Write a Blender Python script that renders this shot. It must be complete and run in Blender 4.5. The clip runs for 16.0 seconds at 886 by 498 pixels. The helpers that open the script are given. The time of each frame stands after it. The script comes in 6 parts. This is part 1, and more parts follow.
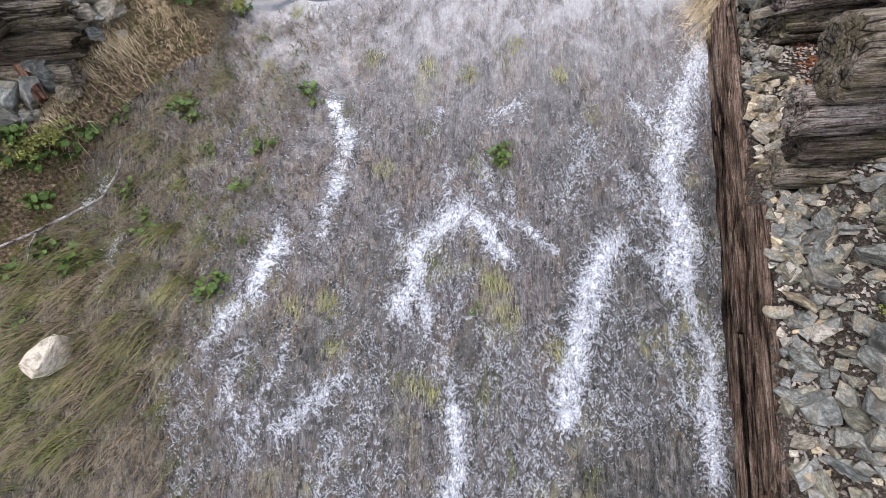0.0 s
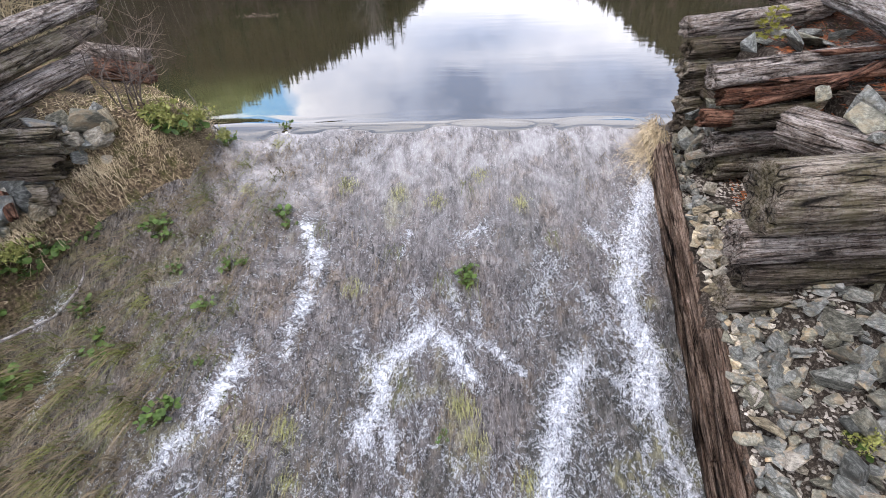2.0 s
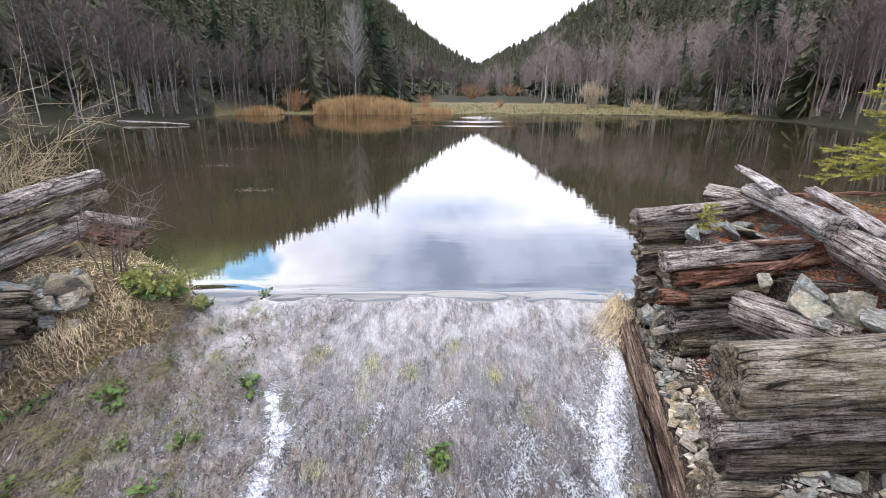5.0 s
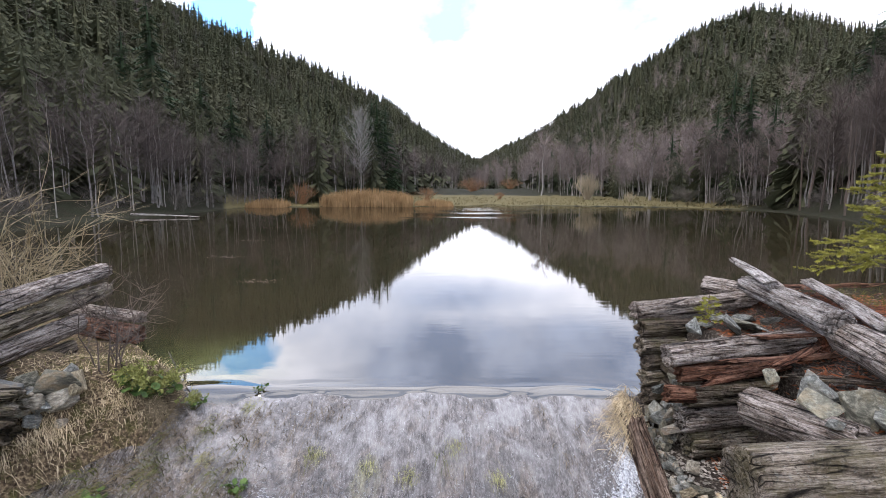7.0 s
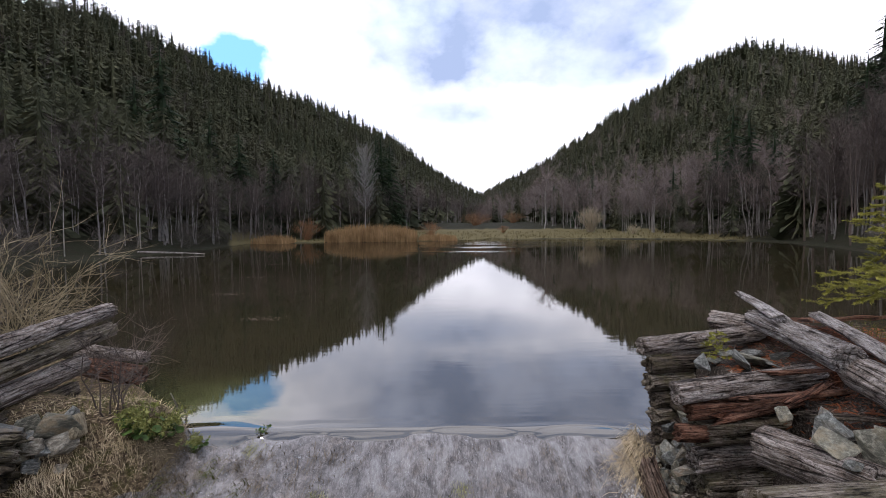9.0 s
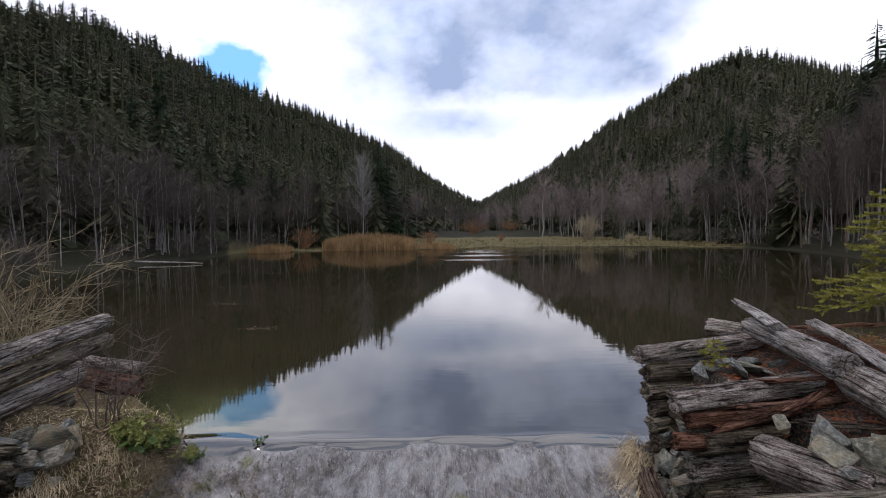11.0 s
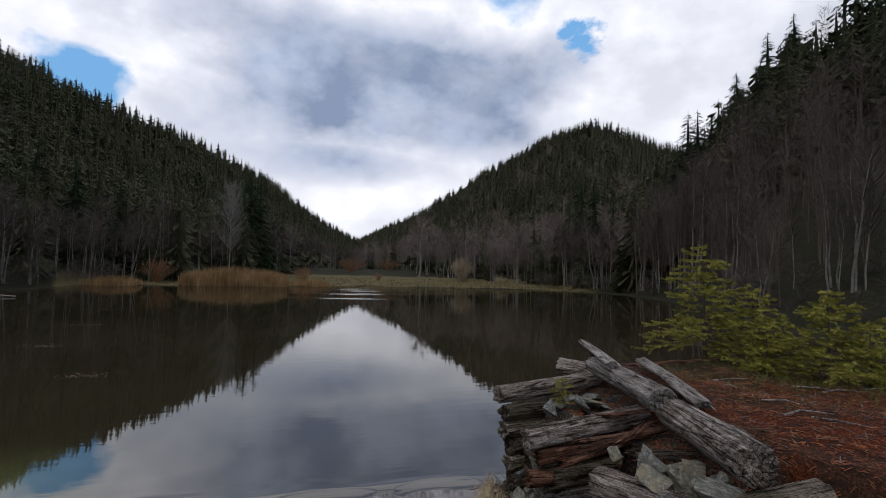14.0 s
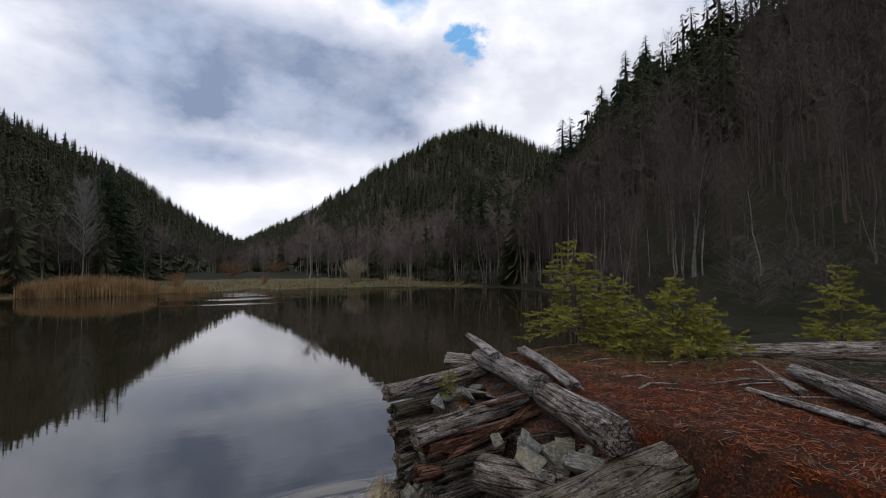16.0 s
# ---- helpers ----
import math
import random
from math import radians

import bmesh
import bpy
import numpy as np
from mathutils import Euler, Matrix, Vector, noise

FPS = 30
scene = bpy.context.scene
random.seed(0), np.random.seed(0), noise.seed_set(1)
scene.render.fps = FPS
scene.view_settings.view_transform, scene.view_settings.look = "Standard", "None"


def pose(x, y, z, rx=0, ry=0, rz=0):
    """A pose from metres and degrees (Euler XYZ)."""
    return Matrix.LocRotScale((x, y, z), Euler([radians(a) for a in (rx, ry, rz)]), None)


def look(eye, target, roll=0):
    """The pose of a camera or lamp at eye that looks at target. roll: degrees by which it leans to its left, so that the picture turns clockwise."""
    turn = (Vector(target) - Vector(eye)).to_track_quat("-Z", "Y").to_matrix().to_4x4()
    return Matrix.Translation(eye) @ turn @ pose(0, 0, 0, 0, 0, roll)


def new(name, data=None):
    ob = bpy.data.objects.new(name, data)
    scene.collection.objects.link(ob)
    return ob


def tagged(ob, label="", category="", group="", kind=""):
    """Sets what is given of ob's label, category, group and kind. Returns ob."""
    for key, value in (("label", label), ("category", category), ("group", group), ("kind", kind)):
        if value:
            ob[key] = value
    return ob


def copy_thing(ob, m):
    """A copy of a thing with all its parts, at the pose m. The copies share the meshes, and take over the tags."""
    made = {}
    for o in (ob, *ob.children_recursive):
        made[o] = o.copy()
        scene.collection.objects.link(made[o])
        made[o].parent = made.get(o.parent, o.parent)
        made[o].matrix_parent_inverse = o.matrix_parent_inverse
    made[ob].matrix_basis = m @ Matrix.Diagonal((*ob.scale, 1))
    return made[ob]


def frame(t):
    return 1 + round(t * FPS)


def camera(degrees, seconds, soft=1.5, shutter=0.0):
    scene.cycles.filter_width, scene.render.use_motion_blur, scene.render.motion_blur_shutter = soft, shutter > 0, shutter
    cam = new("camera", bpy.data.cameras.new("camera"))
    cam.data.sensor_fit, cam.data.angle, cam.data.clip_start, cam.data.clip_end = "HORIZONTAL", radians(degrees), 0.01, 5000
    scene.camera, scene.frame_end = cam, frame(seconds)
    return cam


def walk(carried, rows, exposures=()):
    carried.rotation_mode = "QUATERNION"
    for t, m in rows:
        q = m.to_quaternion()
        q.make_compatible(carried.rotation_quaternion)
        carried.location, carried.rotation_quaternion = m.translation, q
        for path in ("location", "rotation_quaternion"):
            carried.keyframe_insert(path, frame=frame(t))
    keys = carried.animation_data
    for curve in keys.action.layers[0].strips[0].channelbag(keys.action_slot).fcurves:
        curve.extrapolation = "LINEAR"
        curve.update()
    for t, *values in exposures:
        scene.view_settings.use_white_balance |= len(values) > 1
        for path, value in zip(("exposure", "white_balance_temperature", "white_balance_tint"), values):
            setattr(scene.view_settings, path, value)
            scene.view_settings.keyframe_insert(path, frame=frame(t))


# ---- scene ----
cam = camera(87.1, 16.0, soft=0.6)
PATH = [
    (0, (-0.102, -0.063, 2.167), (-0.292, 1.188, 0.617), -6.6),
    (0.5, (-0.085, -0.052, 2.177), (-0.252, 1.236, 0.656), -5.8),
    (1, (-0.064, -0.042, 2.198), (-0.195, 1.332, 0.751), -4.5),
    (1.5, (-0.051, -0.032, 2.233), (-0.148, 1.451, 0.894), -3.2),
    (2, (-0.025, -0.03, 2.246), (-0.106, 1.557, 1.032), -2.3),
    (2.5, (-0.018, -0.027, 2.271), (-0.09, 1.636, 1.162), -1.7),
    (3, (-0.017, -0.029, 2.288), (-0.082, 1.697, 1.279), -1.0),
    (3.5, (-0.016, -0.024, 2.308), (-0.065, 1.754, 1.393), -0.5),
    (4, (0.004, -0.02, 2.33), (-0.026, 1.808, 1.518), -0.4),
    (4.5, (0.009, -0.025, 2.361), (0.006, 1.846, 1.654), -0.1),
    (5, (0.012, -0.028, 2.375), (0.029, 1.875, 1.759), 0.4),
    (5.2, (0.028, -0.035, 2.365), (0.047, 1.882, 1.794), 0.5),
    (7.5, (0.04, -0.074, 2.467), (0.042, 1.917, 2.279), 0.0),
    (8, (0.046, -0.084, 2.475), (0.043, 1.911, 2.332), -0.3),
    (8.5, (0.043, -0.086, 2.48), (0.033, 1.91, 2.362), -0.5),
    (11, (0.052, -0.102, 2.496), (0.051, 1.897, 2.429), -0.7),
    (11.5, (0.058, -0.104, 2.497), (0.061, 1.896, 2.44), -0.8),
    (12, (0.063, -0.107, 2.5), (0.076, 1.893, 2.459), -0.7),
    (12.5, (0.081, -0.107, 2.506), (0.153, 1.891, 2.497), -0.2),
    (13, (0.096, -0.111, 2.515), (0.292, 1.879, 2.544), 0.4),
    (13.5, (0.105, -0.127, 2.526), (0.464, 1.839, 2.596), 1.1),
    (14, (0.165, -0.087, 2.513), (0.676, 1.844, 2.616), 1.3),
    (14.5, (0.181, -0.098, 2.516), (0.823, 1.792, 2.639), 1.1),
    (15, (0.192, -0.114, 2.521), (0.959, 1.73, 2.634), 0.5),
    (15.5, (0.226, -0.111, 2.521), (1.097, 1.687, 2.622), -0.1),
    (16, (0.265, -0.097, 2.519), (1.199, 1.668, 2.617), -0.7),
]
walk(cam, [(t, look(eye, target, roll)) for t, eye, target, roll in PATH],
     exposures=[(0, 0.58, 6650, 17), (2, 0.62, 6600, 17), (3.5, 0.66, 6550, 16), (5, 0.86, 6500, 16), (7.5, 0.22, 6500, 17), (8.5, -0.22, 6550, 18),
                (11, -0.66, 6500, 17), (12.5, -0.9, 6550, 16), (14, -1.3, 6620, 14), (16, -1.27, 6650, 14)])

# ---- world and sun ----
SUN_EL, SUN_AZ = 62.0, -120.0          # high, behind the viewer's left, veiled by cloud
world = bpy.data.worlds.new("world")
scene.world = world
world.use_nodes = True
wt = world.node_tree
wt.nodes.clear()


def wn(kind):
    return wt.nodes.new(kind)


def wmath(op, a, b=None, clamp=False):
    n = wn("ShaderNodeMath")
    n.operation, n.use_clamp = op, clamp
    for i, v in enumerate((a, b)):
        if v is None:
            continue
        if isinstance(v, (int, float)):
            n.inputs[i].default_value = v
        else:
            wt.links.new(v, n.inputs[i])
    return n.outputs[0]


def wmix(fac, a, b):
    n = wn("ShaderNodeMix")
    n.data_type = "RGBA"
    for i, v in ((0, fac), (6, a), (7, b)):
        if isinstance(v, (int, float)):
            n.inputs[i].default_value = v
        elif isinstance(v, tuple):
            n.inputs[i].default_value = (*v, 1)
        else:
            wt.links.new(v, n.inputs[i])
    return n.outputs[2]


wcoord = wn("ShaderNodeTexCoord").outputs["Generated"]
wsep = wn("ShaderNodeSeparateXYZ")
wt.links.new(wcoord, wsep.inputs[0])
w_el = wmath("MULTIPLY", wmath("ARCSINE", wsep.outputs[2]), 57.2958)
w_az = wmath("MULTIPLY", wmath("ARCTAN2", wsep.outputs[0], wsep.outputs[1]), 57.2958)


def wnoise(scale, detail=6, rough=0.55, offset=0.0):
    """Cloud noise over the sky, a little flattened."""
    m = wn("ShaderNodeVectorMath")
    m.operation = "MULTIPLY_ADD"
    wt.links.new(wcoord, m.inputs[0])
    m.inputs[1].default_value, m.inputs[2].default_value = (1.0, 1.0, 1.45), (offset, offset * 0.7, -offset)
    c = m
    n = wn("ShaderNodeTexNoise")
    n.inputs["Scale"].default_value, n.inputs["Detail"].default_value, n.inputs["Roughness"].default_value = scale, detail, rough
    wt.links.new(c.outputs[0], n.inputs["Vector"])
    return n.outputs[0]


def blob(az, el, wide, high, wobble, edge=0.6, rag=3.4):
    """1 inside a cloud-edged patch of sky, 0 outside it."""
    da = wmath("DIVIDE", wmath("SUBTRACT", w_az, az), wide)
    de = wmath("DIVIDE", wmath("SUBTRACT", w_el, el), high)
    d = wmath("SQRT", wmath("ADD", wmath("MULTIPLY", da, da), wmath("MULTIPLY", de, de)))
    d = wmath("ADD", d, wmath("MULTIPLY", wmath("SUBTRACT", wobble, 0.5), rag))
    return wmath("DIVIDE", wmath("SUBTRACT", 1.0 + edge / 2, d), edge, clamp=True)


n_crisp = wnoise(26.0, 6, 0.6, 3.3)
n_fine, n_mid = wnoise(8.0, 8, 0.54, 1.3), wnoise(3.6, 8, 0.52, 4.1)
sky = wn("ShaderNodeTexSky")
sky.sky_type, sky.sun_disc, sky.sun_elevation, sky.sun_rotation = "NISHITA", False, radians(SUN_EL), radians(SUN_AZ)
grey = wmath("MAXIMUM", blob(6, 22.5, 21, 7.0, n_mid, 0.8, 2.4), blob(12, 19.5, 12, 5.0, n_mid, 0.7, 2.4))
for a, e, w, h, soft_ in ((2, 13.0, 8, 1.8, 1.7), (5, 66, 60, 9, 0.8), (-60, 40, 40, 12, 0.8), (120, 40, 60, 16, 0.8), (170, 30, 50, 12, 0.8)):
    grey = wmath("MAXIMUM", grey, blob(a, e, w, h, n_mid, soft_))
grey = wmath("MULTIPLY", grey, wmath("ADD", 0.5, wmath("MULTIPLY", n_fine, 0.85)), clamp=True)
white = wmix(n_mid, (18.6, 20.0, 22.6), (30.5, 31.6, 33.4))
puff = wmath("MULTIPLY", wmath("SUBTRACT", wnoise(6.0, 9, 0.55, 2.2), 0.38), 4.2, clamp=True)
cloud = wmix(wmath("MULTIPLY", puff, 0.36), white, (7.5, 8.6, 10.8))
cloud = wmix(grey, cloud, wmix(puff, (6.0, 7.9, 11.6), (11.6, 14.0, 18.4)))
hole = blob(-22.6, 18.4, 4.6, 3.0, n_fine, 0.5)
for a, e, w, h, wob in ((31.6, 26.2, 1.7, 1.5, n_crisp), (29.6, 27.6, 1.1, 0.8, n_crisp), (24, 33, 4, 2.5, n_fine), (-70, 30, 7, 4, n_fine), (150, 45, 10, 6, n_fine)):
    hole = wmath("MAXIMUM", hole, blob(a, e, w, h, wob, 0.8))
blue = wmix(0.85, sky.outputs[0], (5.0, 12.5, 22.5))
wback = wn("ShaderNodeBackground")
wback.inputs["Strength"].default_value = 0.1
wt.links.new(wmix(hole, cloud, blue), wback.inputs["Color"])
wt.links.new(wback.outputs[0], wn("ShaderNodeOutputWorld").inputs[0])

sun_data = bpy.data.lights.new("sun", "SUN")
sun_data.energy, sun_data.angle, sun_data.color = 1.5, radians(10), (1.0, 0.97, 0.93)
sun = new("sun", sun_data)
sun.matrix_world = look((0, 0, 0), (-math.sin(radians(SUN_AZ)) * math.cos(radians(SUN_EL)), -math.cos(radians(SUN_AZ)) * math.cos(radians(SUN_EL)), -math.sin(radians(SUN_EL))))

# ---- materials ----
class Mat:
    """A node material with short calls for its textures."""

    def __init__(self, name, rough=0.8, coords="Object"):
        self.m = bpy.data.materials.new(name)
        self.m.use_nodes = True
        self.t = self.m.node_tree
        self.b = self.t.nodes["Principled BSDF"]
        self.b.inputs["Roughness"].default_value = rough
        self.tc = self.t.nodes.new("ShaderNodeTexCoord").outputs[coords] if coords != "World" else self.t.nodes.new("ShaderNodeNewGeometry").outputs["Position"]

    def put(self, v, socket):
        if isinstance(v, (int, float)):
            socket.default_value = v
        elif isinstance(v, tuple):
            socket.default_value = (*v, 1) if len(socket.default_value) == 4 and len(v) == 3 else v
        else:
            self.t.links.new(v, socket)

    def scaled(self, sx, sy, sz):
        n = self.t.nodes.new("ShaderNodeVectorMath")
        n.operation = "MULTIPLY"
        self.put(self.tc, n.inputs[0])
        n.inputs[1].default_value = (sx, sy, sz)
        return n.outputs[0]

    def noise(self, scale, detail=5, rough=0.55, stretch=None, shift=None, twist=0.0):
        v = self.scaled(*stretch) if stretch else self.tc
        if shift is not None:
            a = self.t.nodes.new("ShaderNodeVectorMath")
            a.operation = "ADD"
            self.put(v, a.inputs[0]), self.put(shift, a.inputs[1])
            v = a.outputs[0]
        n = self.t.nodes.new("ShaderNodeTexNoise")
        n.inputs["Scale"].default_value, n.inputs["Detail"].default_value = scale, detail
        n.inputs["Roughness"].default_value, n.inputs["Distortion"].default_value = rough, twist
        self.put(v, n.inputs["Vector"])
        return n.outputs[0]

    def voronoi(self, scale, feature="F1", stretch=None, wobble=None):
        n = self.t.nodes.new("ShaderNodeTexVoronoi")
        n.feature = feature
        n.inputs["Scale"].default_value = scale
        v = self.scaled(*stretch) if stretch else self.tc
        if wobble is not None:
            a = self.t.nodes.new("ShaderNodeVectorMath")
            a.operation = "ADD"
            self.put(v, a.inputs[0]), self.put(wobble, a.inputs[1])
            v = a.outputs[0]
        self.put(v, n.inputs["Vector"])
        return n.outputs[0]

    def ramp(self, fac, *stops):
        n = self.t.nodes.new("ShaderNodeValToRGB")
        e = n.color_ramp.elements
        while len(e) < len(stops):
            e.new(0.5)
        for q, (p, c) in zip(e, stops):
            q.position, q.color = p, (*c, 1) if isinstance(c, tuple) else (c, c, c, 1)
        self.put(fac, n.inputs[0])
        return n.outputs[0]

    def math(self, op, a, b=0.0, clamp=False):
        n = self.t.nodes.new("ShaderNodeMath")
        n.operation, n.use_clamp = op, clamp
        self.put(a, n.inputs[0]), self.put(b, n.inputs[1])
        return n.outputs[0]

    def mix(self, fac, a, b, blend="MIX"):
        n = self.t.nodes.new("ShaderNodeMix")
        n.data_type, n.blend_type = "RGBA", blend
        self.put(fac, n.inputs[0]), self.put(a, n.inputs[6]), self.put(b, n.inputs[7])
        return n.outputs[2]

    def attr(self, name):
        n = self.t.nodes.new("ShaderNodeAttribute")
        n.attribute_name = name
        s = self.t.nodes.new("ShaderNodeSeparateColor")
        self.put(n.outputs["Color"], s.inputs[0])
        return s.outputs

    def rand(self):
        return self.t.nodes.new("ShaderNodeObjectInfo").outputs["Random"]

    def island(self):
        return self.t.nodes.new("ShaderNodeNewGeometry").outputs["Random Per Island"]

    def rand_vec(self):
        n = self.t.nodes.new("ShaderNodeVectorMath")
        n.operation = "SCALE"
        n.inputs[0].default_value = (37.0, 19.0, 53.0)
        self.put(self.rand(), n.inputs["Scale"])
        return n.outputs[0]

    def bump(self, height, strength=0.5, dist=0.02):
        n = self.t.nodes.new("ShaderNodeBump")
        n.inputs["Strength"].default_value, n.inputs["Distance"].default_value = strength, dist
        self.put(height, n.inputs["Height"])
        self.put(n.outputs[0], self.b.inputs["Normal"])
        return self

    def col(self, c):
        self.put(c, self.b.inputs["Base Color"])
        return self

    def set(self, **kw):
        for k, v in kw.items():
            self.put(v, self.b.inputs[k.replace("_", " ")])
        return self


def wood_mat(name, dark, mid, light, lichen=0.25, moss=0.0):
    """Weathered wood; the grain runs along local x."""
    k = Mat(name, 0.85)
    rv = k.rand_vec()
    grain = k.noise(1.0, 9, 0.72, (2.6, 34, 34), rv, 0.6)
    fine = k.noise(1.0, 6, 0.78, (11, 125, 125), rv, 0.3)
    patch = k.noise(1.0, 6, 0.65, (2.4, 7, 7), rv, 0.7)
    crust = k.noise(34, 5, 0.78, shift=rv)
    c = k.ramp(grain, (0.35, dark), (0.44, mid), (0.56, light), (0.7, mid))
    c = k.mix(k.ramp(patch, (0.4, 0.75), (0.54, 0.0)), c, k.mix(k.ramp(crust, (0.42, 0.0), (0.58, 1.0)), dark, mid))
    c = k.mix(k.math("MULTIPLY", k.ramp(fine, (0.47, 0.0), (0.6, 1.0)), 0.7), c, dark)
    c = k.mix(k.math("MULTIPLY", k.ramp(crust, (0.37, 1.0), (0.46, 0.0)), 0.7), c, dark)
    if lichen:
        spots = k.noise(30, 5, 0.75, shift=rv)
        c = k.mix(k.math("MULTIPLY", k.ramp(spots, (0.56, 0.0), (0.63, 1.0)), lichen), c, (0.52, 0.53, 0.49))
    if moss:
        mo = k.noise(4.5, 6, 0.65, shift=rv)
        c = k.mix(k.math("MULTIPLY", k.ramp(mo, (0.45, 0.0), (0.6, 1.0)), moss), c, (0.13, 0.12, 0.05))
    c = k.mix(k.rand(), c, k.mix(0.28, c, (0.1, 0.07, 0.05)))
    split = k.ramp(k.voronoi(1.0, "DISTANCE_TO_EDGE", (1.1, 13, 13), k.math("MULTIPLY", patch, 0.5)), (0.0, 1.0), (0.035, 0.7), (0.075, 0.0))
    split = k.math("MULTIPLY", split, k.ramp(patch, (0.42, 1.0), (0.58, 0.15)))
    c = k.mix(split, c, tuple(v * 0.5 for v in dark))
    k.col(c)
    k.bump(k.math("SUBTRACT", k.math("ADD", k.math("ADD", grain, patch), k.math("MULTIPLY", k.math("ADD", fine, crust), 0.5)), split), 1.0, 0.05)
    k.set(Specular_IOR_Level=0.12)
    return k.m


WOOD_GREY = wood_mat("weathered_wood", (0.016, 0.011, 0.009), (0.26, 0.205, 0.168), (0.68, 0.61, 0.56))
# dark old wood; its low tone also stands in for shade between crib logs
WOOD_DARK = wood_mat("dark_shade_wood", (0.006, 0.004, 0.003), (0.075, 0.056, 0.043), (0.26, 0.215, 0.175), 0.1, 0.3)
WOOD_MOSS = wood_mat("mossy_wood", (0.011, 0.008, 0.006), (0.2, 0.16, 0.118), (0.54, 0.47, 0.39), 0.3, 0.5)
WOOD_RED = wood_mat("rotten_red_wood", (0.02, 0.007, 0.004), (0.15, 0.056, 0.03), (0.36, 0.2, 0.135), 0.0)
WOOD_PALE = wood_mat("bleached_wood", (0.05, 0.038, 0.032), (0.38, 0.335, 0.305), (0.74, 0.71, 0.69), 0.5)
WOOD_WET = wood_mat("wet_plank_wood", (0.016, 0.008, 0.005), (0.16, 0.1, 0.07), (0.4, 0.3, 0.235), 0.0)


def stone_mat(name, base, other, stain, white=0.25, size=1.0, joined=False):
    """Broken stone; size is how many object units one stone spans, joined if many share a mesh."""
    k = Mat(name, 0.75)
    rv = k.rand_vec()
    one = k.island() if joined else k.rand()
    a = k.noise(5 / size, 9, 0.75, (1, 1, 2.6), rv)
    b = k.noise(2.4 / size, 5, 0.6, shift=rv)
    fine = k.noise(30 / size, 6, 0.8, shift=rv)
    c = k.ramp(a, (0.4, tuple(v * 0.45 for v in base)), (0.49, base), (0.6, other))
    c = k.mix(k.math("MULTIPLY", k.ramp(b, (0.5, 0.0), (0.62, 0.8)), one), c, stain)
    vein = k.noise(5 / size, 7, 0.75, (1, 1, 2.5), rv, 0.6)
    c = k.mix(k.math("MULTIPLY", k.ramp(vein, (0.6, 0.0), (0.68, 1.0)), white), c, (0.62, 0.63, 0.6))
    c = k.mix(k.ramp(fine, (0.36, 0.7), (0.48, 0.0)), c, tuple(v * 0.4 for v in base))
    c = k.mix(one, k.mix(0.22, c, (0.06, 0.06, 0.055)), k.mix(0.15, c, (0.55, 0.55, 0.52)))
    c = k.mix(k.ramp(k.math("FRACT", k.math("MULTIPLY", one, 7.3)), (0.35, 0.0), (0.8, 1.0)), c, k.mix(1.0, c, (1.0, 0.93, 0.78), "MULTIPLY"))
    k.col(c).bump(k.math("ADD", a, k.math("MULTIPLY", fine, 0.4)), 1.0, 0.05 * size)
    k.set(Specular_IOR_Level=0.2)
    return k.m


STONE_GREY = stone_mat("grey_green_schist", (0.095, 0.1, 0.09), (0.24, 0.245, 0.225), (0.27, 0.19, 0.11))
RUBBLE_GREY = stone_mat("grey_green_rubble", (0.095, 0.1, 0.09), (0.24, 0.245, 0.225), (0.27, 0.19, 0.11), 0.25, 0.16, True)
STONE_TAN = stone_mat("buff_stone", (0.33, 0.29, 0.22), (0.6, 0.55, 0.45), (0.36, 0.23, 0.12), 0.35)
RUBBLE_TAN = stone_mat("buff_rubble", (0.33, 0.29, 0.22), (0.6, 0.55, 0.45), (0.36, 0.23, 0.12), 0.35, 0.16, True)
STONE_PALE = stone_mat("pale_green_schist", (0.165, 0.175, 0.16), (0.42, 0.43, 0.4), (0.27, 0.22, 0.14), 0.3)
STONE_WHITE = stone_mat("pale_quartz_stone", (0.62, 0.56, 0.48), (0.8, 0.74, 0.66), (0.5, 0.38, 0.24), 0.5)

# ground: zones are painted as a colour attribute (r rotten wood, g meadow, b gravel with gap shade)
k = Mat("ground_soil", 0.95, "World")
z_r, z_g, z_b = k.attr("zone")[:3]
n1, n2, n3 = k.noise(0.9, 6, 0.6), k.noise(7, 7, 0.65), k.noise(45, 5, 0.7)
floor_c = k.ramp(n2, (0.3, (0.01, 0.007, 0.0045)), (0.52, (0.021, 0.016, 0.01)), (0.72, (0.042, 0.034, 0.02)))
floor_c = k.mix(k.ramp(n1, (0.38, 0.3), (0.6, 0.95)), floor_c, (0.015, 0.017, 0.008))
red_c = k.ramp(n3, (0.3, (0.007, 0.0025, 0.0015)), (0.5, (0.06, 0.013, 0.0035)), (0.68, (0.22, 0.052, 0.013)))
red_c = k.mix(k.ramp(n1, (0.52, 0.0), (0.6, 0.6)), red_c, k.ramp(n3, (0.32, (0.014, 0.009, 0.006)), (0.7, (0.075, 0.05, 0.036))))
red_c = k.mix(k.ramp(n2, (0.42, 0.9), (0.52, 0.0)), red_c, (0.025, 0.013, 0.009))
mead_c = k.ramp(n2, (0.3, (0.05, 0.045, 0.018)), (0.55, (0.11, 0.09, 0.042)), (0.75, (0.075, 0.085, 0.028)))
# gravel darkened in its colour for the shade between stones and crib logs
gap_gravel_c = k.ramp(n3, (0.3, (0.008, 0.006, 0.005)), (0.52, (0.045, 0.036, 0.029)), (0.66, (0.16, 0.142, 0.12)))
bank_c = k.ramp(k.noise(30, 6, 0.72), (0.36, (0.018, 0.012, 0.008)), (0.5, (0.085, 0.06, 0.036)), (0.64, (0.24, 0.18, 0.11)))
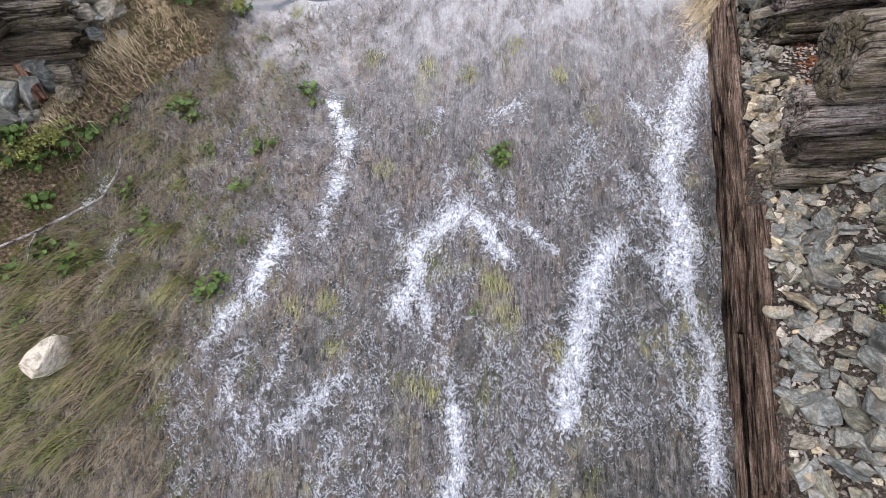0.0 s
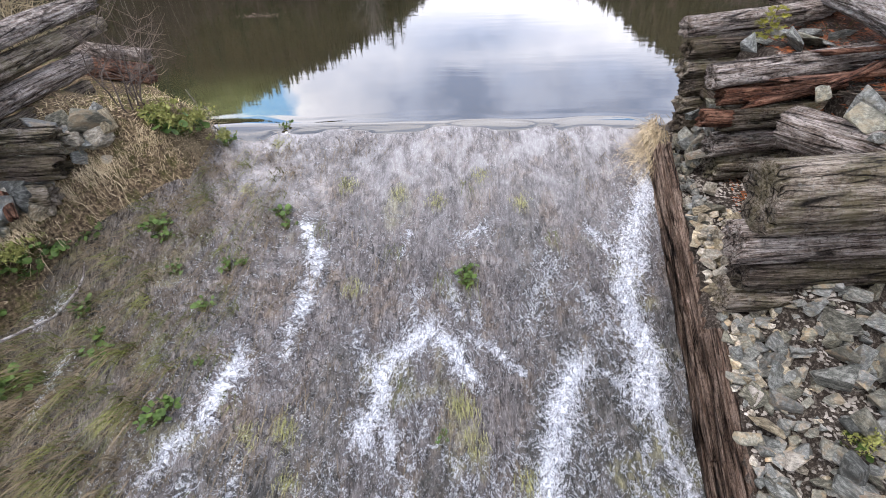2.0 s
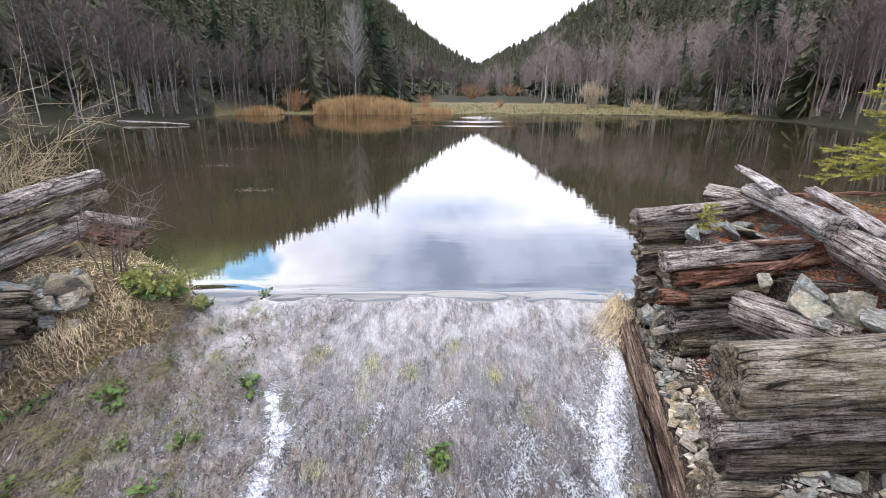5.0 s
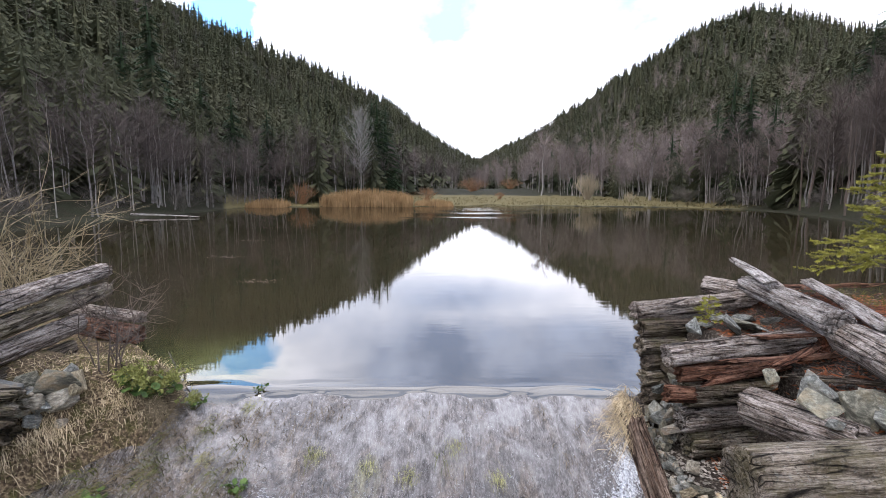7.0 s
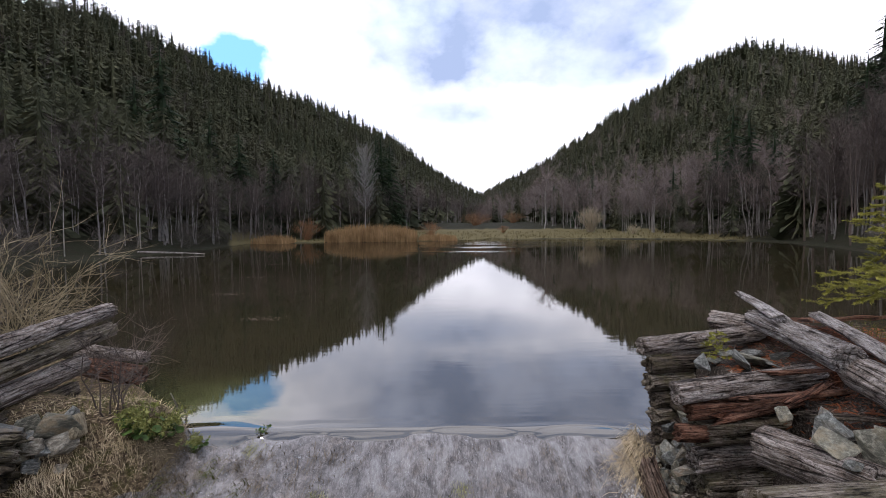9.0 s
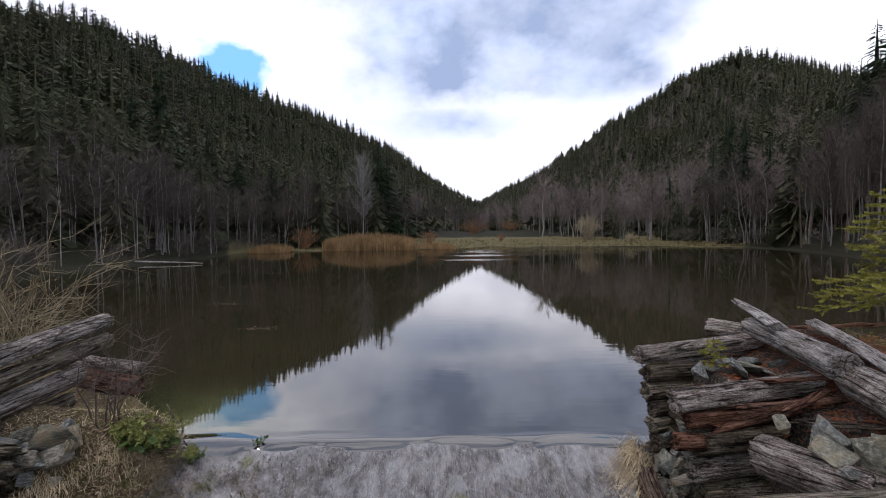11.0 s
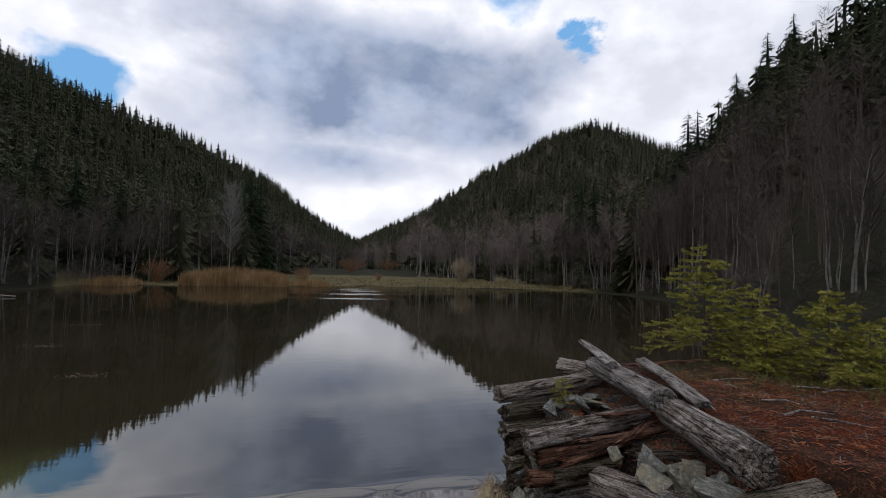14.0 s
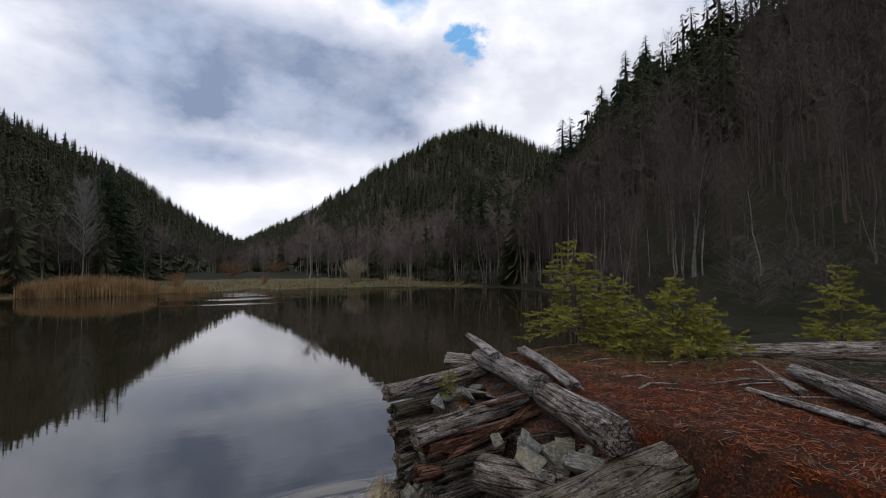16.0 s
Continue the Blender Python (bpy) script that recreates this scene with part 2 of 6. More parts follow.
bank_c = k.mix(k.ramp(n2, (0.5, 0.0), (0.62, 0.75)), bank_c, k.ramp(n3, (0.35, (0.025, 0.026, 0.007)), (0.65, (0.09, 0.085, 0.025))))
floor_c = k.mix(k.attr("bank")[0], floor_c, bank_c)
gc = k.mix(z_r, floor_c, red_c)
gc = k.mix(z_g, gc, mead_c)
gc = k.mix(z_b, gc, gap_gravel_c)
k.set(Specular_IOR_Level=0.12)
GROUND = k.col(gc).bump(k.math("ADD", n2, k.math("MULTIPLY", n3, 0.5)), 0.8, 0.05).m

# lake: a dark, tea-coloured body under a gloss that grows towards grazing view
k = Mat("lake_water", 0.03, "World")
bed = k.ramp(k.noise(0.35, 5, 0.6), (0.35, (0.018, 0.0145, 0.0075)), (0.65, (0.031, 0.025, 0.0135)))
shal = k.attr("shallow")[0]
bed = k.mix(shal, bed, k.ramp(k.noise(2.5, 6, 0.65), (0.35, (0.055, 0.062, 0.02)), (0.65, (0.13, 0.14, 0.055))))
body = k.t.nodes.new("ShaderNodeBsdfDiffuse")
k.put(bed, body.inputs["Color"])
gloss = k.t.nodes.new("ShaderNodeBsdfGlossy")
gloss.inputs["Roughness"].default_value = 0.02
rip = k.noise(1.0, 4, 0.55, (0.9, 3.2, 1))
calm = k.noise(0.12, 3, 0.5)
lb = k.t.nodes.new("ShaderNodeBump")
lb.inputs["Strength"].default_value, lb.inputs["Distance"].default_value = 0.03, 0.06
rif = k.math("MULTIPLY", k.attr("shallow")[1], k.math("MULTIPLY", k.noise(1.0, 4, 0.6, (0.9, 2.6, 1)), 190.0))
k.put(k.math("ADD", rif, k.math("MULTIPLY", rip, k.ramp(calm, (0.35, 0.35), (0.65, 1.0)))), lb.inputs["Height"])
fres = k.t.nodes.new("ShaderNodeFresnel")
fres.inputs["IOR"].default_value = 2.3
for nn in (gloss, fres, body):
    k.put(lb.outputs[0], nn.inputs["Normal"])
mixs = k.t.nodes.new("ShaderNodeMixShader")
k.put(fres.outputs[0], mixs.inputs[0])
k.put(body.outputs[0], mixs.inputs[1]), k.put(gloss.outputs[0], mixs.inputs[2])
k.put(mixs.outputs[0], k.t.nodes["Material Output"].inputs["Surface"])
LAKE = k.m

# water sheet on the apron: thin flow over brown boards, moss and combed straw, with foam
k = Mat("apron_flow", 0.2, "World")
fo, fl, un = k.attr("flow")[:3]            # foam, white threads, how grassy
film_sheen, moss_a = k.attr("film_sheen")[:2]          # smooth film below the lip with its painted sky sheen, moss
uv = k.t.nodes.new("ShaderNodeUVMap")
uv.uv_map = "along"
k.tc = uv.outputs[0]
def strands(n, width):
    """1 along the winding middle lines of a noise, falling to 0 beside them."""
    return k.math("SUBTRACT", 1.0, k.math("MULTIPLY", k.math("ABSOLUTE", k.math("SUBTRACT", n, 0.5)), 1.0 / width), True)


fib = k.noise(1.0, 6, 0.7, (64, 8.5, 1), twist=0.9)
fib2 = k.noise(1.0, 5, 0.75, (150, 34, 1), twist=0.5)
clump = k.noise(1.0, 7, 0.68, (13, 6.5, 1), twist=0.9)
pa = k.noise(1.0, 7, 0.65, (3.4, 1.7, 1), twist=0.7)
wash = k.noise(1.0, 7, 0.6, (4.0, 2.2, 1), twist=0.9)
val = k.math("ADD", k.math("ADD", k.math("MULTIPLY", fib, 0.36), k.math("MULTIPLY", fib2, 0.26)), k.math("MULTIPLY", clump, 0.38))
base = k.ramp(val, (0.39, (0.012, 0.009, 0.0075)), (0.455, (0.056, 0.048, 0.046)), (0.52, (0.125, 0.112, 0.107)), (0.62, (0.3, 0.282, 0.272)))
base = k.mix(k.ramp(pa, (0.5, 0.0), (0.62, 0.5)), base, k.ramp(val, (0.4, (0.03, 0.02, 0.012)), (0.5, (0.13, 0.092, 0.06)), (0.6, (0.27, 0.21, 0.15))))
base = k.mix(k.ramp(pa, (0.36, 0.5), (0.46, 0.0)), base, k.ramp(val, (0.42, (0.016, 0.014, 0.013)), (0.56, (0.105, 0.1, 0.1))))
hole = k.noise(1.0, 6, 0.72, (22, 9, 1), twist=1.2)
base = k.mix(k.ramp(hole, (0.4, 0.9), (0.47, 0.0)), base, (0.012, 0.011, 0.009))
dark_zone = k.attr("film_sheen")[2]                  # darker at the lower right, towards the bottom and in patches
base = k.mix(k.math("MULTIPLY", dark_zone, k.ramp(clump, (0.4, 0.85), (0.6, 0.35))), base, k.ramp(val, (0.42, (0.008, 0.009, 0.007)), (0.56, (0.06, 0.062, 0.052))))
grassy = k.ramp(val, (0.41, (0.012, 0.009, 0.006)), (0.49, (0.055, 0.043, 0.026)), (0.6, (0.19, 0.155, 0.095)))
base = k.mix(k.math("MULTIPLY", un, 0.7), base, grassy)
base = k.mix(k.math("MULTIPLY", moss_a, k.ramp(clump, (0.42, 0.1), (0.56, 0.85))), base, k.ramp(fib, (0.38, (0.1, 0.095, 0.03)), (0.6, (0.33, 0.31, 0.13))))
# grey-white sky reflection on the upper sheet, painted into the base colour
sky_sheen = k.ramp(k.math("ADD", k.math("MULTIPLY", wash, 0.55), k.math("MULTIPLY", val, 0.45)), (0.4, (0.088, 0.082, 0.079)), (0.5, (0.175, 0.167, 0.164)), (0.6, (0.3, 0.293, 0.294)))
base = k.mix(k.math("MULTIPLY", film_sheen, k.ramp(wash, (0.4, 0.25), (0.56, 0.8))), base, sky_sheen)
lace = strands(k.noise(1.0, 5, 0.6, (8, 5.6, 1), twist=1.8), 0.1)
lace2 = strands(k.noise(1.0, 5, 0.66, (23, 17, 1), twist=1.8), 0.12)
curd = k.noise(1.0, 5, 0.62, (27, 23, 1), twist=1.6)
fm = k.math("ADD", k.math("ADD", fo, k.math("MULTIPLY", k.math("SUBTRACT", lace, 0.42), 0.5)), k.math("ADD", k.math("MULTIPLY", k.math("SUBTRACT", lace2, 0.42), 0.42), k.math("MULTIPLY", k.math("SUBTRACT", curd, 0.5), 1.5)))
fm = k.ramp(k.math("MULTIPLY", fm, 0.72), (0.33, 0.0), (0.47, 0.3), (0.66, 0.66), (0.9, 1.0))
net = strands(k.noise(1.0, 5, 0.65, (15, 6, 1), twist=2.0), 0.035)
net = k.math("MULTIPLY", net, k.ramp(curd, (0.5, 0.0), (0.6, 0.75)))
fm = k.math("MAXIMUM", fm, k.math("MULTIPLY", net, fl))
k.col(k.mix(fm, base, k.ramp(curd, (0.38, (0.4, 0.43, 0.5)), (0.6, (0.88, 0.9, 0.93)))))
k.set(Roughness=k.math("ADD", k.math("MULTIPLY", fm, 0.4), 0.14), IOR=1.45)
bh = k.math("ADD", k.math("ADD", clump, k.math("MULTIPLY", fib, 0.5)), k.math("MULTIPLY", k.math("MULTIPLY", curd, fm), 1.0))
calm = k.math("SUBTRACT", 1.0, k.math("MULTIPLY", film_sheen, 0.75))
k.bump(k.math("MULTIPLY", bh, calm), 1.0, 0.05)
APRON = k.m


def plain_mat(name, dark, light, rough=0.8, scale=6.0, island=True):
    k = Mat(name, rough, "World")
    n = k.noise(scale, 5, 0.6)
    c = k.ramp(n, (0.3, dark), (0.7, light))
    if island:
        c = k.mix(k.island(), c, k.mix(0.6, c, tuple(v * 0.5 for v in dark)))
    k.col(c)
    return k


def leafy(k, amount=0.25):
    """Lets part of the light through a blade or leaf."""
    k.set(Specular_IOR_Level=0.12)
    return k.m


k = Mat("spruce_needles", 0.95, "World")
one = k.noise(1.0, 2, 0.6, (0.33, 0.33, 0.05))
sp_c = k.ramp(one, (0.3, (0.028, 0.034, 0.019)), (0.5, (0.047, 0.053, 0.029)), (0.72, (0.086, 0.085, 0.044)))
sp_c = k.mix(k.ramp(k.noise(0.02, 4, 0.6), (0.4, 0.0), (0.66, 0.5)), sp_c, (0.085, 0.076, 0.048))
SPRUCE = leafy(k.col(k.mix(k.island(), sp_c, k.mix(0.35, sp_c, (0.022, 0.027, 0.016)))))
SPRUCE_NEAR = leafy(plain_mat("spruce_branches", (0.016, 0.03, 0.015), (0.045, 0.068, 0.03), 0.7, 0.5))
YOUNG = leafy(plain_mat("young_spruce_needles", (0.17, 0.17, 0.03), (0.41, 0.39, 0.08), 0.6, 5))
BARK = plain_mat("grey_bark", (0.12, 0.107, 0.097), (0.32, 0.3, 0.275), 0.9, 3).m
TWIG = plain_mat("bare_twigs", (0.1, 0.077, 0.067), (0.24, 0.19, 0.168), 0.9, 0.3).m
# shaded copy of the bare twigs: dimmer side woods, put into the colour
TWIG_DIM = plain_mat("bare_twigs_dim", (0.04, 0.03, 0.025), (0.112, 0.086, 0.074), 0.9, 0.3).m
PALE_BARK = plain_mat("pale_bark", (0.13, 0.122, 0.112), (0.29, 0.275, 0.255), 0.9, 3).m
BRUSH = plain_mat("dark_brush_twigs", (0.045, 0.037, 0.03), (0.12, 0.1, 0.083), 0.9, 0.3).m
BROWN_BARK = plain_mat("brown_bark", (0.05, 0.036, 0.028), (0.14, 0.105, 0.085), 0.9, 9).m
WILLOW = plain_mat("willow_stems", (0.16, 0.12, 0.06), (0.36, 0.29, 0.17), 0.7, 2).m
REED = leafy(plain_mat("dry_reed", (0.19, 0.115, 0.052), (0.4, 0.26, 0.13), 0.8, 0.7))
BUSH = plain_mat("pale_bush_twigs", (0.22, 0.17, 0.1), (0.4, 0.34, 0.24), 0.85, 0.6).m
ORANGE_BUSH = plain_mat("rust_bush_twigs", (0.16, 0.075, 0.03), (0.3, 0.16, 0.075), 0.85, 0.6).m
MARSH = leafy(plain_mat("marsh_grass_blades", (0.075, 0.065, 0.028), (0.19, 0.155, 0.075), 0.8, 0.6))
DRY = leafy(plain_mat("dry_grass", (0.36, 0.275, 0.16), (0.72, 0.59, 0.4), 0.75, 4))
STRAW_WET = leafy(plain_mat("wet_straw", (0.06, 0.043, 0.026), (0.21, 0.163, 0.1), 0.35, 4))
GREEN = leafy(plain_mat("green_grass", (0.035, 0.045, 0.01), (0.155, 0.16, 0.042), 0.55, 4))
STRAW_TAN = leafy(plain_mat("tan_wet_straw", (0.06, 0.044, 0.025), (0.23, 0.175, 0.105), 0.45, 4))
MOSS_GRASS = leafy(plain_mat("pale_wet_grass", (0.18, 0.18, 0.065), (0.4, 0.385, 0.19), 0.5, 4))
LEAF = leafy(plain_mat("broad_leaf", (0.028, 0.055, 0.012), (0.1, 0.155, 0.04), 0.5, 14))
BUD = leafy(plain_mat("yellow_green_bracts", (0.13, 0.14, 0.035), (0.3, 0.3, 0.1), 0.6, 20))
MOSS = leafy(plain_mat("moss", (0.05, 0.055, 0.012), (0.17, 0.16, 0.045), 0.9, 12))
FOAM = Mat("foam_drops", 0.35).col((0.86, 0.88, 0.9)).m
CHIP = plain_mat("rotten_wood_chips", (0.06, 0.015, 0.004), (0.3, 0.09, 0.022), 0.9, 3).m
CHIP_GREY = plain_mat("grey_splinters", (0.06, 0.042, 0.032), (0.22, 0.18, 0.15), 0.9, 3).m
GRAVEL = plain_mat("stone_chips", (0.12, 0.105, 0.085), (0.42, 0.38, 0.33), 0.85, 3).m

# ---- mesh helpers ----
rng = np.random.default_rng(7)


class Geo:
    """Collects triangles and turns them into one mesh."""

    def __init__(self):
        self.v, self.f, self.n = [], [], 0

    def add(self, v, f):
        v, f = np.asarray(v, float).reshape(-1, 3), np.asarray(f, int)
        if f.shape[1] == 4:
            f = np.concatenate([f[:, [0, 1, 2]], f[:, [0, 2, 3]]])
        self.v.append(v), self.f.append(f + self.n)
        self.n += len(v)

    def arrays(self):
        return np.concatenate(self.v), np.concatenate(self.f)

    def mesh(self, name, material, smooth=False):
        v, f = self.arrays()
        return tri_mesh(name, v, f, material, smooth)


def tri_mesh(name, v, f, material, smooth=False):
    me = bpy.data.meshes.new(name)
    k = f.shape[1]
    me.vertices.add(len(v))
    me.vertices.foreach_set("co", np.ascontiguousarray(v, np.float32).ravel())
    me.loops.add(f.size)
    me.loops.foreach_set("vertex_index", np.ascontiguousarray(f, np.int32).ravel())
    me.polygons.add(len(f))
    me.polygons.foreach_set("loop_start", np.arange(0, f.size, k, dtype=np.int32))
    me.polygons.foreach_set("use_smooth", np.full(len(f), smooth))
    me.materials.append(material)
    me.update(calc_edges=True)
    return me


def grid_faces(nu, nv, wrap=False):
    """Quads of a grid of nu x nv points, v running fastest; wrap closes v."""
    a = np.arange(nu * nv).reshape(nu, nv)
    b = np.roll(a, -1, 1) if wrap else a[:, 1:]
    a0 = a if wrap else a[:, :-1]
    return np.stack([a0[:-1], b[:-1], b[1:], a0[1:]], -1).reshape(-1, 4)


def tube(pts, radii, sides=5, tip=True):
    """A tapered tube along pts."""
    pts = np.asarray(pts, float)
    t = np.gradient(pts, axis=0)
    t /= np.linalg.norm(t, axis=1)[:, None] + 1e-9
    ref = np.array([0.0, 0.0, 1.0]) if abs(t[0, 2]) < 0.8 else np.array([1.0, 0.0, 0.0])
    u = np.cross(t, ref)
    u /= np.linalg.norm(u, axis=1)[:, None] + 1e-9
    w = np.cross(t, u)
    a = np.arange(sides) * 2 * math.pi / sides
    r = np.asarray(radii, float)[:, None, None]
    v = pts[:, None] + r * (np.cos(a)[None, :, None] * u[:, None] + np.sin(a)[None, :, None] * w[:, None])
    return v.reshape(-1, 3), grid_faces(len(pts), sides, True)


def spike(p, q, r, sides=3):
    """A thin pointed twig from p to q."""
    p, q = np.asarray(p, float), np.asarray(q, float)
    t = q - p
    t = t / (np.linalg.norm(t) + 1e-9)
    u = np.cross(t, (0.31, 0.2, 0.93))
    u /= np.linalg.norm(u) + 1e-9
    w = np.cross(t, u)
    a = np.arange(sides) * 2 * math.pi / sides
    v = np.concatenate([p + r * (np.cos(a)[:, None] * u + np.sin(a)[:, None] * w), [q]])
    return v, np.array([(i, (i + 1) % sides, sides) for i in range(sides)])


def part(name, me, material, parent, label=""):
    """Links a bmesh or mesh as one object under a thing or a part."""
    if isinstance(me, bmesh.types.BMesh):
        d = bpy.data.meshes.new(name)
        me.to_mesh(d)
        me.free()
        d.materials.append(material)
        me = d
    ob = new(name, me)
    ob.parent = parent
    return tagged(ob, label)


def vnoise(x, y, s, seed=0.0, octaves=4):
    """Smooth value noise over arrays, about -1 to 1."""
    out, amp, tot = np.zeros(np.broadcast(x, y).shape), 1.0, 0.0
    for o in range(octaves):
        fx, fy = np.asarray(x) * s + seed * 3.7 + o * 17.3, np.asarray(y) * s + seed * 9.1 + o * 5.9
        ix, iy = np.floor(fx), np.floor(fy)
        tx, ty = fx - ix, fy - iy
        tx, ty = tx * tx * (3 - 2 * tx), ty * ty * (3 - 2 * ty)

        def hsh(a, b):
            q = np.sin(a * 127.1 + b * 311.7 + seed * 13.1) * 43758.5453
            return (q - np.floor(q)) * 2 - 1

        top = hsh(ix, iy) * (1 - tx) + hsh(ix + 1, iy) * tx
        bot = hsh(ix, iy + 1) * (1 - tx) + hsh(ix + 1, iy + 1) * tx
        out = out + amp * (top * (1 - ty) + bot * ty)
        tot, amp, s = tot + amp, amp * 0.5, s * 2.03
    return out / tot


def smooth(t):
    t = np.clip(t, 0, 1)
    return t * t * (3 - 2 * t)


# ---- the lie of the land ----
SLOPE, LIP = 0.445, 5.38                 # apron's fall, and where it starts


def apron_z(y):
    """Height of the apron's surface: level with the lake, then falling to the tail pool."""
    s = LIP - np.asarray(y, float)
    z = -SLOPE * 0.5 * (s + np.sqrt(s * s + 0.02)) + 0.008
    return np.maximum(z, -3.15)


def apron_left(y):
    return np.interp(y, [-2, 1.2, 2.2, 2.65, 3.2, 3.8, 4.2, 4.6, 4.75, 5.4, 6.0], [-6.2, -5.6, -4.95, -4.7, -4.42, -4.2, -3.92, -3.42, -3.1, -2.95, -3.3])


def apron_right(y):
    return np.interp(y, [-2, 0.85, 1.88, 2.88, 3.93, 4.5, 6], [1.6, 1.79, 1.86, 1.93, 2.0, 2.04, 2.08])


def dam_edge(x):
    """Where the dam's upstream face meets the lake."""
    return np.interp(x, [-30, -12, -7, -5, -4.2, -3.5, -2.9, 2.1, 2.4, 3, 5, 8, 12, 18, 30], [12, 9.5, 8.2, 7.3, 6.7, 6.1, 5.6, 5.5, 6.0, 6.3, 6.9, 7.6, 7.2, 6.5, 4])


SHORE_AZ = [-180, -90, -75, -65, -55, -45, -36, -30.5, -27, -22, -14.6, -3.4, 1.1, 14.7, 27.8, 34.5, 40, 45, 49, 59, 68, 80, 90, 180]
SHORE_R = [5, 6, 10, 16, 26, 36, 43, 52, 58, 74, 73, 71, 76, 81, 80, 73, 58, 40, 28, 23, 22, 20, 15, 5]
BASE_AZ = [-180, -90, -60, -40, -30, -22, -15, -9, -2, 4.5, 10, 15, 20, 27, 34, 40, 180]
BASE_R = [60, 25, 32, 47, 56, 80, 92, 130, 200, 320, 210, 150, 120, 100, 88, 76, 76]
LEFT_AZ = [-180, -120, -90, -60, -40.2, -36.9, -30.6, -24.5, -18.6, -12.3, -9, -5.6, -2.3, 1.2, 4.5, 8, 12]
LEFT_EL = [3, 16, 22, 21.5, 20.5, 20.6, 19.3, 17.3, 15.6, 13.5, 11.8, 10.6, 7.9, 5.7, 3.8, 2, 0.5]
LEFT_R = [400, 260, 210, 215, 235, 245, 275, 310, 360, 420, 450, 500, 570, 700, 950, 1000, 1000]
RIGHT_AZ = [-4, 1, 4.5, 8, 12.1, 14.7, 20.9, 26.7, 31.4, 33.3, 36.6, 39.5, 45, 60, 90, 180]
RIGHT_EL = [0.5, 2, 3.8, 5.9, 7.8, 9.7, 13.3, 16.6, 17.8, 18.1, 16.5, 15, 13, 10, 8, 3]
RIGHT_R = [1200, 1200, 1150, 860, 640, 580, 490, 440, 405, 395, 385, 375, 350, 300, 250, 400]
NEAR_AZ = [26, 32, 38, 42.9, 46.9, 49.4, 54.3, 58.3, 62.4, 75, 95, 120, 150, 180]
NEAR_EL = [0, 2, 9, 13.2, 17.2, 19.4, 22.7, 24.3, 25.1, 26.6, 25, 17, 7, 3]
NEAR_R = [130, 130, 130, 130, 128, 126, 122, 120, 118, 115, 115, 140, 200, 300]
TREE_H, EYE = 9.8, 2.45


def hill(r, az, b, t_az, t_el, t_r):
    rr = np.interp(az, t_az, t_r)
    el = np.interp(az, t_az, t_el)
    top = np.maximum(rr * np.tan(np.radians(el)) + EYE - TREE_H * 0.9 * smooth(el / 6.0), 0.0)
    s = np.maximum((r - b) / (rr - b), 0)
    up = 0.35 * s + 0.65 * s * s * (1.9 - 0.9 * s)
    return np.where(s < 1, top * up, top * np.maximum(1 - 0.35 * (s - 1), 0.2))


